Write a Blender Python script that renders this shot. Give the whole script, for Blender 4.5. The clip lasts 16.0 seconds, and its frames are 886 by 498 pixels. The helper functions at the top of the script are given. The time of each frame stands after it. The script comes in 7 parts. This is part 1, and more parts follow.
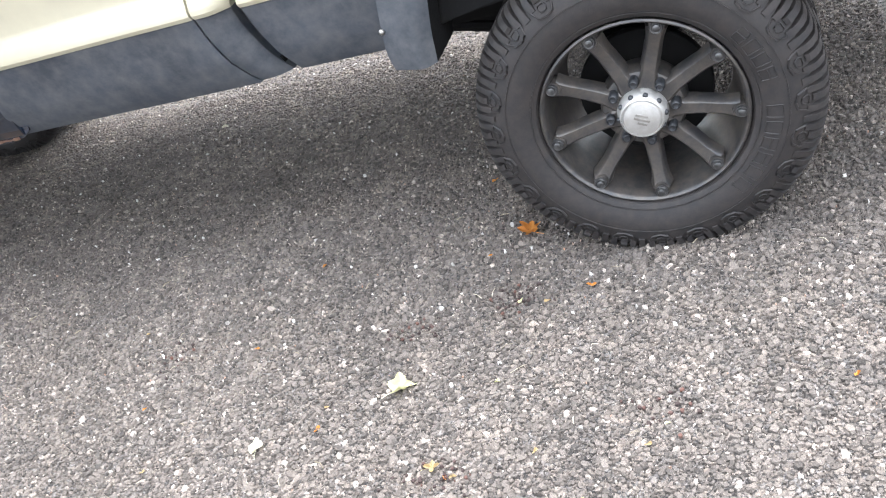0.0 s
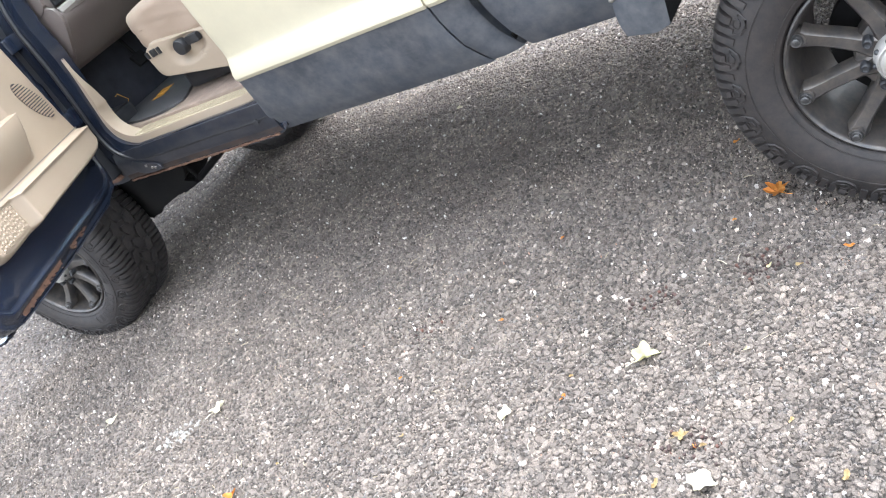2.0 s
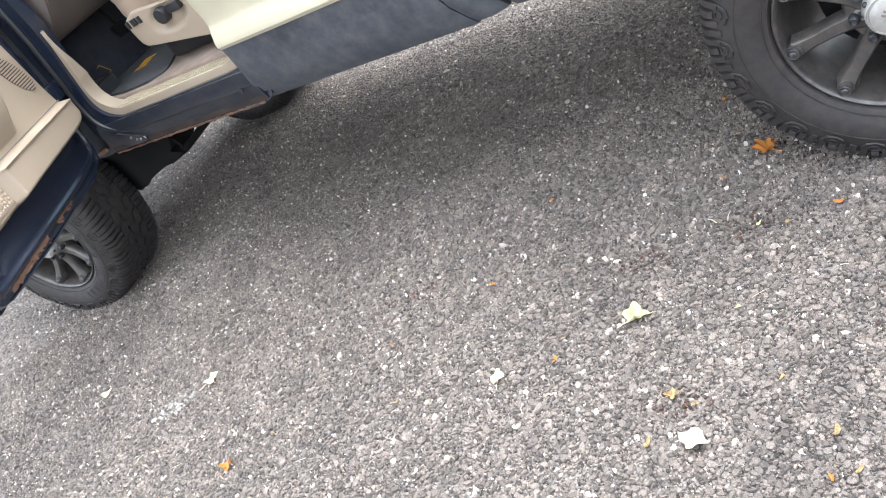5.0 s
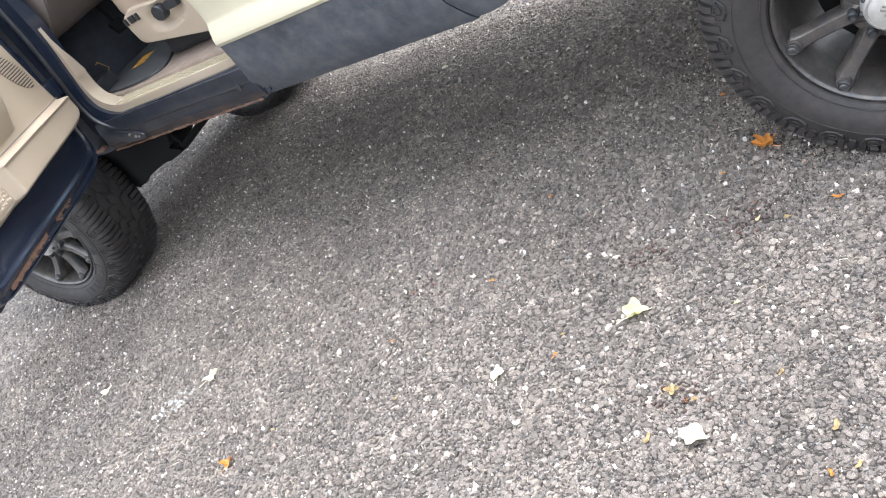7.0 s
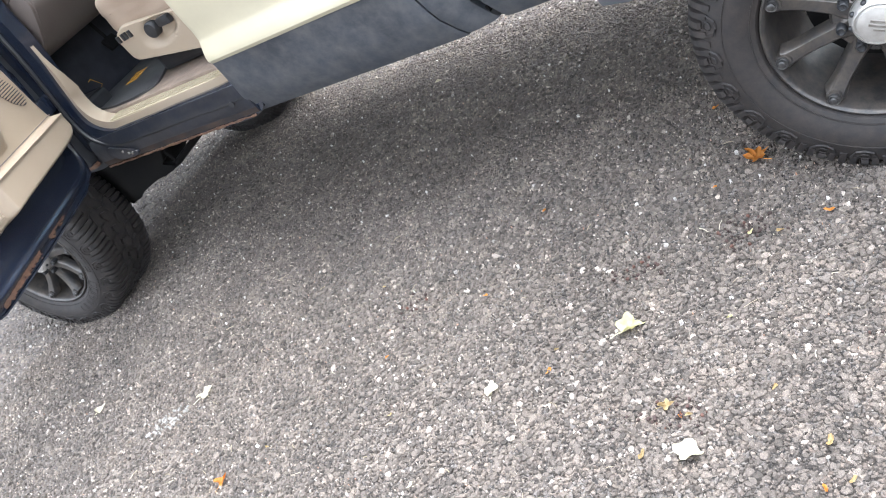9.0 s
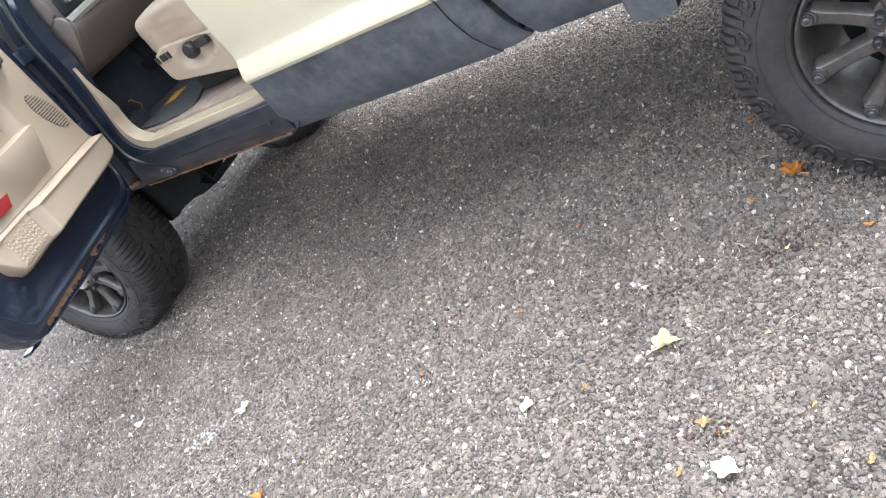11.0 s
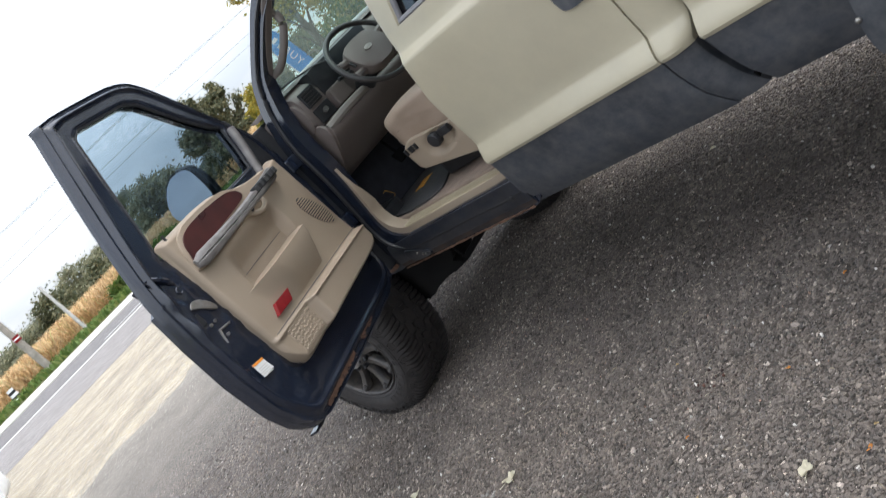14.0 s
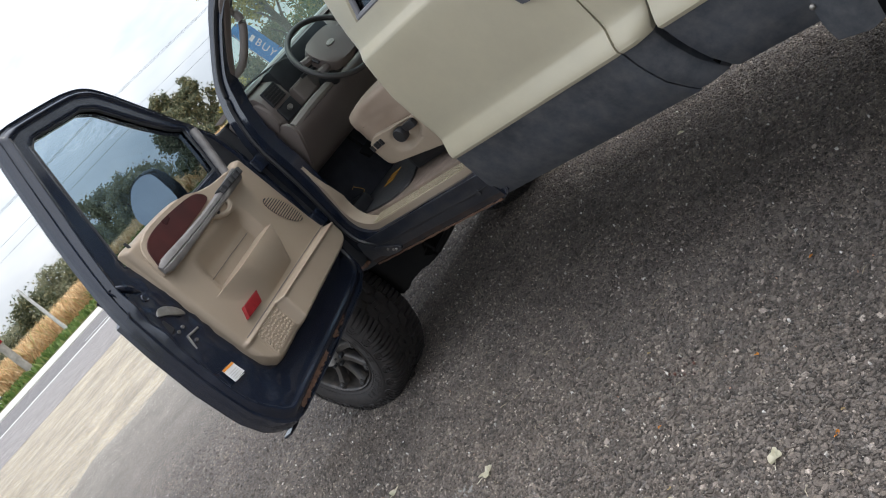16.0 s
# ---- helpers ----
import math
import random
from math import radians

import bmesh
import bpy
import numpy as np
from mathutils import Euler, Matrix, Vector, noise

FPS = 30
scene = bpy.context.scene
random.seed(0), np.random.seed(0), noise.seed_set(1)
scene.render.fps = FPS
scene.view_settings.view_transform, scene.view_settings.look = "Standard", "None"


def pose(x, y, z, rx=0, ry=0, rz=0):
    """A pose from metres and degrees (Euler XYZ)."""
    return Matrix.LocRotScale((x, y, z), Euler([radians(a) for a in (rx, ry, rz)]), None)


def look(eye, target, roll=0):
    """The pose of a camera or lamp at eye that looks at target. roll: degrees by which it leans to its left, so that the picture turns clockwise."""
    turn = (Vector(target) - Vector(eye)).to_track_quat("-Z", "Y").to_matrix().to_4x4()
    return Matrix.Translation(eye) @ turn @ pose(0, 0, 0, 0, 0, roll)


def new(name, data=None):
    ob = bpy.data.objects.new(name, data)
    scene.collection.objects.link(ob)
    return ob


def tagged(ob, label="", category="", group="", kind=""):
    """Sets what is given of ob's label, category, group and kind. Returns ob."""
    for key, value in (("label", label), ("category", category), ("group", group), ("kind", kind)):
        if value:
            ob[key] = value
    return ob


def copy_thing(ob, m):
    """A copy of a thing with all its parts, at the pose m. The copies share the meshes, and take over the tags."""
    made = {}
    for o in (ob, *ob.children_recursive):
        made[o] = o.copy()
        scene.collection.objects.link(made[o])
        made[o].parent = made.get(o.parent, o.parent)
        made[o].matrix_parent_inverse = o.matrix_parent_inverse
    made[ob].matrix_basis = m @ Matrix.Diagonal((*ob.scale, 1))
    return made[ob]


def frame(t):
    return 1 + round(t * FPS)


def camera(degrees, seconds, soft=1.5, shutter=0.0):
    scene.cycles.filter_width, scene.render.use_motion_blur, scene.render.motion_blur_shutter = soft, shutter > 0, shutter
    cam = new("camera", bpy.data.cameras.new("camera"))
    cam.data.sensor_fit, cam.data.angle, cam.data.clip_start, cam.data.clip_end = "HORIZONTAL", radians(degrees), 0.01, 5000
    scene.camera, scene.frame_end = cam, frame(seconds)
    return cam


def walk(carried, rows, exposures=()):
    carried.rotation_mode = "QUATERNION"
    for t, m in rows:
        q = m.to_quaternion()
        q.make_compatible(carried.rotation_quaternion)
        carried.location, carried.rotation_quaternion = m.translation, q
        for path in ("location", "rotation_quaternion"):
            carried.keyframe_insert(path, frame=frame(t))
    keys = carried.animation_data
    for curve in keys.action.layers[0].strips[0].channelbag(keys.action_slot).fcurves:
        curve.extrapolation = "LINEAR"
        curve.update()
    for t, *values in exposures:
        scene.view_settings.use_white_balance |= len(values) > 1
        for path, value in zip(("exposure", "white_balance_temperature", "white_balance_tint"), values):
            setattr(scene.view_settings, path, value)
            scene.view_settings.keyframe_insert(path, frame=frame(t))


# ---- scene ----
cam = camera(53.51, 16.0, soft=1.0, shutter=0.5)
PATH = [
    (0, (0.353, -2.032, 1.542), (-0.410, -0.535, 0.457), -22.45),
    (0.2, (0.361, -2.031, 1.551), (-0.447, -0.550, 0.476), -24.22),
    (0.5, (0.370, -2.042, 1.582), (-0.648, -0.617, 0.617), -30.54),
    (0.7, (0.387, -2.057, 1.586), (-0.729, -0.676, 0.666), -32.08),
    (1, (0.369, -2.058, 1.569), (-0.855, -0.750, 0.679), -34.21),
    (1.5, (0.365, -2.065, 1.569), (-0.876, -0.774, 0.677), -33.77),
    (2, (0.361, -2.066, 1.562), (-0.862, -0.775, 0.646), -33.17),
    (2.5, (0.355, -2.056, 1.556), (-0.861, -0.786, 0.603), -33.69),
    (3, (0.350, -2.050, 1.554), (-0.859, -0.792, 0.577), -34.07),
    (3.5, (0.353, -2.044, 1.553), (-0.861, -0.793, 0.573), -35.09),
    (4, (0.358, -2.047, 1.553), (-0.859, -0.799, 0.573), -35.23),
    (6.5, (0.363, -2.056, 1.553), (-0.864, -0.825, 0.564), -34.90),
    (7, (0.362, -2.052, 1.555), (-0.858, -0.815, 0.565), -35.35),
    (7.5, (0.361, -2.049, 1.557), (-0.856, -0.807, 0.569), -35.42),
    (8, (0.366, -2.046, 1.560), (-0.847, -0.793, 0.581), -35.24),
    (8.5, (0.368, -2.039, 1.558), (-0.840, -0.781, 0.580), -35.41),
    (10.8, (0.377, -2.040, 1.577), (-0.877, -0.793, 0.643), -36.60),
    (11, (0.376, -2.042, 1.574), (-0.888, -0.791, 0.658), -36.42),
    (11.5, (0.380, -2.046, 1.582), (-0.882, -0.781, 0.683), -36.43),
    (12, (0.381, -2.041, 1.578), (-0.893, -0.786, 0.682), -37.09),
    (12.1, (0.387, -2.037, 1.578), (-0.895, -0.783, 0.692), -37.35),
    (12.3, (0.393, -2.022, 1.581), (-0.888, -0.699, 0.801), -39.19),
    (12.5, (0.403, -2.018, 1.584), (-0.889, -0.658, 0.890), -39.14),
    (12.9, (0.418, -2.044, 1.599), (-0.990, -0.737, 1.044), -40.41),
    (13, (0.420, -2.043, 1.600), (-1.003, -0.744, 1.062), -41.17),
    (13.2, (0.423, -2.047, 1.605), (-1.008, -0.751, 1.084), -42.25),
    (13.3, (0.427, -2.050, 1.606), (-1.075, -0.813, 1.143), -43.68),
    (13.5, (0.431, -2.054, 1.610), (-1.121, -0.869, 1.179), -44.32),
    (14, (0.421, -2.056, 1.608), (-1.181, -0.956, 1.136), -45.04),
    (14.5, (0.407, -2.042, 1.596), (-1.212, -0.980, 1.093), -44.70),
    (15, (0.413, -2.028, 1.587), (-1.172, -0.926, 1.063), -44.99),
    (15.5, (0.429, -2.006, 1.588), (-1.161, -0.914, 1.058), -46.37),
    (16, (0.440, -1.996, 1.591), (-1.147, -0.897, 1.070), -47.02),
]
EXPOSURES = [(t, stops, 6260 if t < 13 else 6450, 9.5) for t, stops in ((0, 0.22), (0.6, 0.22), (2.0, 0.32), (2.6, 0.30), (3.1, 0.15), (11.9, 0.13), (12.2, 0.12), (12.5, 0.02), (12.8, -0.20), (13.2, -0.66), (13.5, -0.95), (14, -1.25), (14.5, -1.40), (16, -1.48))]
walk(cam, [(t, look(eye, target, roll)) for t, eye, target, roll in PATH], EXPOSURES)

# ---- world and sun: a bright overcast day ----
SUN_EL, SUN_AZ = radians(70), radians(51)
world = bpy.data.worlds.new("overcast_sky")
scene.world = world
world.use_nodes = True
wn, wl = world.node_tree.nodes, world.node_tree.links
sky = wn.new("ShaderNodeTexSky")
sky.sky_type, sky.sun_disc, sky.sun_elevation, sky.sun_rotation = "NISHITA", False, SUN_EL, SUN_AZ
sky.dust_density, sky.air_density = 4.0, 1.0
grey = wn.new("ShaderNodeHueSaturation")
grey.inputs["Saturation"].default_value, grey.inputs["Value"].default_value = 0.36, 4.15
co = wn.new("ShaderNodeTexCoord")
mp = wn.new("ShaderNodeMapping")
mp.inputs["Scale"].default_value = (1, 1, 4.5)
cloud = wn.new("ShaderNodeTexNoise")
cloud.inputs["Scale"].default_value, cloud.inputs["Detail"].default_value, cloud.inputs["Roughness"].default_value = 2.6, 7, 0.62
ramp = wn.new("ShaderNodeValToRGB")
ramp.color_ramp.elements[0].position, ramp.color_ramp.elements[0].color = 0.38, (1.34, 1.40, 1.47, 1)
ramp.color_ramp.elements[1].position, ramp.color_ramp.elements[1].color = 0.63, (2.0, 1.95, 1.90, 1)
mul = wn.new("ShaderNodeMix")
mul.data_type, mul.blend_type = "RGBA", "MULTIPLY"
mul.inputs[0].default_value = 1.0
wl.new(co.outputs["Generated"], mp.inputs[0])
wl.new(mp.outputs[0], cloud.inputs["Vector"])
wl.new(cloud.outputs[0], ramp.inputs[0])
wl.new(sky.outputs[0], grey.inputs["Color"])
veil = wn.new("ShaderNodeMix")
veil.data_type = "RGBA"
veil.inputs[0].default_value = 0.55
veil.inputs[7].default_value = (16.0, 16.9, 18.2, 1)
wl.new(grey.outputs[0], veil.inputs[6])
wl.new(veil.outputs[2], mul.inputs[6])
wl.new(ramp.outputs[0], mul.inputs[7])
# an overcast sky grows brighter from the horizon to the zenith
rise, lift, grade = wn.new("ShaderNodeSeparateXYZ"), wn.new("ShaderNodeMapRange"), wn.new("ShaderNodeMix")
lift.inputs[3].default_value, lift.inputs[4].default_value = 0.76, 1.40
grade.data_type, grade.blend_type = "RGBA", "MULTIPLY"
grade.inputs[0].default_value = 1.0
wl.new(co.outputs["Generated"], rise.inputs[0])
wl.new(rise.outputs[2], lift.inputs[0])
wl.new(mul.outputs[2], grade.inputs[6])
wl.new(lift.outputs[0], grade.inputs[7])
wl.new(grade.outputs[2], wn["Background"].inputs[0])
wn["Background"].inputs[1].default_value = 0.15
sun = new("sun", bpy.data.lights.new("sun", "SUN"))
sun.data.energy, sun.data.angle, sun.data.color = 1.15, radians(36), (1.0, 0.99, 0.97)
sun.matrix_world = look((2.6, 2.1, 9), (0, 0, 0))

# ---- materials ----
def nodes_of(m):
    m.use_nodes = True
    return m.node_tree.nodes, m.node_tree.links, m.node_tree.nodes["Principled BSDF"]


def ramp_node(n, stops):
    r = n.new("ShaderNodeValToRGB")
    els = r.color_ramp.elements
    while len(els) < len(stops):
        els.new(0.5)
    for el, (p, c) in zip(els, stops):
        el.position, el.color = p, (*c, 1)
    return r


def surface(name, a, b, rough=0.6, metal=0.0, scale=8.0, fine=120.0, bump=0.1, spread=0.12, coat=0.0, dust=None, dust_amount=0.0):
    """A painted, moulded or rubber surface: two tones mixed by broad noise, fine grain in relief and gloss, and an even film of dust."""
    m = bpy.data.materials.new(name)
    n, l, p = nodes_of(m)
    c = n.new("ShaderNodeTexCoord")
    broad, grain = n.new("ShaderNodeTexNoise"), n.new("ShaderNodeTexNoise")
    broad.inputs["Scale"].default_value, broad.inputs["Detail"].default_value = scale, 6
    grain.inputs["Scale"].default_value, grain.inputs["Detail"].default_value = fine, 4
    l.new(c.outputs["Object"], broad.inputs["Vector"])
    l.new(c.outputs["Object"], grain.inputs["Vector"])
    r = ramp_node(n, [(0.3, a), (0.7, b)])
    l.new(broad.outputs[0], r.inputs[0])
    out = r.outputs[0]
    if dust:
        dn = n.new("ShaderNodeTexNoise")
        dn.inputs["Scale"].default_value, dn.inputs["Detail"].default_value, dn.inputs["Roughness"].default_value = scale * 2.3, 8, 0.7
        l.new(c.outputs["Object"], dn.inputs["Vector"])
        dr = ramp_node(n, [(0.38, (0, 0, 0)), (0.72, (dust_amount,) * 3)])
        l.new(dn.outputs[0], dr.inputs[0])
        mx = n.new("ShaderNodeMix")
        mx.data_type = "RGBA"
        l.new(dr.outputs[0], mx.inputs[0])
        l.new(out, mx.inputs[6])
        mx.inputs[7].default_value = (*dust, 1)
        out = mx.outputs[2]
    l.new(out, p.inputs["Base Color"])
    rr = n.new("ShaderNodeMapRange")
    rr.inputs[3].default_value, rr.inputs[4].default_value = max(rough - spread, 0.03), min(rough + spread, 1)
    l.new(broad.outputs[0], rr.inputs[0])
    l.new(rr.outputs[0], p.inputs["Roughness"])
    p.inputs["Metallic"].default_value = metal
    p.inputs["Coat Weight"].default_value = coat
    p.inputs["Coat Roughness"].default_value = 0.12
    if bump:
        bp = n.new("ShaderNodeBump")
        bp.inputs["Strength"].default_value, bp.inputs["Distance"].default_value = bump, 0.002
        l.new(grain.outputs[0], bp.inputs["Height"])
        l.new(bp.outputs[0], p.inputs["Normal"])
    return m


def glass(name, tint, rough=0.0, base=0.03, film=0.0):
    m = bpy.data.materials.new(name)
    n, l, p = nodes_of(m)
    tr, gl, lw, pw, mx = n.new("ShaderNodeBsdfTransparent"), n.new("ShaderNodeBsdfGlossy"), n.new("ShaderNodeLayerWeight"), n.new("ShaderNodeMath"), n.new("ShaderNodeMixShader")
    tr.inputs[0].default_value = (*tint, 1)
    gl.inputs["Roughness"].default_value = rough
    pw.operation, pw.inputs[1].default_value = "POWER", 4.0
    off = n.new("ShaderNodeMath")
    off.operation, off.inputs[1].default_value, off.inputs[2].default_value = "MULTIPLY_ADD", 0.9, base
    l.new(lw.outputs["Facing"], pw.inputs[0])
    l.new(pw.outputs[0], off.inputs[0])
    l.new(off.outputs[0], mx.inputs[0])
    l.new(tr.outputs[0], mx.inputs[1])
    l.new(gl.outputs[0], mx.inputs[2])
    out = mx.outputs[0]
    # pale translucent mix that puts a veil of haze into the pane
    if film:
        df, m2 = n.new("ShaderNodeBsdfTranslucent"), n.new("ShaderNodeMixShader")
        df.inputs[0].default_value = (0.62, 0.72, 0.69, 1)
        m2.inputs[0].default_value = film
        l.new(out, m2.inputs[1])
        l.new(df.outputs[0], m2.inputs[2])
        out = m2.outputs[0]
    l.new(out, n["Material Output"].inputs[0])
    return m


def asphalt_material(name, cell, dark, mid, light, white, gap, relief, ruts=None, dusty=None):
    """Worn asphalt: rounded stones set in finer grit, the shade of the crevices between them put into the colour, a few
    pale stones, broad and middling stains.
    """
    m = bpy.data.materials.new(name)
    n, l, p = nodes_of(m)

    def node(kind, **values):
        q = n.new(kind)
        for k, v in values.items():
            q.inputs[k].default_value = v
        return q

    def blend(kind, a, b, f=1.0):
        q = n.new("ShaderNodeMix")
        q.data_type, q.blend_type = "RGBA", kind
        q.clamp_factor = True
        for i, v in ((0, f), (6, a), (7, b)):
            if isinstance(v, (int, float)):
                q.inputs[i].default_value = v
            else:
                l.new(v, q.inputs[i])
        return q.outputs[2]

    def calc(op, a, b, c=0.0):
        q = n.new("ShaderNodeMath")
        q.operation = op
        for i, v in enumerate((a, b, c)):
            if isinstance(v, (int, float)):
                q.inputs[i].default_value = v
            else:
                l.new(v, q.inputs[i])
        return q.outputs[0]

    def ramped(v, stops):
        r = ramp_node(n, stops)
        l.new(v, r.inputs[0])
        return r.outputs[0]

    c = n.new("ShaderNodeTexCoord").outputs["Object"]
    w1, w2 = node("ShaderNodeTexNoise", Scale=cell * 0.9, Detail=3.0), node("ShaderNodeTexNoise", Scale=cell * 3.2, Detail=2.0)
    l.new(c, w1.inputs["Vector"])
    l.new(c, w2.inputs["Vector"])
    at = blend("LINEAR_LIGHT", blend("LINEAR_LIGHT", c, w1.outputs["Color"], 0.50 / cell), w2.outputs["Color"], 0.22 / cell)
    big, fine = node("ShaderNodeTexVoronoi", Scale=cell), node("ShaderNodeTexVoronoi", Scale=cell * 2.3)
    s1, s2 = n.new("ShaderNodeSeparateColor"), n.new("ShaderNodeSeparateColor")
    for q, sp in ((big, s1), (fine, s2)):
        l.new(at, q.inputs["Vector"])
        l.new(q.outputs["Color"], sp.inputs[0])
    d1, d2 = big.outputs["Distance"], fine.outputs["Distance"]
    tones = [(0.0, dark), (0.45, mid), (0.82, light), (white, light), (white + 0.012, (0.55, 0.525, 0.49))]
    # colour falls to gap at cell edges, painting the crevices' shade
    grit = blend("MULTIPLY", ramped(s2.outputs[0], tones), ramped(d2, [(0.40, (1.05, 1.05, 1.05)), (0.66, (gap,) * 3)]))
    stone = blend("MULTIPLY", ramped(s1.outputs[0], tones), ramped(d1, [(0.36, (1.06, 1.05, 1.04)), (0.58, (max(gap, 0.35),) * 3)]))
    there = calc("MULTIPLY", calc("GREATER_THAN", s1.outputs[2], 0.25), ramped(d1, [(0.52, (1, 1, 1)), (0.60, (0, 0, 0))]))
    col = blend("MIX", grit, stone, there)
    warm = n.new("ShaderNodeHueSaturation")
    mr = n.new("ShaderNodeMapRange")
    mr.inputs[3].default_value, mr.inputs[4].default_value = 0.3, 1.6
    l.new(s1.outputs[1], mr.inputs[0])
    l.new(mr.outputs[0], warm.inputs["Saturation"])
    l.new(col, warm.inputs["Color"])
    col = warm.outputs[0]
    for sc, lo, hi in ((1.5, (0.76, 0.735, 0.72), (1.22, 1.18, 1.15)), (9.0, (0.82, 0.82, 0.83), (1.22, 1.15, 1.09)), (cell * 5, (0.78, 0.78, 0.78), (1.22, 1.22, 1.22))):
        t = node("ShaderNodeTexNoise", Scale=sc, Detail=7.0, Roughness=0.62)
        l.new(c, t.inputs["Vector"])
        col = blend("MULTIPLY", col, ramped(t.outputs[0], [(0.3, lo), (0.7, hi)]))
    if ruts:
        across, along = n.new("ShaderNodeVectorMath"), n.new("ShaderNodeVectorMath")
        for q, d in ((across, (-math.cos(ruts), math.sin(ruts), 0)), (along, (math.sin(ruts), math.cos(ruts), 0))):
            q.operation = "DOT_PRODUCT"
            q.inputs[1].default_value = d
            l.new(c, q.inputs[0])
        both = n.new("ShaderNodeCombineXYZ")
        l.new(calc("MULTIPLY", across.outputs["Value"], 0.9), both.inputs[0])
        l.new(calc("MULTIPLY", along.outputs["Value"], 0.22), both.inputs[1])
        t = node("ShaderNodeTexNoise", Scale=1.0, Detail=5.0, Roughness=0.6)
        l.new(both.outputs[0], t.inputs["Vector"])
        col = blend("MULTIPLY", col, ramped(t.outputs[0], [(0.36, (0.80, 0.80, 0.79)), (0.52, (1.02, 1.02, 1.0)), (0.68, (1.12, 1.11, 1.08))]))
    if dusty:
        off, span, patchy = n.new("ShaderNodeVectorMath"), n.new("ShaderNodeMapRange"), node("ShaderNodeTexNoise", Scale=1.1, Detail=8.0, Roughness=0.7)
        off.operation, off.inputs[1].default_value = "DOT_PRODUCT", (-math.cos(dusty), math.sin(dusty), 0)
        l.new(c, off.inputs[0])
        l.new(c, patchy.inputs["Vector"])
        l.new(off.outputs["Value"], span.inputs[0])
        for i, v in ((1, 5.6), (2, 11.5), (3, 0.0), (4, 1.15)):
            span.inputs[i].default_value = v
        q = n.new("ShaderNodeMix")
        q.data_type = "RGBA"
        q.clamp_factor = True
        q.inputs[7].default_value = (0.33, 0.305, 0.262, 1)
        l.new(calc("MULTIPLY", span.outputs[0], patchy.outputs[0]), q.inputs[0])
        l.new(col, q.inputs[6])
        col = q.outputs[2]
    l.new(col, p.inputs["Base Color"])
    p.inputs["Roughness"].default_value = 0.86
    lump = calc("MULTIPLY_ADD", calc("MULTIPLY", there, calc("SUBTRACT", 1.15, d1)), 0.9, calc("MULTIPLY", calc("SUBTRACT", 0.8, d2), 0.55))
    high = calc("MULTIPLY_ADD", w2.outputs[0], 0.35, calc("MULTIPLY_ADD", s1.outputs[2], 0.35, lump))
    bp = n.new("ShaderNodeBump")
    bp.inputs["Strength"].default_value, bp.inputs["Distance"].default_value = relief, 0.4 / cell
    l.new(high, bp.inputs["Height"])
    l.new(bp.outputs[0], p.inputs["Normal"])
    return m


def island_material(name, stops, rough=0.8, translucent=0.0, grain=60.0, stained=False):
    """For stones and leaves joined in one mesh: each piece takes its own colour."""
    m = bpy.data.materials.new(name)
    n, l, p = nodes_of(m)
    g = n.new("ShaderNodeNewGeometry")
    r = ramp_node(n, stops)
    l.new(g.outputs["Random Per Island"], r.inputs[0])
    c = n.new("ShaderNodeTexCoord")
    t = n.new("ShaderNodeTexNoise")
    t.inputs["Scale"].default_value, t.inputs["Detail"].default_value = grain, 4
    l.new(c.outputs["Object"], t.inputs["Vector"])
    gr = ramp_node(n, [(0.3, (0.75, 0.75, 0.75)), (0.7, (1.2, 1.2, 1.2))])
    l.new(t.outputs[0], gr.inputs[0])
    mx = n.new("ShaderNodeMix")
    mx.data_type, mx.blend_type = "RGBA", "MULTIPLY"
    mx.inputs[0].default_value = 1
    l.new(r.outputs[0], mx.inputs[6])
    l.new(gr.outputs[0], mx.inputs[7])
    if stained:
        # dusty mottling on each stone, and broad stains over all of them
        for sc, lo, hi in ((1.5, (0.80, 0.78, 0.77), (1.20, 1.17, 1.15)), (8.0, (0.80, 0.79, 0.79), (1.24, 1.18, 1.13)), (380.0, (0.50, 0.50, 0.50), (1.62, 1.60, 1.56))):
            st = n.new("ShaderNodeTexNoise")
            st.inputs["Scale"].default_value, st.inputs["Detail"].default_value, st.inputs["Roughness"].default_value = sc, 6, 0.62
            l.new(c.outputs["Object"], st.inputs["Vector"])
            sr, sm = ramp_node(n, [(0.32, lo), (0.68, hi)]), n.new("ShaderNodeMix")
            sm.data_type, sm.blend_type = "RGBA", "MULTIPLY"
            sm.inputs[0].default_value = 1
            l.new(st.outputs[0], sr.inputs[0])
            l.new(mx.outputs[2], sm.inputs[6])
            l.new(sr.outputs[0], sm.inputs[7])
            mx = sm
        bp = n.new("ShaderNodeBump")
        bp.inputs["Strength"].default_value, bp.inputs["Distance"].default_value = 0.7, 0.0012
        l.new(st.outputs[0], bp.inputs["Height"])
        l.new(bp.outputs[0], p.inputs["Normal"])
    l.new(mx.outputs[2], p.inputs["Base Color"])
    p.inputs["Roughness"].default_value = rough
    if translucent:
        tl, ms = n.new("ShaderNodeBsdfTranslucent"), n.new("ShaderNodeMixShader")
        l.new(mx.outputs[2], tl.inputs[0])
        ms.inputs[0].default_value = translucent
        l.new(p.outputs[0], ms.inputs[1])
        l.new(tl.outputs[0], ms.inputs[2])
        l.new(ms.outputs[0], n["Material Output"].inputs[0])
    return m


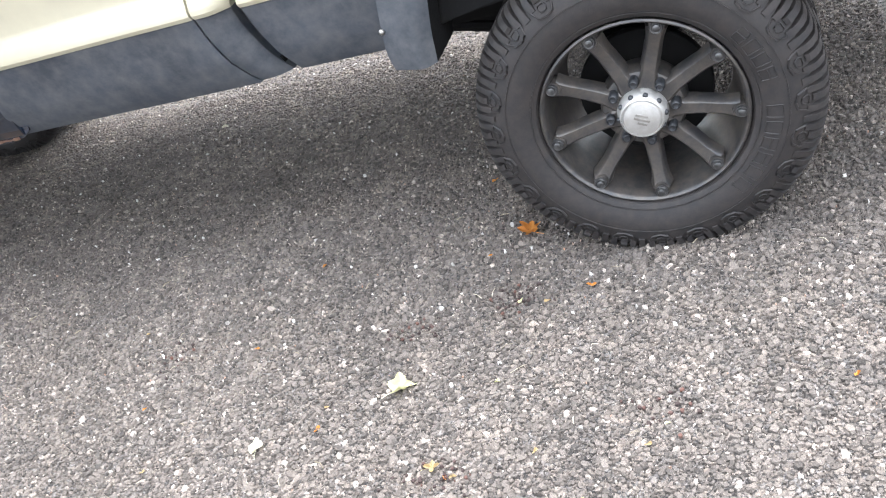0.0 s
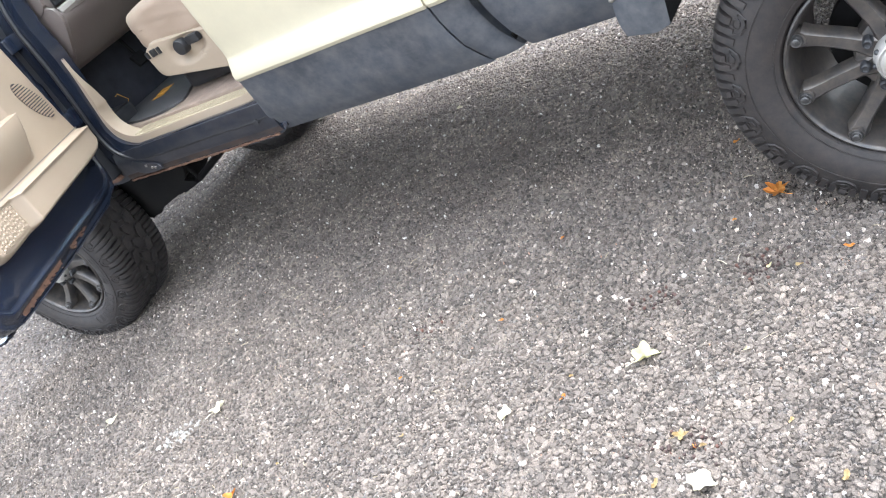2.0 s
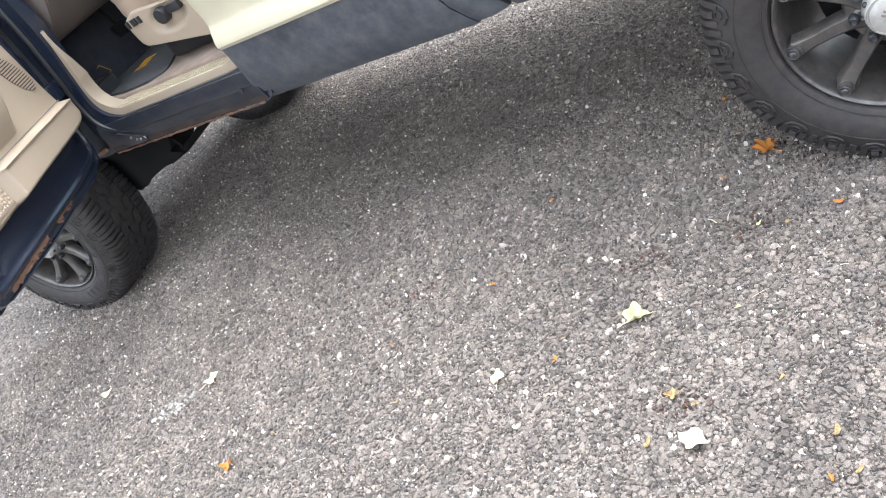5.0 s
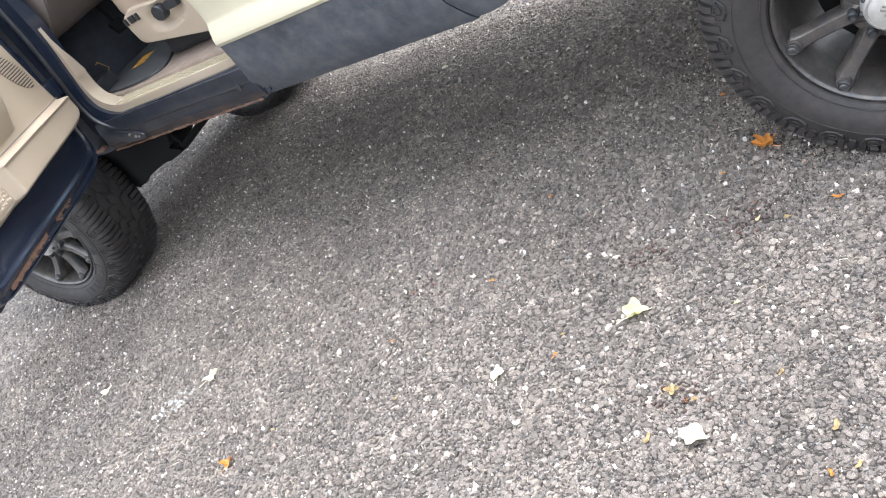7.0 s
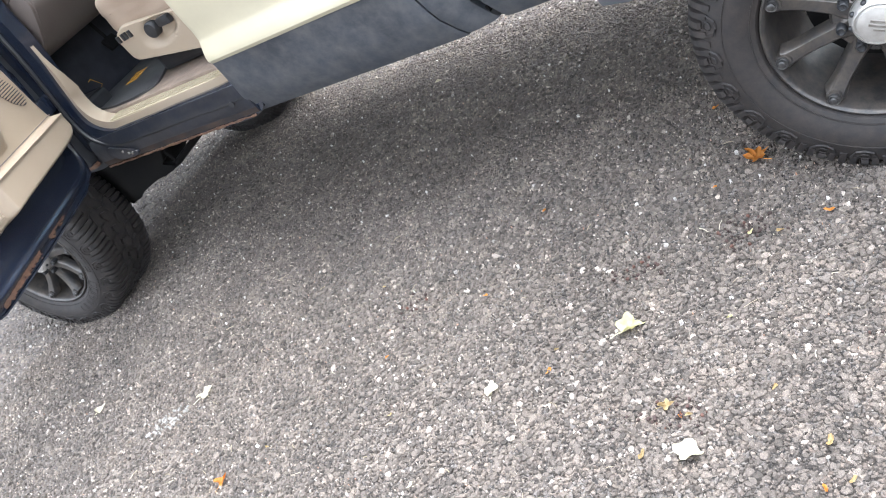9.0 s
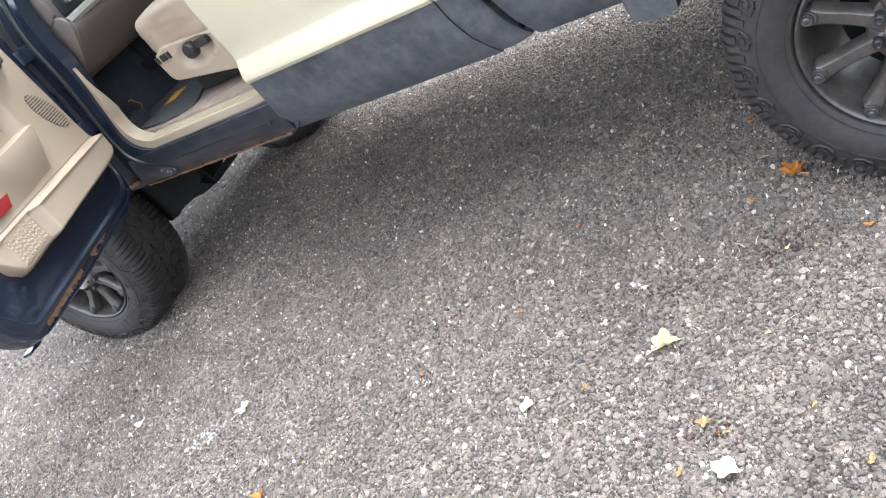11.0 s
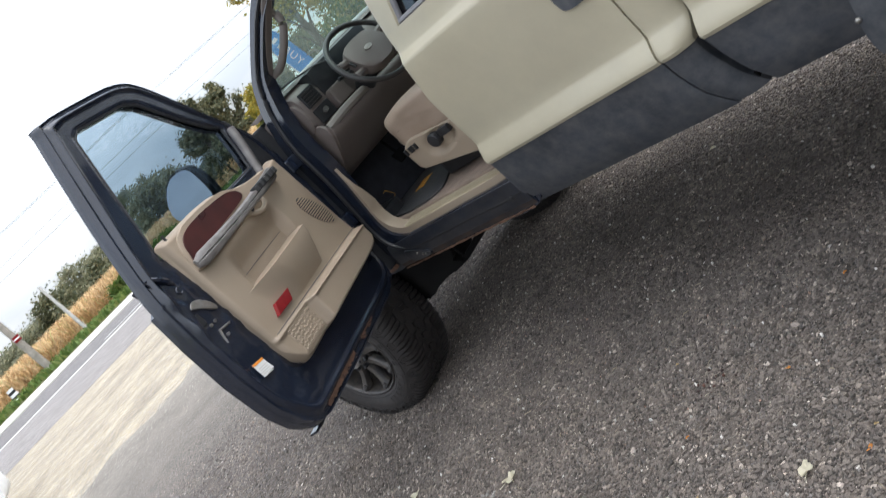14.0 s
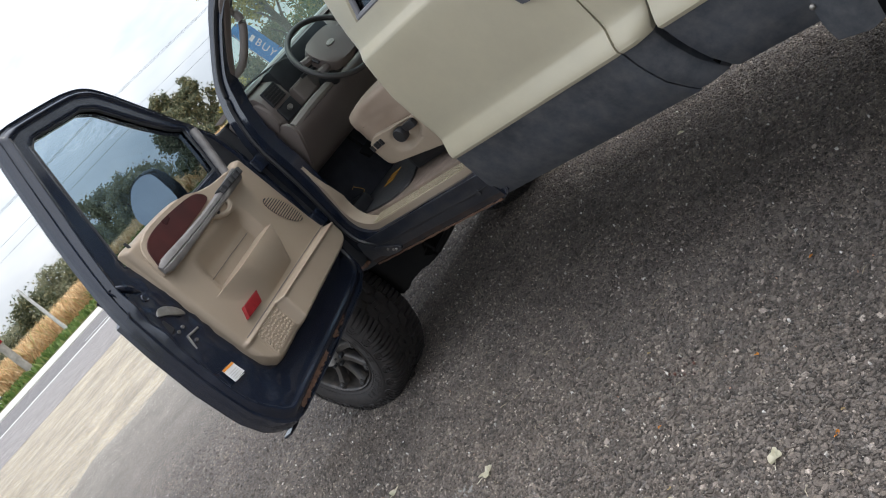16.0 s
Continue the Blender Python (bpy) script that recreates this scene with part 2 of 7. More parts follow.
# pale colour standing in for the glare along the dash pad's edge
PAD_GLARE = surface("painted_dash_glare", (0.34, 0.36, 0.35), (0.42, 0.44, 0.43), 0.3, 0, 9, 300, 0.1, 0.1)
CREAM = surface("cream_paint", (0.403, 0.365, 0.264), (0.448, 0.407, 0.298), 0.34, 0, 3, 500, 0.015, 0.06, 0.5, (0.349, 0.315, 0.242), 0.42)
CHARCOAL = surface("charcoal_two_tone_paint", (0.024, 0.029, 0.038), (0.046, 0.053, 0.066), 0.5, 0, 6, 300, 0.05, 0.12, 0.12, (0.135, 0.133, 0.132), 0.55)
NAVY = surface("navy_paint", (0.0055, 0.0092, 0.0190), (0.0095, 0.0150, 0.0290), 0.20, 0, 5, 22, 0.10, 0.08, 0.5, (0.04, 0.042, 0.046), 0.14)
NAVY_DULL = surface("scuffed_navy_paint", (0.0040, 0.0062, 0.0120), (0.0085, 0.0120, 0.0200), 0.42, 0, 11, 60, 0.3, 0.14, 0.15, (0.060, 0.055, 0.050), 0.34)
FLARE = surface("flare_plastic", (0.026, 0.031, 0.039), (0.042, 0.048, 0.058), 0.5, 0, 9, 420, 0.25, 0.1, 0, (0.16, 0.155, 0.15), 0.35)
DARKMETAL = surface("dark_bolt_metal", (0.05, 0.05, 0.052), (0.12, 0.118, 0.115), 0.35, 0.7, 60, 300, 0.1, 0.1)
RUBBER = surface("tyre_rubber", (0.0075, 0.0070, 0.0076), (0.0130, 0.0115, 0.0115), 0.66, 0, 14, 260, 0.3, 0.1, 0, (0.048, 0.036, 0.030), 0.48)
RIM = surface("gunmetal_rim", (0.0195, 0.0195, 0.0205), (0.039, 0.038, 0.039), 0.40, 0.25, 12, 320, 0.08, 0.14, 0.2, (0.112, 0.092, 0.073), 0.65)
CHROME = surface("worn_chrome", (0.42, 0.41, 0.39), (0.52, 0.51, 0.49), 0.46, 0.7, 30, 300, 0.05, 0.14, 0, (0.32, 0.29, 0.26), 0.5)
STEEL = surface("dull_steel", (0.25, 0.24, 0.22), (0.4, 0.38, 0.36), 0.45, 0.9, 40, 200, 0.1, 0.1)
BLACK = surface("black_plastic", (0.012, 0.013, 0.015), (0.022, 0.023, 0.026), 0.45, 0, 20, 400, 0.12, 0.1)
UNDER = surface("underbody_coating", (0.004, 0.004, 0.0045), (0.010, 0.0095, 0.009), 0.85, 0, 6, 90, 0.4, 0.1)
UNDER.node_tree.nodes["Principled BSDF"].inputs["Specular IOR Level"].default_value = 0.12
TAN = surface("tan_plastic", (0.285, 0.227, 0.168), (0.325, 0.262, 0.196), 0.52, 0, 4, 700, 0.25, 0.06, 0, (0.30, 0.25, 0.195), 0.3)
TAN_DARK = surface("taupe_plastic", (0.112, 0.093, 0.084), (0.142, 0.120, 0.109), 0.5, 0, 5, 700, 0.25, 0.07)
ROLL = surface("pale_taupe_vinyl", (0.17, 0.152, 0.140), (0.21, 0.19, 0.176), 0.45, 0, 5, 600, 0.2, 0.07)
WHEELGRIP = surface("worn_taupe_grip", (0.022, 0.021, 0.021), (0.036, 0.033, 0.032), 0.42, 0, 9, 300, 0.2, 0.1)
LEATHER = surface("tan_leather", (0.27, 0.205, 0.155), (0.33, 0.255, 0.195), 0.48, 0, 7, 260, 0.35, 0.1)
CARPET = surface("tan_carpet", (0.16, 0.122, 0.095), (0.25, 0.19, 0.15), 0.95, 0, 14, 900, 0.8, 0.03)
# dark carpet, its colour lifted bluish to hold the lens haze
FOOTWELL_HAZED = surface("hazed_footwell_carpet", (0.016, 0.018, 0.024), (0.034, 0.036, 0.046), 0.95, 0, 14, 500, 0.6, 0.05)
SILL_CREAM = surface("creamy_sill_plastic", (0.36, 0.31, 0.215), (0.41, 0.355, 0.25), 0.5, 0, 9, 500, 0.2, 0.07, 0, (0.25, 0.21, 0.16), 0.4)
MAT = surface("rubber_mat", (0.018, 0.02, 0.024), (0.035, 0.036, 0.04), 0.6, 0, 14, 160, 0.4, 0.1, 0, (0.12, 0.11, 0.1), 0.4)
GREYWOOD = surface("grey_trim", (0.105, 0.098, 0.094), (0.19, 0.18, 0.172), 0.32, 0, 18, 300, 0.1, 0.1)
MAROON = surface("maroon_insert", (0.036, 0.012, 0.012), (0.070, 0.020, 0.018), 0.3, 0, 12, 300, 0.2, 0.1)
RED = surface("red_reflector", (0.17, 0.010, 0.013), (0.23, 0.014, 0.018), 0.2, 0, 40, 200, 0.05, 0.05, 0.4)
RUST = surface("rust", (0.065, 0.034, 0.022), (0.14, 0.074, 0.045), 0.9, 0, 40, 200, 0.9, 0.06)
ROCKER_RUST = surface("dark_rusty_sill", (0.010, 0.010, 0.012), (0.045, 0.028, 0.020), 0.8, 0, 14, 120, 0.6, 0.1)
PAPER = surface("sticker_paper", (0.66, 0.66, 0.66), (0.74, 0.74, 0.74), 0.5, 0, 20, 200, 0.02, 0.05)
ORANGE = surface("orange_print", (0.7, 0.25, 0.03), (0.75, 0.3, 0.04), 0.5, 0, 20, 200, 0.02, 0.05)
YELLOW = surface("yellow_print", (0.40, 0.19, 0.02), (0.50, 0.26, 0.03), 0.6, 0, 20, 200, 0.05, 0.05)
SILVER = surface("mirror_silver", (0.38, 0.39, 0.41), (0.41, 0.42, 0.44), 0.05, 1.0, 5, 100, 0.0, 0.02)
GLASS_DOOR = glass("tinted_door_glass", (0.58, 0.66, 0.72))
GLASS_REAR = glass("privacy_glass", (0.16, 0.185, 0.22), 0.0, 0.15)
GLASS_WIND = glass("windscreen_glass", (0.66, 0.79, 0.75), film=0.06)
SEALGREY = surface("weathered_grey_seal", (0.13, 0.13, 0.14), (0.19, 0.19, 0.20), 0.5, 0, 12, 300, 0.1, 0.1)
ASPHALT = asphalt_material("worn_asphalt", 56, (0.101, 0.093, 0.087), (0.144, 0.133, 0.125), (0.187, 0.174, 0.164), 0.976, 0.15, 1.0, dusty=radians(15.2))
ROAD = asphalt_material("road_asphalt", 60, (0.194, 0.194, 0.199), (0.223, 0.223, 0.226), (0.251, 0.251, 0.255), 0.98, 0.7, 0.3)
LANE = asphalt_material("lane_asphalt", 60, (0.125, 0.128, 0.135), (0.150, 0.153, 0.160), (0.178, 0.181, 0.188), 0.985, 0.7, 0.3)
GRAVEL = asphalt_material("pale_gravel", 40, (0.310, 0.290, 0.234), (0.388, 0.363, 0.298), (0.458, 0.430, 0.362), 0.985, 0.6, 0.8, radians(15.2))
LINE = surface("road_paint", (0.55, 0.55, 0.54), (0.7, 0.7, 0.69), 0.7, 0, 3, 60, 0.3, 0.1)
CONCRETE = surface("kerb_concrete", (0.436, 0.422, 0.383), (0.502, 0.488, 0.449), 0.85, 0, 2, 60, 0.4, 0.06)
FIELD = surface("field_soil", (0.07, 0.085, 0.03), (0.13, 0.12, 0.05), 0.95, 0, 0.3, 9, 0.6, 0.03)
PEBBLE = island_material("pebble_stone", [(0.0, (0.045, 0.041, 0.038)), (0.25, (0.088, 0.080, 0.073)), (0.6, (0.116, 0.106, 0.097)), (0.93, (0.150, 0.136, 0.124)), (0.965, (0.185, 0.168, 0.152)), (0.985, (0.27, 0.25, 0.23)), (1.0, (0.33, 0.31, 0.285))], 0.85, 0, 260, True)
GRIT = island_material("fine_grit", [(0.0, (0.040, 0.037, 0.034)), (0.45, (0.108, 0.098, 0.090)), (0.86, (0.152, 0.138, 0.125)), (0.92, (0.27, 0.248, 0.222)), (0.985, (0.40, 0.38, 0.345)), (1.0, (0.27, 0.165, 0.12))], 0.85, 0, 260, True)
WHITESTONE = island_material("pale_loose_stone", [(0.0, (0.26, 0.24, 0.22)), (0.4, (0.42, 0.40, 0.37)), (1.0, (0.60, 0.58, 0.54))], 0.75, 0, 220)
GRASS = island_material("grass_blades", [(0, (0.06, 0.11, 0.02)), (0.6, (0.12, 0.19, 0.04)), (1, (0.22, 0.24, 0.07))], 0.7, 0.3, 3)
CORN = island_material("ripe_corn_leaves", [(0, (0.484, 0.308, 0.154)), (0.5, (0.682, 0.473, 0.253)), (0.85, (0.770, 0.594, 0.363)), (1, (0.418, 0.396, 0.154))], 0.8, 0.25, 4)
LEAF_DARK = island_material("dark_foliage", [(0, (0.07, 0.085, 0.048)), (0.6, (0.145, 0.155, 0.085)), (1, (0.26, 0.23, 0.12))], 0.6, 0.3, 4)
# dark foliage again, paled so that distance haze sits in the leaf colour
LEAF_HAZED = island_material("hazed_distant_foliage", [(0, (0.15, 0.165, 0.105)), (0.6, (0.25, 0.255, 0.165)), (1, (0.37, 0.335, 0.21))], 0.7, 0.3, 4)
LEAF_GREEN = island_material("autumn_green_foliage", [(0, (0.06, 0.10, 0.035)), (0.55, (0.12, 0.18, 0.065)), (0.8, (0.25, 0.25, 0.07)), (1, (0.42, 0.32, 0.08))], 0.6, 0.35, 4)
LEAF_YELLOW = island_material("yellowing_foliage", [(0, (0.16, 0.17, 0.03)), (0.5, (0.34, 0.29, 0.05)), (1, (0.50, 0.36, 0.06))], 0.6, 0.35, 4)
BARK = surface("tree_bark", (0.06, 0.045, 0.035), (0.13, 0.10, 0.08), 0.95, 0, 6, 40, 0.9, 0.03)
POLEWOOD = surface("weathered_pole_wood", (0.22, 0.20, 0.17), (0.36, 0.33, 0.29), 0.9, 0, 3, 50, 0.5, 0.05)
PALEPOLE = surface("pale_galvanised_pole", (0.45, 0.44, 0.42), (0.58, 0.57, 0.55), 0.6, 0.2, 5, 80, 0.1, 0.1)
BLUE = surface("blue_flag_cloth", (0.05, 0.26, 0.60), (0.07, 0.32, 0.68), 0.75, 0, 4, 300, 0.2, 0.05)
WHITE = surface("white_print", (0.72, 0.73, 0.74), (0.78, 0.79, 0.8), 0.6, 0, 4, 300, 0.05, 0.05)


# ---- mesh helpers ----
def part(name, bm, material, parent=None, label="", m=None, smooth=False, mats=None, sharp=38):
    """Links a bmesh as one mesh object, under parent where there is one."""
    bmesh.ops.recalc_face_normals(bm, faces=bm.faces)
    me = bpy.data.meshes.new(name)
    bm.to_mesh(me)
    bm.free()
    for q in (mats or [material]):
        me.materials.append(q)
    if smooth:
        me.shade_smooth()
        me.set_sharp_from_angle(angle=radians(sharp))
    ob = new(name, me)
    if m is not None:
        ob.matrix_basis = m
    ob.parent = parent
    return tagged(ob, label)


def raw(name, verts, faces, material, parent=None, smooth=False):
    me = bpy.data.meshes.new(name)
    me.from_pydata(verts, [], faces)
    me.materials.append(material)
    ob = new(name, me)
    ob.parent = parent
    return ob


def add_box(bm, a, b, bevel=0.0, m=None):
    r = bmesh.ops.create_cube(bm, size=1)
    vs = r["verts"]
    for v in vs:
        v.co = Vector([a[i] if v.co[i] < 0 else b[i] for i in range(3)])
    if bevel:
        es = list({e for v in vs for e in v.link_edges})
        g = bmesh.ops.bevel(bm, geom=es, offset=bevel, segments=2, affect="EDGES", profile=0.6)
        vs = list({v for f in g["faces"] for v in f.verts} | {v for v in vs if v.is_valid})
        vs = grow(vs)
    if m is not None:
        bmesh.ops.transform(bm, matrix=m, verts=vs)
    return vs


def grow(vs):
    seen, todo = set(vs), list(vs)
    while todo:
        v = todo.pop()
        for e in v.link_edges:
            o = e.other_vert(v)
            if o not in seen:
                seen.add(o)
                todo.append(o)
    return list(seen)


def box(a, b, bevel=0.0, m=None):
    bm = bmesh.new()
    add_box(bm, a, b, bevel, m)
    return bm


def add_cyl(bm, p, q, r1, r2=None, seg=16):
    p, q = Vector(p), Vector(q)
    d = q - p
    mt = Matrix.Translation((p + q) / 2) @ d.to_track_quat("Z", "Y").to_matrix().to_4x4()
    bmesh.ops.create_cone(bm, cap_ends=True, segments=seg, radius1=r1, radius2=r1 if r2 is None else r2, depth=d.length, matrix=mt)


def add_tube(bm, pts, r, seg=8, closed=False, r_of=None):
    """A round bar along points."""
    pts = [Vector(p) for p in pts]
    rings = []
    k = len(pts)
    for i, p in enumerate(pts):
        a = pts[(i - 1) % k] if closed or i else p
        b = pts[(i + 1) % k] if closed or i < k - 1 else p
        d = (b - a).normalized()
        s = d.cross(Vector((0, 0, 1)) if abs(d.z) < 0.9 else Vector((1, 0, 0))).normalized()
        t = s.cross(d)
        rr = r_of(i / max(k - 1, 1)) if r_of else r
        rings.append([bm.verts.new(p + (s * math.cos(w) + t * math.sin(w)) * rr) for w in [2 * math.pi * j / seg for j in range(seg)]])
    for i in range(k if closed else k - 1):
        a, b = rings[i], rings[(i + 1) % k]
        for j in range(seg):
            bm.faces.new((a[j], a[(j + 1) % seg], b[(j + 1) % seg], b[j]))
    if not closed:
        bm.faces.new(rings[0])
        bm.faces.new(rings[-1][::-1])


def add_lathe(bm, profile, seg=64, a0=0.0, a1=2 * math.pi):
    """Turns a profile of (radius, y) round the y axis."""
    full = abs(a1 - a0 - 2 * math.pi) < 1e-6
    n = seg if full else seg + 1
    rings = []
    for i in range(n):
        w = a0 + (a1 - a0) * i / seg
        rings.append([bm.verts.new((r * math.cos(w), y, r * math.sin(w))) for r, y in profile])
    for i in range(seg):
        a, b = rings[i], rings[(i + 1) % n]
        for j in range(len(profile) - 1):
            bm.faces.new((a[j], a[j + 1], b[j + 1], b[j]))


def add_plate(bm, outline, lo, hi, axis=1, bevel=0.0, holes=None):
    """A plate: an outline of (u, v) points given thickness from lo to hi along an axis (1: u is x and v is z)."""
    def at(u, v, w):
        return (u, w, v) if axis == 1 else ((w, u, v) if axis == 0 else (u, v, w))
    a = [bm.verts.new(at(u, v, lo)) for u, v in outline]
    b = [bm.verts.new(at(u, v, hi)) for u, v in outline]
    k = len(outline)
    fs = [bm.faces.new(a), bm.faces.new(b[::-1])]
    fs += [bm.faces.new((a[i], b[i], b[(i + 1) % k], a[(i + 1) % k])) for i in range(k)]
    if bevel:
        es = [e for e in bm.edges if e.is_valid and (e.verts[0] in a) == (e.verts[1] in a) and (e.verts[0] in a or e.verts[0] in b) and (e.verts[1] in a or e.verts[1] in b)]
        bmesh.ops.bevel(bm, geom=es, offset=bevel, segments=2, affect="EDGES", profile=0.6)
    return fs


def ring_plate(outer, inner, lo, hi, axis=1):
    """A frame between two outlines of the same number of points."""
    bm = bmesh.new()
    def at(u, v, w):
        return (u, w, v) if axis == 1 else ((w, u, v) if axis == 0 else (u, v, w))
    k = len(outer)
    loops = [[bm.verts.new(at(u, v, w)) for u, v in o] for o, w in ((outer, lo), (outer, hi), (inner, hi), (inner, lo))]
    for q in range(4):
        a, b = loops[q], loops[(q + 1) % 4]
        for i in range(k):
            bm.faces.new((a[i], a[(i + 1) % k], b[(i + 1) % k], b[i]))
    return bm


def smooth_line(pts, steps=6, closed=False):
    """A smooth line through points of any dimension."""
    p = [np.array(q, float) for q in pts]
    n = len(p)
    out = []
    for i in range(n if closed else n - 1):
        g = (lambda j: p[j % n]) if closed else (lambda j: p[min(max(j, 0), n - 1)])
        a, b, c, d = g(i - 1), g(i), g(i + 1), g(i + 2)
        for s in range(steps):
            t = s / steps
            out.append(tuple(0.5 * (2 * b + (c - a) * t + (2 * a - 5 * b + 4 * c - d) * t * t + (3 * b - a - 3 * c + d) * t ** 3)))
    if not closed:
        out.append(tuple(p[-1]))
    return out


def interp(x, pts):
    return float(np.interp(x, [q[0] for q in pts], [q[1] for q in pts]))

# ---- the ground ----
ROAD_TURN = radians(15.2)
ROAD_N = Vector((-math.cos(ROAD_TURN), math.sin(ROAD_TURN), 0))
ROAD_D = Vector((math.sin(ROAD_TURN), math.cos(ROAD_TURN), 0))


def on_road(p, s, z=0.0):
    """A place p metres from the truck across the road's line and s metres along it."""
    return ROAD_N * p + ROAD_D * s + Vector((0, 0, z))


def strip(name, p0, p1, s0, s1, top, depth, material, label, category, ragged=0.0, kind="structure"):
    bm = bmesh.new()
    n = 60
    rows = []
    for i in range(n + 1):
        s = s0 + (s1 - s0) * i / n
        w = ragged * noise.noise((s * 0.35, 3.1, 0)) + ragged * 0.5 * noise.noise((s * 1.3, 7.7, 0))
        rows.append([bm.verts.new(on_road(p0 + w, s, top)), bm.verts.new(on_road(p1 + w * 0.6, s, top)), bm.verts.new(on_road(p1 + w * 0.6, s, top - depth)), bm.verts.new(on_road(p0 + w, s, top - depth))])
    for a, b in zip(rows, rows[1:]):
        for j in range(4):
            bm.faces.new((a[j], a[(j + 1) % 4], b[(j + 1) % 4], b[j]))
    bm.faces.new(rows[0])
    bm.faces.new(rows[-1][::-1])
    return tagged(part(name, bm, material), label, category, kind=kind)


bm = bmesh.new()
bmesh.ops.create_grid(bm, x_segments=40, y_segments=40, size=2200, matrix=pose(0, 0, -0.055))
tagged(part("ground", bm, FIELD), "flat green and brown farmland reaching the horizon", "ground", kind="structure")
lot = bmesh.new()
edge = []
for i in range(361):
    s = -30 + 60 * i / 360
    w = 0.9 * noise.noise((s * 0.4, 1.3, 0)) + 0.6 * noise.noise((s * 1.6, 4.4, 0)) + 0.35 * noise.noise((s * 4.5, 9.4, 0)) + 0.2 * noise.noise((s * 11, 2.4, 0))
    edge.append((on_road(11.2 + w - 0.05 * s, s).x, on_road(11.2 + w - 0.05 * s, s).y))
add_plate(lot, edge + [(30, 32), (30, -32)], -0.05, 0.0, axis=2)
tagged(part("pavement", lot, ASPHALT), "coarse worn grey asphalt parking lot with pale stones", "pavement", kind="structure")
strip("gravel_shoulder", 9.0, 25.6, -90, 110, -0.012, 0.04, GRAVEL, "pale beige gravel shoulder between the lot and the road", "gravel", 0.25)
strip("road", 25.0, 50.4, -200, 260, -0.006, 0.04, ROAD, "smooth light grey asphalt road with a wide worn shoulder", "road", 0.25)
strip("road_lane", 38.6, 50.2, -200, 260, -0.001, 0.005, LANE, "darker bluish grey lane beyond the white edge line", "road lane")
strip("road_line", 37.5, 38.1, -200, 260, 0.0, 0.004, LINE, "white painted edge line on the grey road", "road line")
strip("road_line", 40.2, 40.45, -1.5, 260, 0.003, 0.004, LINE, "short white painted line on the grey road", "road line")
strip("kerb", 50.4, 61.5, -200, 260, 0.06, 0.11, CONCRETE, "pale concrete strip along the road's far side", "kerb")
strip("verge", 61.5, 74.0, -200, 260, 0.10, 0.15, FIELD, "narrow green grass verge behind the kerb", "verge")


def blades(name, count, p0, p1, s0, s1, h0, h1, width, material, label, category, lean=0.3, base=0.1, leaves=1):
    rng = np.random.default_rng(len(name) * 7 + count)
    vs, fs = [], []
    for i in range(count):
        p = on_road(rng.uniform(p0, p1), rng.uniform(s0, s1), base)
        h = rng.uniform(h0, h1)
        for k in range(leaves):
            w = rng.uniform(0, math.pi * 2)
            a = Vector((math.cos(w), math.sin(w), 0)) * width * 0.5
            t = Vector((rng.normal(0, lean), rng.normal(0, lean), 0)) * h
            z0 = 0 if leaves == 1 else h * rng.uniform(0, 0.7)
            hh = h if leaves == 1 else min(h - z0, h * 0.5)
            b = len(vs)
            up = Vector((0, 0, z0))
            vs += [p + up - a, p + up + a, p + up + t * 0.4 + Vector((0, 0, hh * 0.6)) + a * 0.7, p + up + t * 0.4 + Vector((0, 0, hh * 0.6)) - a * 0.7, p + up + t + Vector((0, 0, hh))]
            fs += [(b, b + 1, b + 2, b + 3), (b + 3, b + 2, b + 4)]
    return tagged(raw(name, vs, fs, material), label, category, kind="stuff")


blades("verge_grass", 11000, 62.0, 74, -12, 70, 0.2, 0.55, 0.25, GRASS, "short green roadside grass on the verge", "grass")
blades("corn_field", 16000, 74, 92, -16, 70, 1.7, 2.5, 0.12, CORN, "ripe golden brown standing corn field", "corn", 0.25, 0.0, 4)
blades("corn_field", 3000, 92, 170, -40, 160, 2.0, 2.6, 0.6, CORN, "ripe golden brown standing corn field farther back", "corn", 0.25, 0.0, 4)
blades("weeds", 500, 73, 75, 2, 9, 0.7, 1.5, 0.3, GRASS, "tall dark green weeds at the corn field's edge", "weeds", 0.4, 0.05, 4)


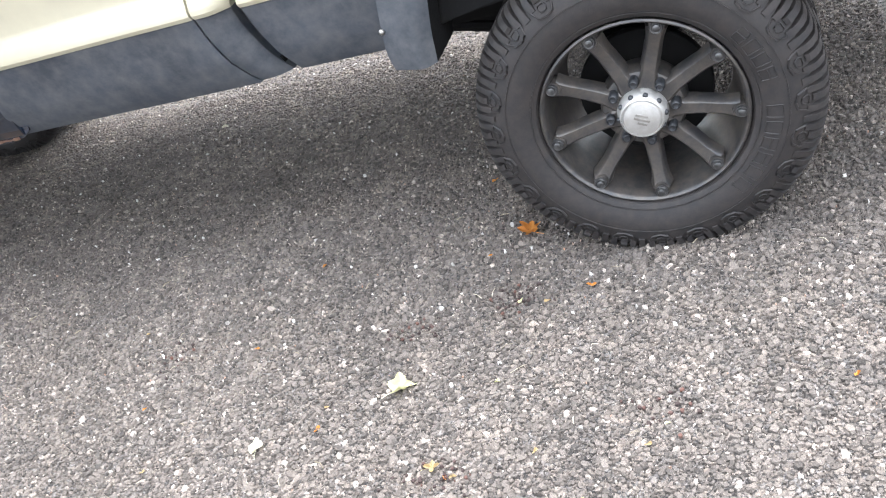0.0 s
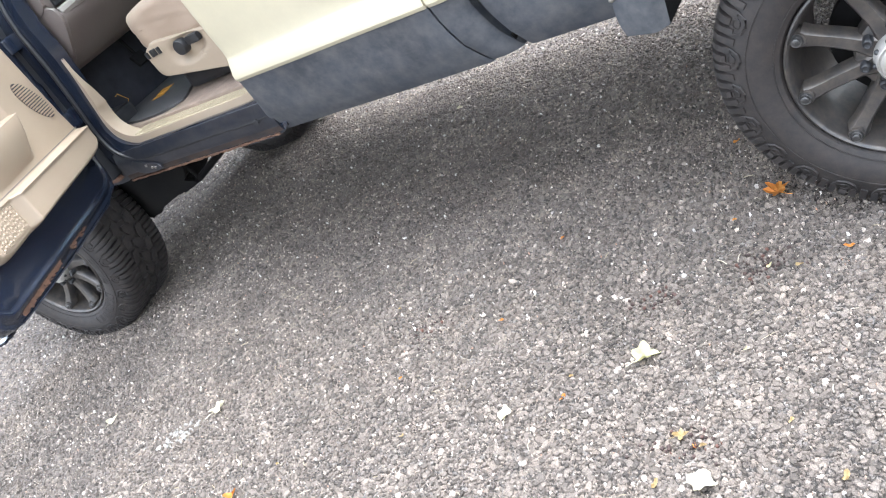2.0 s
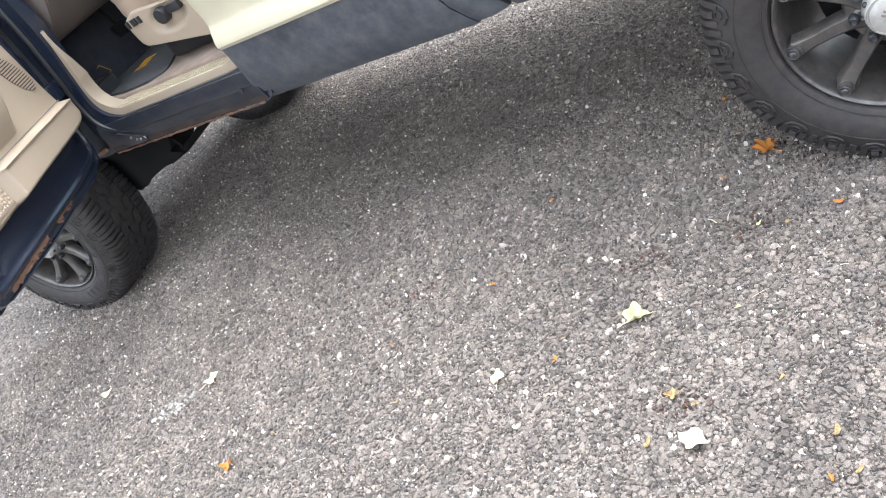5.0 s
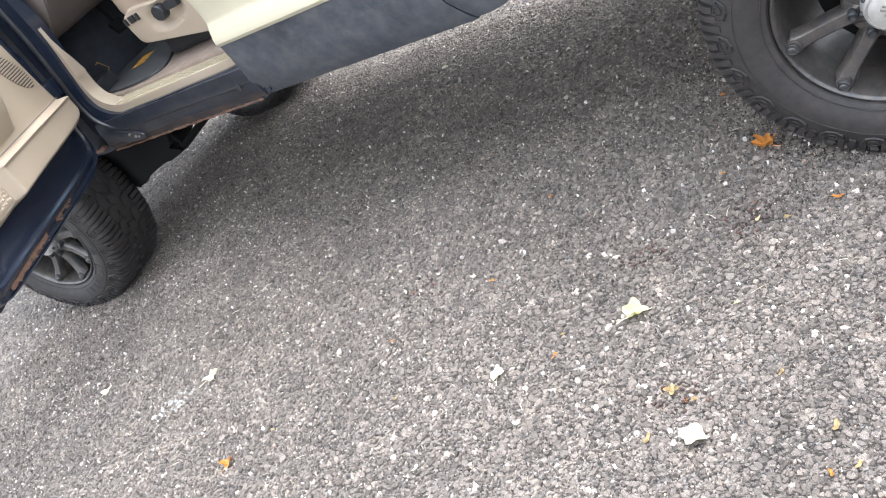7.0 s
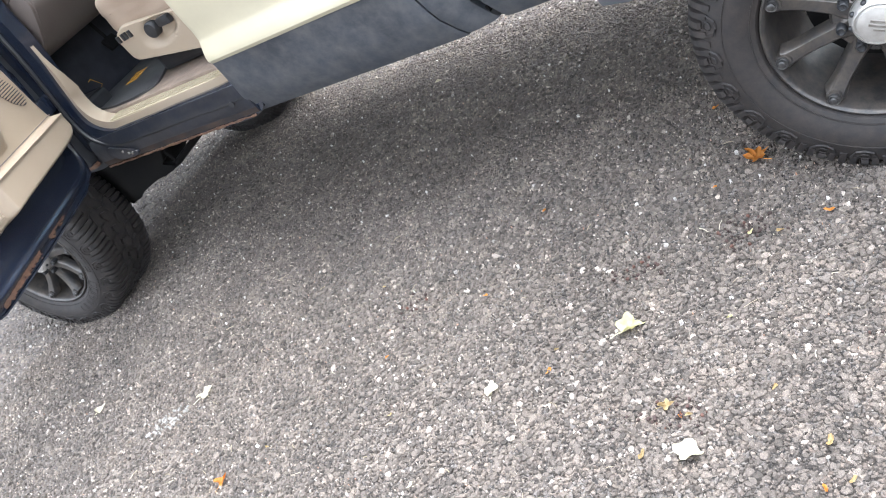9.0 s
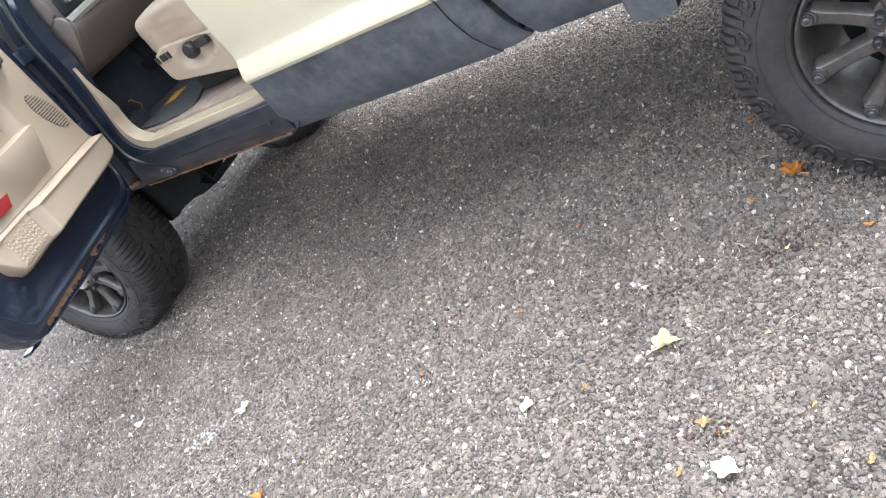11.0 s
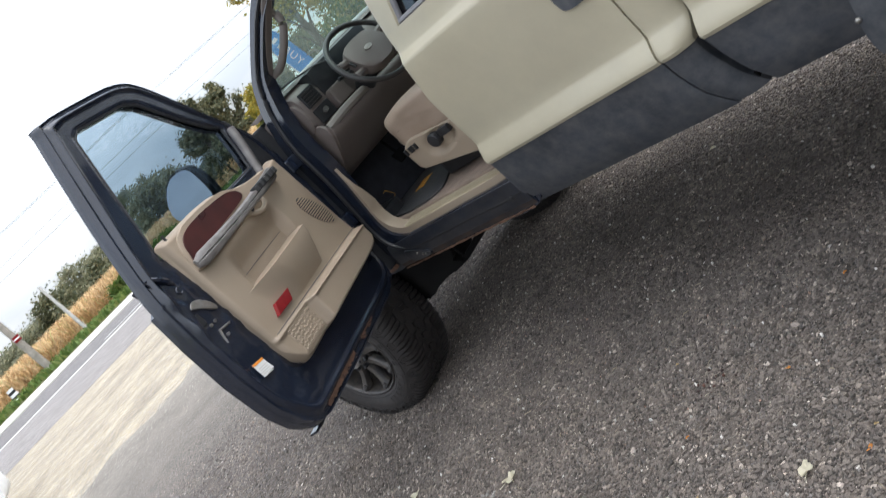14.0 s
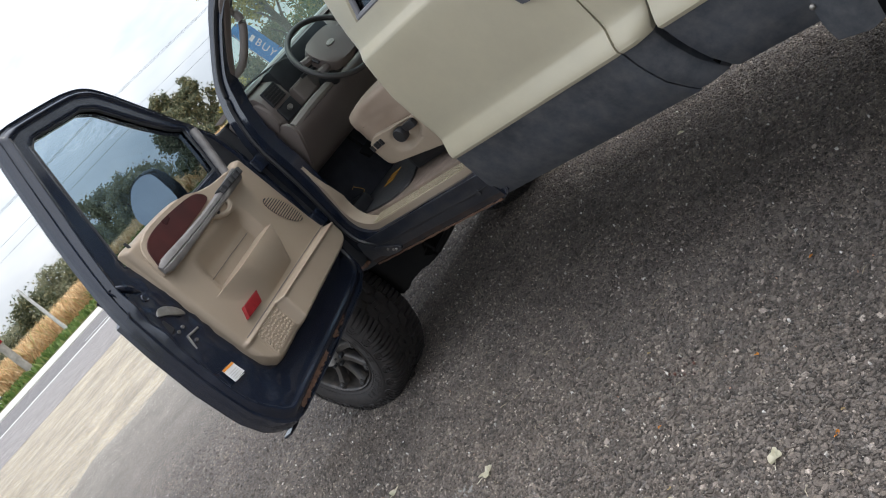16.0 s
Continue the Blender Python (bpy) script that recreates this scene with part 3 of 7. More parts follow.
# ---- trees ----
def tree(x, y, h, spread, leaf, material, seed, label, count=1500, base=0.22, lean=0.0):
    rng = np.random.default_rng(seed)
    top = new("tree")
    top.location = (x, y, -0.05)
    tagged(top, label, "tree")
    bm = bmesh.new()
    r0 = h * 0.022
    trunk = [(0, 0, 0), (rng.normal(0, 0.01) * h, rng.normal(0, 0.01) * h, h * 0.3), (rng.normal(0, 0.02) * h + lean * h * 0.3, rng.normal(0, 0.02) * h, h * 0.62), (lean * h * 0.5, 0, h * 0.93)]
    line = smooth_line(trunk, 5)
    add_tube(bm, line, r0, 8, r_of=lambda t: r0 * (1.15 - 0.95 * t))
    tips = []
    for i in range(13):
        k = int(len(line) * rng.uniform(0.25, 0.92))
        a = Vector(line[min(k, len(line) - 1)])
        w = rng.uniform(0, 2 * math.pi)
        reach = spread * rng.uniform(0.55, 1.0) * (1.15 - 0.75 * a.z / h)
        b = a + Vector((math.cos(w) * reach, math.sin(w) * reach, h * rng.uniform(0.05, 0.2)))
        mid = (a + b) / 2 + Vector((0, 0, h * 0.03))
        add_tube(bm, [a, mid, b], r0 * 0.4, 5, r_of=lambda t: r0 * (0.42 - 0.34 * t))
        tips += [mid, b, (mid + b) / 2]
    tips.append(Vector(line[-1]))
    part("trunk", bm, BARK, top)
    vs, fs = [], []
    clumps = [t + Vector((rng.normal(0, 0.12) * spread, rng.normal(0, 0.12) * spread, rng.normal(0, 0.05) * h)) for t in tips for _ in range(2)]
    clumps = [c for c in clumps if c.z > base * h]
    for c in clumps:
        cr = spread * rng.uniform(0.16, 0.34)
        for _ in range(count // len(clumps)):
            q = Vector(rng.normal(0, 0.5, 3)) * cr
            q.z *= 0.75
            o = c + q
            n1 = Vector(rng.normal(0, 1, 3)).normalized()
            n2 = n1.cross(Vector(rng.normal(0, 1, 3))).normalized()
            s = leaf * rng.uniform(0.6, 1.3)
            b = len(vs)
            vs += [o - n1 * s, o + n2 * s * 0.5, o + n1 * s, o - n2 * s * 0.5]
            fs.append((b, b + 1, b + 2, b + 3))
    raw("crown", vs, fs, material, top)
    return top


def polar(az, dist):
    """A place seen from the lot under an azimuth to the right of straight ahead."""
    return 0.4 - dist * math.cos(radians(az)), -2.0 + dist * math.sin(radians(az))


GREEN_LABEL = "tall broadleaf tree with green and yellowing autumn leaves; the four farthest right unseen, added to block light"
DARK_LABEL = "dark green tree standing beyond the corn field"
for k, (az, dist, h, sp, mt, cnt, lab) in enumerate([
    # azimuths 66 to 101: unseen trees, added to shade the ground under the truck
    (48.0, 27, 9.5, 3.3, LEAF_GREEN, 5200, GREEN_LABEL), (53, 31, 10, 4.2, LEAF_GREEN, 4200, GREEN_LABEL), (43.5, 42, 7.5, 2.7, LEAF_GREEN, 3600, GREEN_LABEL), (40.6, 52, 5.8, 2.0, LEAF_GREEN, 2600, GREEN_LABEL), (57, 30, 9, 4.5, LEAF_DARK, 2500, GREEN_LABEL), (46.0, 36, 9.0, 3.6, LEAF_GREEN, 4200, GREEN_LABEL), (50.5, 38, 10.5, 4.2, LEAF_GREEN, 4200, GREEN_LABEL), (41.8, 46, 6.4, 2.8, LEAF_GREEN, 3000, GREEN_LABEL), (66, 27, 13, 6.0, LEAF_DARK, 2500, GREEN_LABEL), (77, 25, 13, 6.0, LEAF_DARK, 2500, GREEN_LABEL), (89, 25, 13, 6.0, LEAF_DARK, 2500, GREEN_LABEL), (101, 27, 13, 6.0, LEAF_DARK, 2500, GREEN_LABEL),
    (38.3, 30, 7.2, 1.35, LEAF_YELLOW, 1500, "tall slim tree with thin yellow autumn leaves"), (37.6, 75, 4.6, 2.2, LEAF_DARK, 2400, DARK_LABEL), (32.7, 62, 4.0, 1.5, LEAF_YELLOW, 1800, "rounded bush-like tree in yellow autumn leaf"),
    (31.2, 95, 8.0, 2.4, LEAF_DARK, 2200, DARK_LABEL), (30.2, 100, 7.4, 2.6, LEAF_DARK, 2000, DARK_LABEL), (34.6, 90, 4.6, 2.4, LEAF_DARK, 1800, DARK_LABEL),
    (29.2, 95, 8.4, 2.6, LEAF_DARK, 2800, DARK_LABEL), (28.4, 98, 5.6, 2.0, LEAF_DARK, 2000, DARK_LABEL), (33.2, 102, 5.0, 3, LEAF_DARK, 2000, DARK_LABEL),
    (25.4, 110, 5.4, 4, LEAF_HAZED, 1600, DARK_LABEL), (23.4, 105, 6.6, 3.6, LEAF_HAZED, 2000, DARK_LABEL), (22.1, 112, 7.8, 3.2, LEAF_HAZED, 1800, DARK_LABEL), (24.2, 108, 5.6, 3.4, LEAF_HAZED, 1500, DARK_LABEL), (28.7, 70, 5.0, 2.2, LEAF_DARK, 2600, "dark green bushy tree on the verge before the corn")]):
    x, y = polar(az, dist)
    tree(x, y, h, sp, 0.0016 * dist + 0.03, mt, 100 + k, lab, int(cnt * (5.5 if mt is LEAF_GREEN else 3.2)), 0.05 if dist > 35 or mt is not LEAF_YELLOW else 0.45)
rng = np.random.default_rng(5)
for k in range(17):
    az = 21.2 - k * 0.82 + rng.normal(0, 0.2)
    x, y = polar(az, 185 + rng.uniform(-15, 25))
    tree(x, y, rng.uniform(5.5, 9.0) * (1.0 if k < 8 else 0.85), rng.uniform(5, 7), 0.32, [LEAF_HAZED, LEAF_DARK, LEAF_HAZED][k % 3], 300 + k, "distant hedgerow tree in green and brown leaf, most with haze painted in", 3200, 0.08)


# ---- poles, wires, flag and drum beside the road ----
def utility_pole(p, s, h, r, material, label, plate=False, arm=False):
    top = new("utility_pole")
    top.location = on_road(p, s, 0.05)
    tagged(top, label, "pole")
    bm = bmesh.new()
    add_cyl(bm, (0, 0, 0), (0, 0, h), r, r * 0.72, 14)
    part("shaft", bm, material, top, smooth=True)
    if arm:
        part("crossarm", box((-0.06, -1.1, h - 0.5), (0.06, 1.1, h - 0.38), 0.01), material, top)
        for y in (-1.0, -0.4, 0.4, 1.0):
            bm = bmesh.new()
            add_lathe(bm, [(0.001, 0), (0.05, 0.01), (0.03, 0.05), (0.05, 0.09), (0.02, 0.14), (0.001, 0.15)], 10)
            part("insulator", bm, WHITE, top, m=pose(0, y, h - 0.38, 90))
    if plate:
        part("warning_plate", box((r * 0.4, -r * 0.9, 3.0), (r * 1.2, r * 0.9, 3.45), 0.01), RED, top, "small red and white plate")
        part("plate_stripe", box((r * 1.2, -r * 0.8, 3.18), (r * 1.2 + 0.01, r * 0.8, 3.28)), WHITE, top, "white band")
    return top


utility_pole(67.5, -1.4, 4.7, 0.15, PALEPOLE, "slim pale pole standing on the road verge")
utility_pole(67.4, -5.0, 9.5, 0.30, POLEWOOD, "thick weathered wooden utility pole with a red plate", True, True)
utility_pole(66.6, 62, 9.5, 0.3, POLEWOOD, "weathered wooden utility pole with a crossarm", False, True)
for k, (dy, hz) in enumerate([(-1.0, 9.2), (-0.4, 9.2), (0.4, 9.2), (1.0, 9.2), (0, 7.6), (0, 6.9)]):
    bm = bmesh.new()
    a, b = on_road(66.6 + dy * 0.6, -60, hz), on_road(66.6 + dy * 0.6, 130, hz)
    pts = []
    for i in range(41):
        t = i / 40
        q = a.lerp(b, t)
        q.z -= 0.35 * (1 - (2 * ((t * 2.66) % 1) - 1) ** 2)
        pts.append(q)
    add_tube(bm, pts, 0.006 if k < 4 else 0.010, 5)
    tagged(part("power_line", bm, BLACK), "thin black overhead power line along the road", "cable", "overhead lines")

drum = new("marker_drum")
drum.location = on_road(67.0, -7.8, 0.1)
tagged(drum, "black and white striped plastic marker drum on the verge", "traffic drum")
for k in range(5):
    bm = bmesh.new()
    add_cyl(bm, (0, 0, 0.12 + k * 0.2), (0, 0, 0.32 + k * 0.2), 0.32 - k * 0.012, 0.31 - k * 0.012, 18)
    part("band", bm, WHITE if k % 2 == 0 else BLACK, drum, "white reflective band" if k % 2 == 0 else "black band")
part("base", box((-0.4, -0.4, 0), (0.4, 0.4, 0.12), 0.03), BLACK, drum)

flag = new("feather_flag")
fx, fy = polar(36.9, 34)
flag.location = (fx + 0.13 * math.cos(radians(53.1)), fy + 0.13 * math.sin(radians(53.1)), -0.04)
flag.rotation_euler = (0, radians(-9), radians(-36.9 + 90))
tagged(flag, "blue feather flag with white sale lettering", "flag")
bm = bmesh.new()
add_tube(bm, smooth_line([(-0.4, 0, 0), (-0.4, 0, 2.5), (-0.36, 0, 3.7), (-0.15, 0, 4.15), (0.1, 0, 4.2)], 5), 0.02, 6)
part("mast", bm, PALEPOLE, flag)
bm = bmesh.new()
cols = []
for i in range(25):
    z = 1.0 + 3.1 * i / 24
    rgt = 0.34 if z < 3.6 else 0.34 - 0.5 * ((z - 3.6) / 0.5) ** 2 * 0.6
    row = []
    for j in range(7):
        x = -0.37 + (rgt + 0.37) * j / 6
        row.append(bm.verts.new((x, 0.03 * math.sin(z * 4 + j * 0.7), z)))
    cols.append(row)
for a, b in zip(cols, cols[1:]):
    for j in range(6):
        bm.faces.new((a[j], a[j + 1], b[j + 1], b[j]))
bmesh.ops.solidify(bm, geom=bm.faces[:], thickness=0.006)
part("cloth", bm, BLUE, flag, smooth=True)


def lettering(text, size, parent, m, material, label=""):
    cu = bpy.data.curves.new("lettering", "FONT")
    cu.body, cu.size, cu.extrude, cu.align_x, cu.align_y, cu.space_character = text, size, 0.004, "CENTER", "CENTER", 1.25
    tmp = bpy.data.objects.new("lettering_source", cu)
    scene.collection.objects.link(tmp)
    me = bpy.data.meshes.new_from_object(tmp.evaluated_get(bpy.context.evaluated_depsgraph_get()))
    bpy.data.objects.remove(tmp)
    me.materials.clear()
    me.materials.append(material)
    ob = new("lettering", me)
    ob.matrix_basis, ob.parent = m, parent
    return tagged(ob, label)


lettering("BUY", 0.39, flag, Matrix.Translation((0, -0.06, 2.73)) @ pose(0, 0, 0, 90) @ pose(0, 0, 0, 0, 0, -90), WHITE, "white capital letters")
for z in (3.32, 3.60):
    part("lettering", box((-0.12, -0.066, z - 0.07), (0.12, -0.058, z + 0.07)), WHITE, flag, "white marks as plain bars")

# ---- the pickup truck ----
truck = new("pickup_truck")
tagged(truck, "cream and charcoal crew-cab pickup truck with the front door open", "pickup truck")

SIDE = [(0.655, 0.172), (0.69, 0.152), (0.75, 0.128), (0.82, 0.112), (0.88, 0.100), (0.912, 0.092), (0.915, 0.088), (0.928, 0.080), (0.945, 0.081), (0.970, 0.091), (0.996, 0.1035), (1.004, 0.1065), (1.03, 0.1075), (1.10, 0.100), (1.22, 0.090), (1.34, 0.083), (1.40, 0.082), (1.412, 0.083), (1.422, 0.088), (1.444, 0.103), (1.454, 0.1075), (1.50, 0.114), (1.525, 0.118)]
TWO_TONE = 0.915


def side_y(z):
    return interp(z, SIDE)


def body_panel(name, x0, x1, z0, z1, parent=truck, label="", depth=0.03, nx=10, lip=0.0035, dent=0.0, roll=0.0):
    """A body side panel: the truck's side section run from x0(z) to x1(z), with turned-in edges; charcoal below the colour break."""
    zs = sorted({z0, z1, TWO_TONE - 0.0015, TWO_TONE + 0.0015} | {z for z, _ in SIDE if z0 < z < z1} | {z0 + (z1 - z0) * i / 22 for i in range(23)})
    zs = [z for z in zs if z0 <= z <= z1]
    bm = bmesh.new()
    ts = [0, 0.012, 0.03] + [0.03 + 0.94 * i / nx for i in range(1, nx)] + [0.97, 0.988, 1]
    grid = []
    for z in zs:
        a, b = x0(z), x1(z)
        row = [bm.verts.new((a, side_y(z) + depth, z))]
        for t in ts:
            x = a + (b - a) * t
            edge = max(0, 1 - min(x - a, b - x) / 0.014)
            wob = dent * noise.noise((x * 3.1, z * 4.3, 1.0))
            turn = max(0, 1 - (b - x) / 0.075)
            row.append(bm.verts.new((x, side_y(z) + lip * edge * edge + roll * turn * turn + wob, z)))
        row.append(bm.verts.new((b, side_y(z) + depth, z)))
        grid.append(row)
    bottom = [bm.verts.new((v.co.x, v.co.y + (depth if 0 < i < len(grid[0]) - 1 else 0), v.co.z + 0.004)) for i, v in enumerate(grid[0])]
    grid.insert(0, bottom)
    for a, b in zip(grid, grid[1:]):
        for j in range(len(a) - 1):
            f = bm.faces.new((a[j], a[j + 1], b[j + 1], b[j]))
            f.material_index = 1 if (a[j].co.z + b[j].co.z) / 2 < TWO_TONE else 0
    return part(name, bm, None, parent, label, smooth=True, mats=[CREAM, CHARCOAL], sharp=24)


REAR_FRONT_EDGE = [(0.64, -2.13), (0.70, -2.115), (0.80, -2.095), (0.92, -2.082), (1.25, -2.08), (1.41, -2.045), (1.53, -2.042), (1.72, -2.018), (1.85, -1.975), (2.0, -1.915)]
REAR_SEAM = [(0.64, -1.115), (0.67, -1.13), (0.70, -1.145), (0.75, -1.168), (0.80, -1.182), (0.86, -1.191), (0.95, -1.191), (1.1, -1.188), (1.4, -1.173), (2.0, -1.14)]
CAB_END = [(0.64, -0.96), (0.67, -0.976), (0.70, -0.99), (0.75, -1.01), (0.80, -1.025), (0.86, -1.036), (0.93, -1.040), (1.0, -1.028), (1.3, -1.008), (2.0, -0.99)]
front_edge = lambda z: interp(z, REAR_FRONT_EDGE)
seam = lambda z: interp(z, REAR_SEAM)
cab_end = lambda z: interp(z, CAB_END)

rear_door = body_panel("rear_door", front_edge, lambda z: seam(z) - 0.004, 0.655, 1.525, label="closed cream rear door with charcoal lower band", dent=0.0025)
cab_corner = body_panel("cab_corner", lambda z: seam(z) + 0.004, lambda z: cab_end(z) - interp(z, [(0.9, 0.044), (0.96, 0.018), (1.2, 0.008)]), 0.665, 1.525, label="cream cab corner with charcoal lower band", nx=18, roll=0.034, depth=0.10)
# black sheet puts the shade and dirt of the cab-to-bed gap into colour
bm = bmesh.new()
rows = []
for i in range(31):
    z = 0.668 + 0.85 * i / 30
    rows.append([bm.verts.new(q) for q in ((cab_end(z) - 0.10, side_y(z) + 0.075, z), (cab_end(z) - 0.03, side_y(z) + 0.070, z), (cab_end(z) + 0.05, side_y(z) + 0.055, z))])
for a, b in zip(rows, rows[1:]):
    for j in range(2):
        bm.faces.new((a[j], a[j + 1], b[j + 1], b[j]))
part("gap_shade", bm, BLACK, truck, "black strip standing in for the shaded, dirty recess between cab and bed", smooth=True)
bed_side = body_panel("bed_side", lambda z: cab_end(z) + 0.010, lambda z: 1.15, 0.675, 1.46, label="cream pickup bed side with charcoal lower band", nx=24)

# the wheel opening is cut from the bed side
bm = bmesh.new()
bm.from_mesh(bed_side.data)
gone = [f for f in bm.faces if (f.calc_center_median().x ** 2 + (f.calc_center_median().z - 0.43) ** 2) < 0.60 ** 2]
bmesh.ops.delete(bm, geom=gone, context="FACES")
bm.to_mesh(bed_side.data)
bm.free()

# rear door window: posts, frame and dark glass
top_front = lambda z: interp(z, [(1.525, -1.945), (1.75, -1.862), (2.0, -1.765)])
bm = bmesh.new()
rows = []
for i in range(9):
    z = 1.525 + 0.47 * i / 8
    yy = 0.118 + 0.10 * ((z - 1.525) / 0.47) ** 1.2
    a, b = front_edge(z), top_front(z)
    rows.append([bm.verts.new(q) for q in ((a, yy + 0.05, z), (a, yy + 0.004, z), (a + 0.008, yy, z), (b - 0.012, yy, z), (b, yy + 0.012, z), (b, yy + 0.05, z))])
for a, b in zip(rows, rows[1:]):
    for j in range(5):
        bm.faces.new((a[j], a[j + 1], b[j + 1], b[j]))
part("window_post", bm, CREAM, rear_door, smooth=True)
bm = bmesh.new()
rows = []
for i in range(9):
    z = 1.525 + 0.47 * i / 8
    yy = 0.118 + 0.10 * ((z - 1.525) / 0.47) ** 1.2
    a, b = -1.28 + 0.06 * (z - 1.5), seam(z) - 0.004
    rows.append([bm.verts.new(q) for q in ((a, yy + 0.05, z), (a, yy, z), (b, yy, z), (b, yy + 0.05, z))])
for a, b in zip(rows, rows[1:]):
    for j in range(3):
        bm.faces.new((a[j], a[j + 1], b[j + 1], b[j]))
part("window_post", bm, CREAM, rear_door)
bm = bmesh.new()
add_tube(bm, [(-1.94, 0.128, 1.53), (-1.27, 0.128, 1.53)], 0.012, 8)
add_tube(bm, [(-1.935, 0.130, 1.53), (-1.86, 0.165, 1.75), (-1.77, 0.222, 1.99)], 0.011, 8)
part("window_seal", bm, SEALGREY, rear_door, "weathered grey window seal", smooth=True)
bm = bmesh.new()
add_plate(bm, [(-1.94, 0.0), (-1.27, 0.0), (-1.25, 0.48), (-1.76, 0.48)], -0.0025, 0.0025)
part("window_glass", bm, GLASS_REAR, rear_door, "dark tinted glass", m=pose(0, 0.142, 1.52, -12))

# rear door handle: a dark cup with a pull lever
HX, HZ = -1.272, 1.305
cup = [(-0.048, 0.086), (0.0, 0.090), (0.048, 0.086), (0.064, 0.066), (0.064, 0.0), (0.062, -0.066), (0.046, -0.088), (0.0, -0.092), (-0.044, -0.089), (-0.062, -0.070), (-0.067, 0.0), (-0.066, 0.064)]
bm = bmesh.new()
add_plate(bm, smooth_line(cup, 3, True), -0.006, 0.006, bevel=0.002)
handle = part("door_handle", bm, CHARCOAL, rear_door, "dark plastic handle cup", m=pose(HX, side_y(HZ) - 0.002, HZ, 1))
bm = bmesh.new()
add_box(bm, (-0.022, -0.009, -0.030), (0.052, -0.004, 0.082), 0.002)
part("lever_gap", bm, BLACK, handle, "dark gap round the lever")
bm = bmesh.new()
rows = []
for i in range(9):
    t = i / 8
    rows.append([bm.verts.new((x, -0.010 - 0.006 * math.sin(math.pi * (0.25 + 0.75 * t)), -0.022 + 0.098 * t)) for x in (-0.030, 0.046)])
for a, b in zip(rows, rows[1:]):
    bm.faces.new((a[0], a[1], b[1], b[0]))
bmesh.ops.solidify(bm, geom=bm.faces[:], thickness=0.005)
part("lever", bm, CHARCOAL, handle, "dark grey pull lever", smooth=True)

# cab upper: roof, pillars, floor, far side
bm = bmesh.new()
rows = []
for i in range(13):
    t = i / 12
    y = 0.315 + 1.14 * t
    z = 2.095 + 0.05 * math.sin(math.pi * t)
    rows.append([bm.verts.new(q) for q in ((-2.52, y, z - 0.055), (-2.42, y, z - 0.012), (-1.6, y, z + 0.015), (-1.05, y, z - 0.01), (-1.0, y, z - 0.05), (-1.05, y, z - 0.06), (-2.5, y, z - 0.075))])
for a, b in zip(rows, rows[1:]):
    for j in range(7):
        bm.faces.new((a[j], a[(j + 1) % 7], b[(j + 1) % 7], b[j]))
bm.faces.new(rows[0])
bm.faces.new(rows[-1])
part("roof", bm, CREAM, truck, smooth=True)
part("headliner", box((-2.46, 0.30, 1.985), (-1.08, 1.51, 2.0)), TAN_DARK, truck, "taupe cloth headliner")
part("sun_visor", box((-2.475, 0.33, 1.938), (-2.27, 0.86, 1.962), 0.008), TAN_DARK, truck, "folded taupe sun visor")
part("cab_back", box((-1.06, 0.26, 0.72), (-1.03, 1.61, 2.0), 0.01), TAN_DARK, truck)
part("far_side", box((-3.2, 1.60, 0.66), (-1.03, 1.68, 1.52), 0.02), CREAM, truck)
for x0, x1 in ((-2.12, -2.02), (-1.10, -1.03)):
    bm = bmesh.new()
    add_tube(bm, [(x0, 1.64, 1.5), ((x0 + x1) / 2, 1.56, 2.04)], 0.045, 8)
    part("far_pillar", bm, TAN, truck)
part("far_glass", box((-3.0, 1.62, 1.52), (-1.1, 1.625, 2.0), m=None), GLASS_DOOR, truck, "tinted side glass")
part("floor_pan", box((-3.35, 0.19, 0.695), (-1.03, 1.62, 0.715)), UNDER, truck)
part("carpet", box((-3.3, 0.24, 0.722), (-1.05, 1.6, 0.855), 0.01), CARPET, truck, "worn tan carpet")

# the door opening: navy jamb ring, tan trim ring, sill
INNER = [(-2.10, 1.985), (-2.28, 1.985), (-2.42, 1.985), (-2.54, 1.972), (-2.68, 1.928), (-2.81, 1.857), (-2.945, 1.757), (-2.99, 1.66), (-3.005, 1.55), (-2.99, 1.25), (-3.02, 1.05), (-3.04, 0.92), (-3.015, 0.85), (-2.94, 0.808), (-2.83, 0.80), (-2.5, 0.805), (-2.14, 0.812), (-2.09, 0.86), (-2.07, 1.2), (-2.03, 1.5), (-1.95, 1.8)]
OUTER = [(-2.06, 2.075), (-2.28, 2.074), (-2.44, 2.072), (-2.60, 2.05), (-2.75, 1.988), (-2.88, 1.908), (-3.05, 1.79), (-3.12, 1.70), (-3.16, 1.58), (-3.165, 1.25), (-3.17, 1.05), (-3.18, 0.90), (-3.16, 0.76), (-3.05, 0.685), (-2.88, 0.662), (-2.5, 0.657), (-2.10, 0.655), (-2.05, 0.80), (-2.03, 1.2), (-1.99, 1.5), (-1.90, 1.85)]


def bend(bm, z0=1.45, k=0.26):
    """The cab's sides lean in above the belt."""
    for v in bm.verts:
        if v.co.z > z0:
            v.co.y += k * (v.co.z - z0)


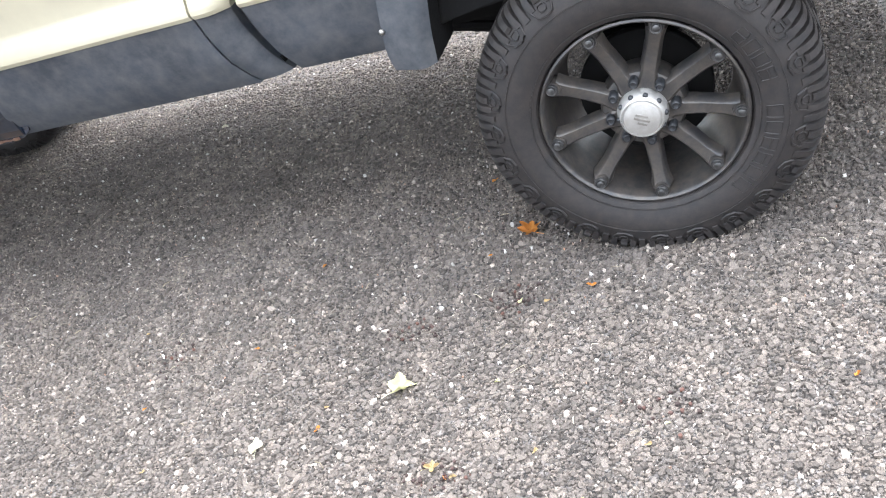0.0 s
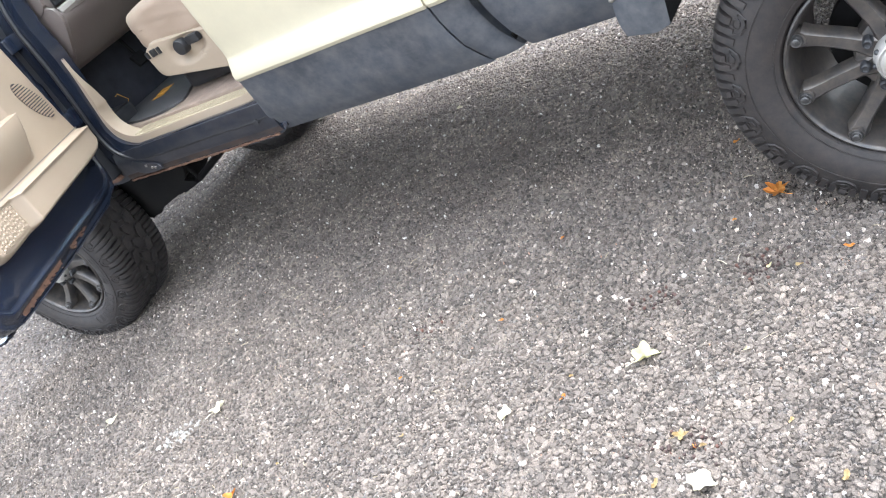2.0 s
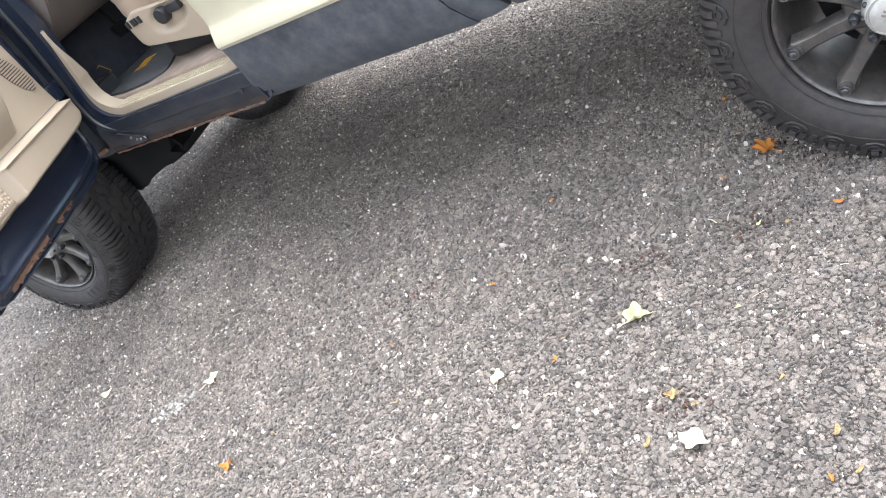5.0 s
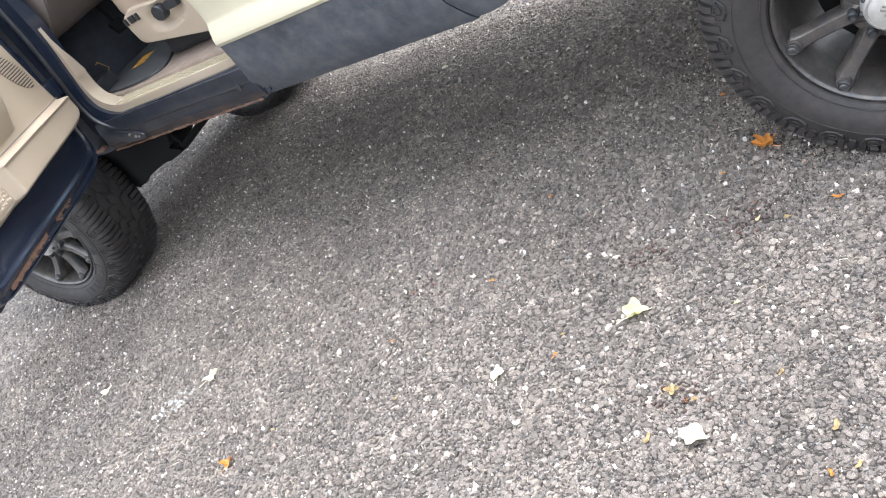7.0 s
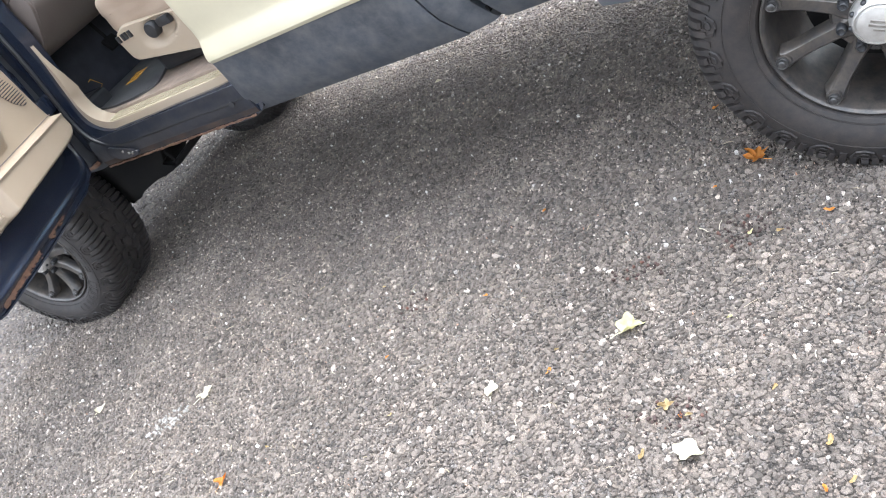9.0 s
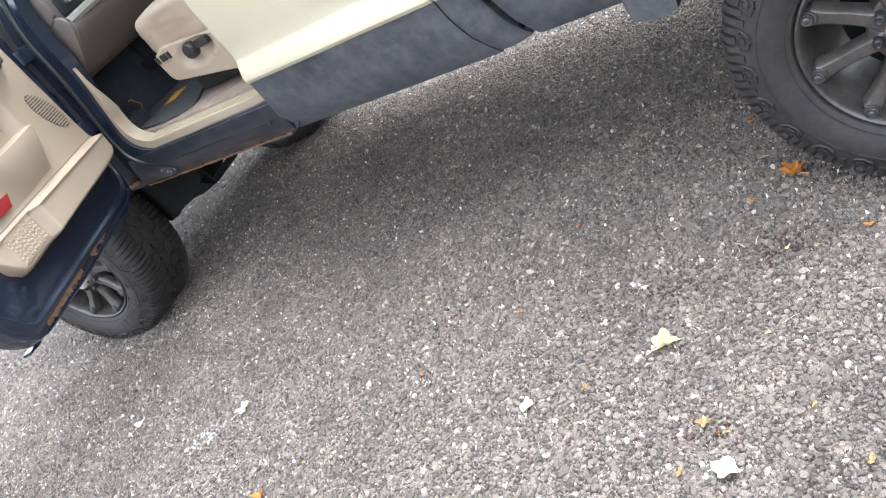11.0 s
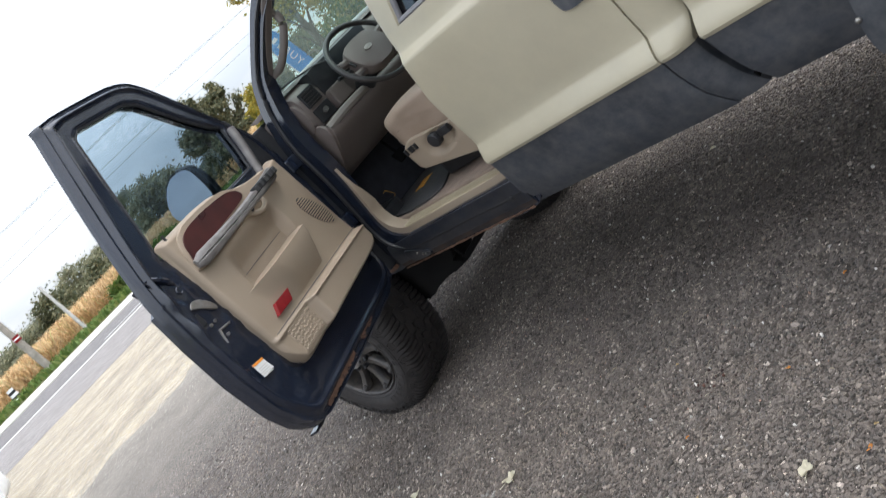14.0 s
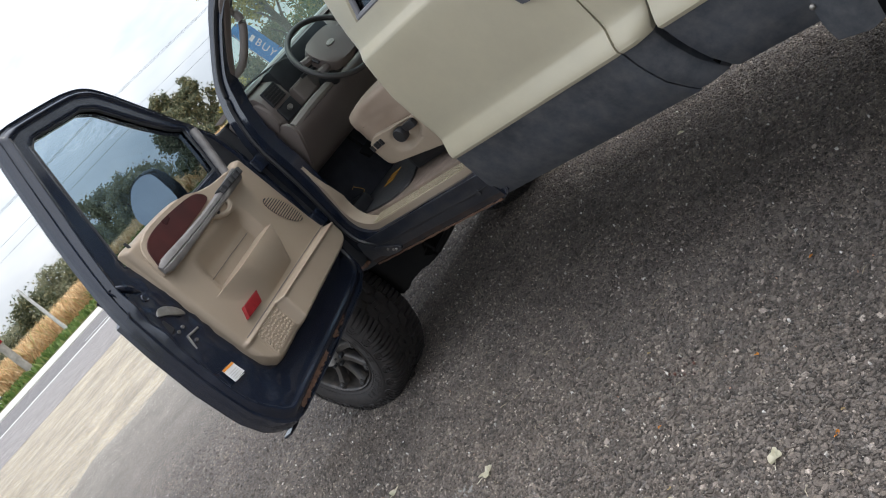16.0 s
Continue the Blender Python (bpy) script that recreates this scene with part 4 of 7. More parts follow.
inner_s, outer_s = smooth_line(INNER, 4, True), smooth_line(OUTER, 4, True)
bm = ring_plate(outer_s, inner_s, 0.150, 0.215)
bend(bm)
jamb = part("door_jamb", bm, NAVY, truck, "glossy dark navy door jamb", smooth=True)
mid = [((a[0] * 0.45 + b[0] * 0.55), (a[1] * 0.45 + b[1] * 0.55)) for a, b in zip(outer_s, inner_s)]
bm = bmesh.new()
add_tube(bm, [(x, 0.146 + (0.26 * (z - 1.45) if z > 1.45 else 0), z) for x, z in mid], 0.011, 8, True)
part("door_seal", bm, BLACK, truck, "black rubber door seal", smooth=True)
trim_in = []
for (x, z) in inner_s:
    k = min(1, max(0, (1.22 - z) / 0.12))
    trim_in.append((x + (0.022 * k if x < -2.6 else -0.002), z + (0.03 if z < 1.0 else -0.004)))
bm = ring_plate(inner_s, trim_in, 0.168, 0.30)
for v in bm.verts:
    if v.co.y > 0.25:
        v.co.y = 0.185 + (0.095 if v.co.x > -2.75 else 0.045) * min(1, max(0, (1.16 - v.co.z) / 0.16))
bmesh.ops.delete(bm, geom=[f for f in bm.faces if min(v.co.z for v in f.verts) > 1.20], context="FACES")
part("opening_trim", bm, TAN, truck, "tan plastic trim round the door opening", smooth=True)
bm = bmesh.new()
add_box(bm, (-2.95, 0.170, 0.795), (-2.12, 0.278, 0.8375), 0.003)
for i in range(58):
    for j in range(5):
        add_box(bm, (-2.92 + i * 0.0136, 0.176 + j * 0.02, 0.836), (-2.92 + i * 0.0136 + 0.0085, 0.176 + j * 0.02 + 0.014, 0.8425))
part("sill_plate", bm, SILL_CREAM, truck, "tan ribbed sill plate")
bm = bmesh.new()
rows = []
for i in range(41):
    x = -3.12 + 1.03 * i / 40
    w = 0.002 * noise.noise((x * 7, 0.3, 0.1))
    rows.append([bm.verts.new((x, y + w, z)) for y, z in ((0.20, 0.802), (0.155, 0.802), (0.146, 0.795), (0.141, 0.775), (0.136, 0.755), (0.137, 0.735), (0.138, 0.71), (0.141, 0.688), (0.146, 0.664), (0.20, 0.652))])
for a, b in zip(rows, rows[1:]):
    for j in range(9):
        bm.faces.new((a[j], a[j + 1], b[j + 1], b[j])).material_index = 1 if j > 6 else 0
bm.faces.new(rows[0])
bm.faces.new(rows[-1])
part("rocker", bm, None, truck, "scuffed navy rocker panel with a rusty lower edge", smooth=True, mats=[NAVY_DULL, ROCKER_RUST])
bm = bmesh.new()
for i in range(37):
    x = -3.12 + i * 0.027
    add_box(bm, (x, 0.1455, 0.651 + 0.0015 * math.sin(i * 1.7)), (x + 0.0269, 0.21, 0.657 + 0.004 * random.random()), 0.001)
part("rocker_flange", bm, RUST, truck, "rusty pinch weld flange")
bm = bmesh.new()
add_cyl(bm, (-2.172, 0.123, 0.735), (-2.172, 0.13, 0.735), 0.012, seg=12)
part("plug", bm, BLACK, truck)
bm = bmesh.new()
add_plate(bm, smooth_line([(-3.02, 0.70), (-2.96, 0.675), (-2.86, 0.672), (-2.86, 0.70), (-2.95, 0.73), (-3.01, 0.745)], 3, True), 0.128, 0.150, bevel=0.003)
body_mount = part("weld_plate", bm, NAVY_DULL, truck)
for dx, dz in ((-2.90, 0.695), (-2.93, 0.71), (-2.88, 0.69)):
    bm = bmesh.new()
    add_cyl(bm, (dx, 0.122, dz), (dx, 0.13, dz), 0.006, seg=8)
    part("bolt", bm, STEEL, body_mount)
# lower hinge pillar and fender end behind the open door
bm = bmesh.new()
add_plate(bm, smooth_line([(-3.42, 0.70), (-3.30, 0.655), (-3.13, 0.66), (-3.10, 0.72), (-3.14, 0.80), (-3.16, 1.2), (-3.18, 1.5), (-3.30, 1.5), (-3.36, 1.1), (-3.40, 0.85)], 3, True), 0.16, 0.26, bevel=0.006)
part("hinge_pillar", bm, NAVY_DULL, truck, smooth=True)
bm = bmesh.new()
add_plate(bm, smooth_line([(-3.33, 0.70), (-3.24, 0.675), (-3.17, 0.68), (-3.20, 0.715), (-3.29, 0.73)], 3, True), 0.135, 0.158, bevel=0.003)
part("rust_patch", bm, RUST, truck, "rusted lower corner of the hinge pillar")
bm = bmesh.new()
add_box(bm, (-3.20, 0.085, 0.98), (-3.12, 0.17, 1.06), 0.01)
part("door_hinge", bm, NAVY, truck)
bm = bmesh.new()
add_box(bm, (-3.20, 0.085, 1.36), (-3.12, 0.17, 1.43), 0.01)
part("door_hinge", bm, NAVY, truck)

part("hinge_seal", box((-3.225, 0.10, 0.70), (-3.165, 0.175, 1.62), 0.01), BLACK, truck, "black rubber strip behind the door hinges")

# front end: fender, hood, bumper
fender_line = [(-3.22, 0.70), (-3.22, 1.42), (-3.5, 1.45), (-4.3, 1.40), (-4.72, 1.32), (-4.76, 0.95), (-4.52, 0.85), (-4.42, 0.95), (-4.28, 1.10), (-4.05, 1.18), (-3.75, 1.20), (-3.5, 1.14), (-3.32, 1.02), (-3.26, 0.85)]
bm = bmesh.new()
add_plate(bm, fender_line, 0.09, 0.16, bevel=0.012)
part("fender", bm, CREAM, truck, "cream front fender", smooth=True)
bm = bmesh.new()
add_plate(bm, [(x, z) for x, z in fender_line], 1.62, 1.69, bevel=0.012)
part("fender", bm, CREAM, truck, "cream front fender", smooth=True)
bm = bmesh.new()
rows = []
for i in range(11):
    t = i / 10
    y = 0.17 + 1.44 * t
    b = 0.05 * math.sin(math.pi * t) + 0.02 * (1 if 0.2 < t < 0.8 else 0)
    rows.append([bm.verts.new(q) for q in ((-3.12, y, 1.47 + b), (-3.7, y, 1.46 + b), (-4.4, y, 1.41 + b), (-4.74, y, 1.33 + b * 0.6), (-4.76, y, 1.26), (-3.2, y, 1.36))])
for a, b in zip(rows, rows[1:]):
    for j in range(6):
        bm.faces.new((a[j], a[(j + 1) % 6], b[(j + 1) % 6], b[j]))
bm.faces.new(rows[0])
bm.faces.new(rows[-1])
part("hood", bm, CREAM, truck, smooth=True)
grille = part("grille", box((-4.80, 0.45, 0.98), (-4.72, 1.33, 1.27), 0.02), BLACK, truck)
for k in range(5):
    part("bar", box((-4.82, 0.47, 1.01 + k * 0.055), (-4.79, 1.31, 1.03 + k * 0.055), 0.006), CHROME, grille)
for y in (0.12, 1.36):
    part("headlight", box((-4.79, y, 1.02), (-4.72, y + 0.3, 1.26), 0.03), WHITE, truck, "clear headlight")
part("front_bumper", box((-4.95, 0.1, 0.72), (-4.74, 1.68, 0.95), 0.04), CHROME, truck)
part("rear_bumper", box((1.16, 0.14, 0.72), (1.33, 1.64, 0.92), 0.03), CHROME, truck)
part("tailgate", box((1.12, 0.17, 0.85), (1.17, 1.61, 1.45), 0.02), CREAM, truck)
part("bed_floor", box((-0.96, 0.2, 0.86), (1.13, 1.6, 0.90)), CHARCOAL, truck)
part("bed_front", box((-0.975, 0.16, 0.68), (-0.94, 1.62, 1.45), 0.01), CHARCOAL, truck)
part("bed_far_side", box((-0.97, 1.6, 0.69), (1.15, 1.68, 1.46), 0.02), CREAM, truck)
part("bed_rail", box((-0.97, 0.10, 1.455), (1.15, 0.19, 1.48), 0.012), BLACK, truck)

# underbody: rails, crossmembers, axles, hanging brackets, and unseen parts added to block light
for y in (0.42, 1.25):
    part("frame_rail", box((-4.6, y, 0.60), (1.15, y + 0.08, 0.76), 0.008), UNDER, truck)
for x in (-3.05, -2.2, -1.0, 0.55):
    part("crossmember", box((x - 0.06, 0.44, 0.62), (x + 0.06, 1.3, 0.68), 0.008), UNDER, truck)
# tank, spare, shaft, exhaust and gearbox: unseen, hung low to darken the ground below
part("unseen_fuel_tank", box((-2.0, 0.57, 0.53), (-0.6, 0.80, 0.74), 0.04), UNDER, truck)
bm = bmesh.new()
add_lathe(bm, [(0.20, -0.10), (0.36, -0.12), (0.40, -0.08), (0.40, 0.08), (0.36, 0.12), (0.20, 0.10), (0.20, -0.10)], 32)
part("unseen_spare_tyre", bm, RUBBER, truck, "unseen spare tyre, added under the bed to block light", m=pose(0.72, 0.87, 0.62, 90), smooth=True)
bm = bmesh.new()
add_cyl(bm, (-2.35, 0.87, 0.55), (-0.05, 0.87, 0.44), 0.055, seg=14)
part("unseen_drive_shaft", bm, UNDER, truck, smooth=True)
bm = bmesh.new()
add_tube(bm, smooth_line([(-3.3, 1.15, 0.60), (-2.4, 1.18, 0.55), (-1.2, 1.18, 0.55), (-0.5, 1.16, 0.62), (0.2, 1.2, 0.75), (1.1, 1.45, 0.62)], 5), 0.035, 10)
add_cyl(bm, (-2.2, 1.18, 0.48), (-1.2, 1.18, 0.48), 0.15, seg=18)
part("unseen_exhaust", bm, UNDER, truck, smooth=True)
part("unseen_transmission", box((-3.5, 0.70, 0.45), (-2.3, 1.04, 0.80), 0.06), UNDER, truck)
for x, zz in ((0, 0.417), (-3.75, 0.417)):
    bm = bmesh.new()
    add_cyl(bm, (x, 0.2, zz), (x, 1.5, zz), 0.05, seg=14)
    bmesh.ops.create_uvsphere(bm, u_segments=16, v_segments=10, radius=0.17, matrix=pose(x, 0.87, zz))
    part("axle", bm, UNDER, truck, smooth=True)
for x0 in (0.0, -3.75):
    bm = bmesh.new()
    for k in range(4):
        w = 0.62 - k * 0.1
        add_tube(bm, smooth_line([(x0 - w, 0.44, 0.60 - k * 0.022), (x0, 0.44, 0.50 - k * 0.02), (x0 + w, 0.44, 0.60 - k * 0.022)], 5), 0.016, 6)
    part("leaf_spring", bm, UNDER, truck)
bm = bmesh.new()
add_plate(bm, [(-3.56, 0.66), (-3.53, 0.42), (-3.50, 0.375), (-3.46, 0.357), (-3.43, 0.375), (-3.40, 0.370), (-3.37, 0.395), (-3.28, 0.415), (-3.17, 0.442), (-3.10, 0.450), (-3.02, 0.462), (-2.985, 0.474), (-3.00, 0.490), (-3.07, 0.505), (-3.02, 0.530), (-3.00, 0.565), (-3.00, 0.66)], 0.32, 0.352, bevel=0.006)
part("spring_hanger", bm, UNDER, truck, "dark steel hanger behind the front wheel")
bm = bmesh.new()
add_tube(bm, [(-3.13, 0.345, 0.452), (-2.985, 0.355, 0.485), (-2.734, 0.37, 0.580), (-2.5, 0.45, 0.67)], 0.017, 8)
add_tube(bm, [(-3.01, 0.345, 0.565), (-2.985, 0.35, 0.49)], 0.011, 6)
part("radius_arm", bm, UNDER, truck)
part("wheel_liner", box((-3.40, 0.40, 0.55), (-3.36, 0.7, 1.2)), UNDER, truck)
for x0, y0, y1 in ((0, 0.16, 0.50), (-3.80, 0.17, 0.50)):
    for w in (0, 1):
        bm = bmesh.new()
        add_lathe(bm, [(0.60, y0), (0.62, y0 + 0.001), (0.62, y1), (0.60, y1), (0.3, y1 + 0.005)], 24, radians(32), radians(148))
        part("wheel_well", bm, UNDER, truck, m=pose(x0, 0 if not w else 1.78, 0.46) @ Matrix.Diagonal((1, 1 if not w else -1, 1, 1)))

# bed wheel flare
FO = [(-0.622, 0.690), (-0.632, 0.735), (-0.625, 0.80), (-0.588, 0.98), (-0.535, 1.085), (-0.41, 1.20), (-0.22, 1.275), (0, 1.30), (0.22, 1.275), (0.40, 1.19), (0.51, 1.075), (0.56, 0.97), (0.592, 0.80), (0.59, 0.69)]
FI = [(-0.476, 0.684), (-0.470, 0.73), (-0.458, 0.80), (-0.41, 0.99), (-0.35, 1.06), (-0.26, 1.13), (-0.14, 1.18), (0, 1.195), (0.14, 1.18), (0.26, 1.13), (0.35, 1.06), (0.405, 0.98), (0.445, 0.80), (0.46, 0.69)]
fo, fi = smooth_line(FO, 4), smooth_line(FI, 4)
bm = bmesh.new()
rows = []
for (a, b) in zip(fo, fi):
    m1 = (a[0] * 0.8 + b[0] * 0.2, a[1] * 0.8 + b[1] * 0.2)
    m2 = (a[0] * 0.26 + b[0] * 0.74, a[1] * 0.26 + b[1] * 0.74)
    m3 = (a[0] * 0.16 + b[0] * 0.84, a[1] * 0.16 + b[1] * 0.84)
    yb = min(side_y(max(a[1], 0.7)), 0.13)
    rows.append([bm.verts.new(q) for q in ((a[0], yb + 0.01, a[1]), (a[0], yb - 0.035, a[1]), (m1[0], -0.030, m1[1]), (m2[0], -0.052, m2[1]), (m3[0], -0.049, m3[1]), (b[0], -0.022, b[1]), (b[0] * 1.0, 0.16, b[1]))])
for a, b in zip(rows, rows[1:]):
    for j in range(6):
        # inner return near-black: dirty liner and the wheel cavity's shade, both in colour
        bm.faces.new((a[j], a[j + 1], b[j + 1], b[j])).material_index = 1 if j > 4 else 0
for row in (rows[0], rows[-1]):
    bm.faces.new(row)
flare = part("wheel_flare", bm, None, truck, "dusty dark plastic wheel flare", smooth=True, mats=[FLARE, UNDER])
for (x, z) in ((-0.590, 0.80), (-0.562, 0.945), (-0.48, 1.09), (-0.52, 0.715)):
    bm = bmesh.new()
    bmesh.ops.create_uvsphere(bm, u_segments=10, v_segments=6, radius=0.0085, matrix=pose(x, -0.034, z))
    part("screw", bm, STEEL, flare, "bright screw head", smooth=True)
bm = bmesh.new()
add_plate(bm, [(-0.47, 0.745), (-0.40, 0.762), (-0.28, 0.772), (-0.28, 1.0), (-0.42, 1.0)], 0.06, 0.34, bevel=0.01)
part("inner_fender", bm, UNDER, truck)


# ---- wheels ----
def tyre_mesh(spin):
    """Mud tyre: rounded sidewall, hexagonal pads round the shoulder, bars that wrap on to the tread; flattened where it stands."""
    bm = bmesh.new()
    prof = [(0.262, 0.012), (0.275, -0.014), (0.30, -0.027), (0.33, -0.033), (0.355, -0.032), (0.378, -0.026), (0.402, -0.013), (0.420, 0.004), (0.430, 0.03), (0.433, 0.075), (0.434, 0.157), (0.433, 0.24), (0.430, 0.285), (0.420, 0.311), (0.402, 0.328), (0.36, 0.346), (0.33, 0.347), (0.30, 0.34), (0.275, 0.327), (0.262, 0.27)]
    add_lathe(bm, prof, 120)
    # thin raised rings on the sidewall
    for r, y in ((0.288, -0.0215), (0.3535, -0.0325)):
        add_lathe(bm, [(r - 0.002, y + 0.003), (r - 0.001, y - 0.0022), (r + 0.001, y - 0.0022), (r + 0.002, y + 0.003)], 120)
    wall = [(0.355, -0.0325), (0.378, -0.0265), (0.402, -0.0135), (0.420, 0.004)]
    n = 96
    edges = ([], [])
    for k in range(n):
        for side in (0, 1):
            f = (lambda y: y) if not side else (lambda y: 0.315 - y)
            ww = 2 * math.pi * (k + (0.5 if side else 0)) / n
            kind = k % 4
            hw = (0.0255, 0.0225, 0.0235, 0.0225)[kind]
            end = (0.406, 0.394, 0.386, 0.394)[kind]
            lift = (0.010, 0.006, 0.0075, 0.006)[kind]
            sec = [(0.4465, 0.078), (0.4465, 0.040), (0.442, 0.014), (0.431, -0.005), (0.416, -0.0165), (end, interp(end, wall) - lift * 0.6)]
            low = [(0.428, 0.078), (0.426, 0.040), (0.420, 0.018), (0.410, 0.002), (0.400, -0.005), (end - 0.004, interp(end, wall) + 0.004)]
            left, right, lb, rb = [], [], [], []
            for (r, y), (r2, y2) in zip(sec, low):
                sk = 0.22 * (y - 0.03) * (1 if kind else 0.6)
                for dst, rr, yy, sgn, ex in ((left, r, y, -1, 0.86), (right, r, y, 1, 0.86), (lb, r2, y2, -1, 1.1), (rb, r2, y2, 1, 1.1)):
                    an = ww + sgn * hw * ex + sk
                    dst.append(bm.verts.new((rr * math.cos(an), f(yy), rr * math.sin(an))))
            for i in range(len(sec) - 1):
                bm.faces.new((left[i], right[i], right[i + 1], left[i + 1]))
                bm.faces.new((lb[i], left[i], left[i + 1], lb[i + 1]))
                bm.faces.new((right[i], rb[i], rb[i + 1], right[i + 1]))
            bm.faces.new((left[0], lb[0], rb[0], right[0]))
            bm.faces.new((left[-1], right[-1], rb[-1], lb[-1]))
            edges[side].append((lb, rb))
            if kind == 0:
                # hexagonal pad below the long bar: a raised rim with a small ring inside
                for size, thick in ((1.0, 0.0034), (0.42, 0.0022)):
                    pts = []
                    for dr, da in ((0.411, -0.050), (0.392, -0.078), (0.372, -0.055), (0.366, 0.0), (0.372, 0.055), (0.392, 0.078), (0.411, 0.050)):
                        r = 0.389 + (dr - 0.389) * size
                        an = ww + da * size - 0.01
                        pts.append((r * math.cos(an), f(interp(r, wall) - 0.002), r * math.sin(an)))
                    add_tube(bm, pts, thick, 5, size < 1)
    for ring in edges:
        for (_, a), (b, _) in zip(ring, ring[1:] + ring[:1]):
            for i in range(len(a) - 1):
                bm.faces.new((a[i], b[i], b[i + 1], a[i + 1]))
    nb = 34
    for k in range(nb):
        for y0, off, flip in ((0.104, 0.0, 1), (0.157, 0.5, -1), (0.210, 0.0, 1)):
            ww = 2 * math.pi * (k + off) / nb
            quad = [(-0.076, -0.022 * flip), (-0.030, -0.027 * flip), (0.060, -0.010 * flip), (0.078, 0.021 * flip), (0.020, 0.027 * flip), (-0.058, 0.012 * flip)]
            a = [bm.verts.new((0.4470 * math.cos(ww + q * 0.92), y0 + e * 0.92, 0.4470 * math.sin(ww + q * 0.92))) for q, e in quad]
            b = [bm.verts.new((0.428 * math.cos(ww + q), y0 + e, 0.428 * math.sin(ww + q))) for q, e in quad]
            bm.faces.new(a)
            for i in range(6):
                bm.faces.new((a[i], b[i], b[(i + 1) % 6], a[(i + 1) % 6]))
    bmesh.ops.rotate(bm, verts=bm.verts, matrix=Matrix.Rotation(spin, 3, "Y"))
    for v in bm.verts:
        sag = max(0, -0.33 - v.co.z) / 0.117
        v.co.y += (v.co.y - 0.157) * 0.06 * sag * math.exp(-(v.co.x / 0.2) ** 2)
        v.co.z = max(v.co.z, -0.414)
    return bm


PHI = radians(90 - 18.7)


def letter_bars(a0, a1, count, seed):
    """Raised outlined blocks in place of the sidewall's brand lettering."""
    bm = bmesh.new()
    rg = random.Random(seed)
    for k in range(count):
        c = a0 + (a1 - a0) * (k + 0.5) / count
        hw = abs(a1 - a0) / count * 0.36
        r0, r1 = 0.300, 0.338
        y = -0.033
        loop = [(r0, c - hw), (r1, c - hw), (r1, c + hw), (r0, c + hw)]
        pts = []
        for i in range(4):
            (ra, wa), (rb, wb) = loop[i], loop[(i + 1) % 4]
            for s in range(3):
                r, w = ra + (rb - ra) * s / 3, wa + (wb - wa) * s / 3
                pts.append((r * math.cos(w), y - (0.0005 if r > 0.31 else -0.003), r * math.sin(w)))
        add_tube(bm, pts, 0.0016, 4, True)
        if rg.random() < 0.6:
            rm = 0.321
            add_tube(bm, [(rm * math.cos(w), y - 0.001, rm * math.sin(w)) for w in (c - hw, c, c + hw)], 0.002, 4)
    return bm


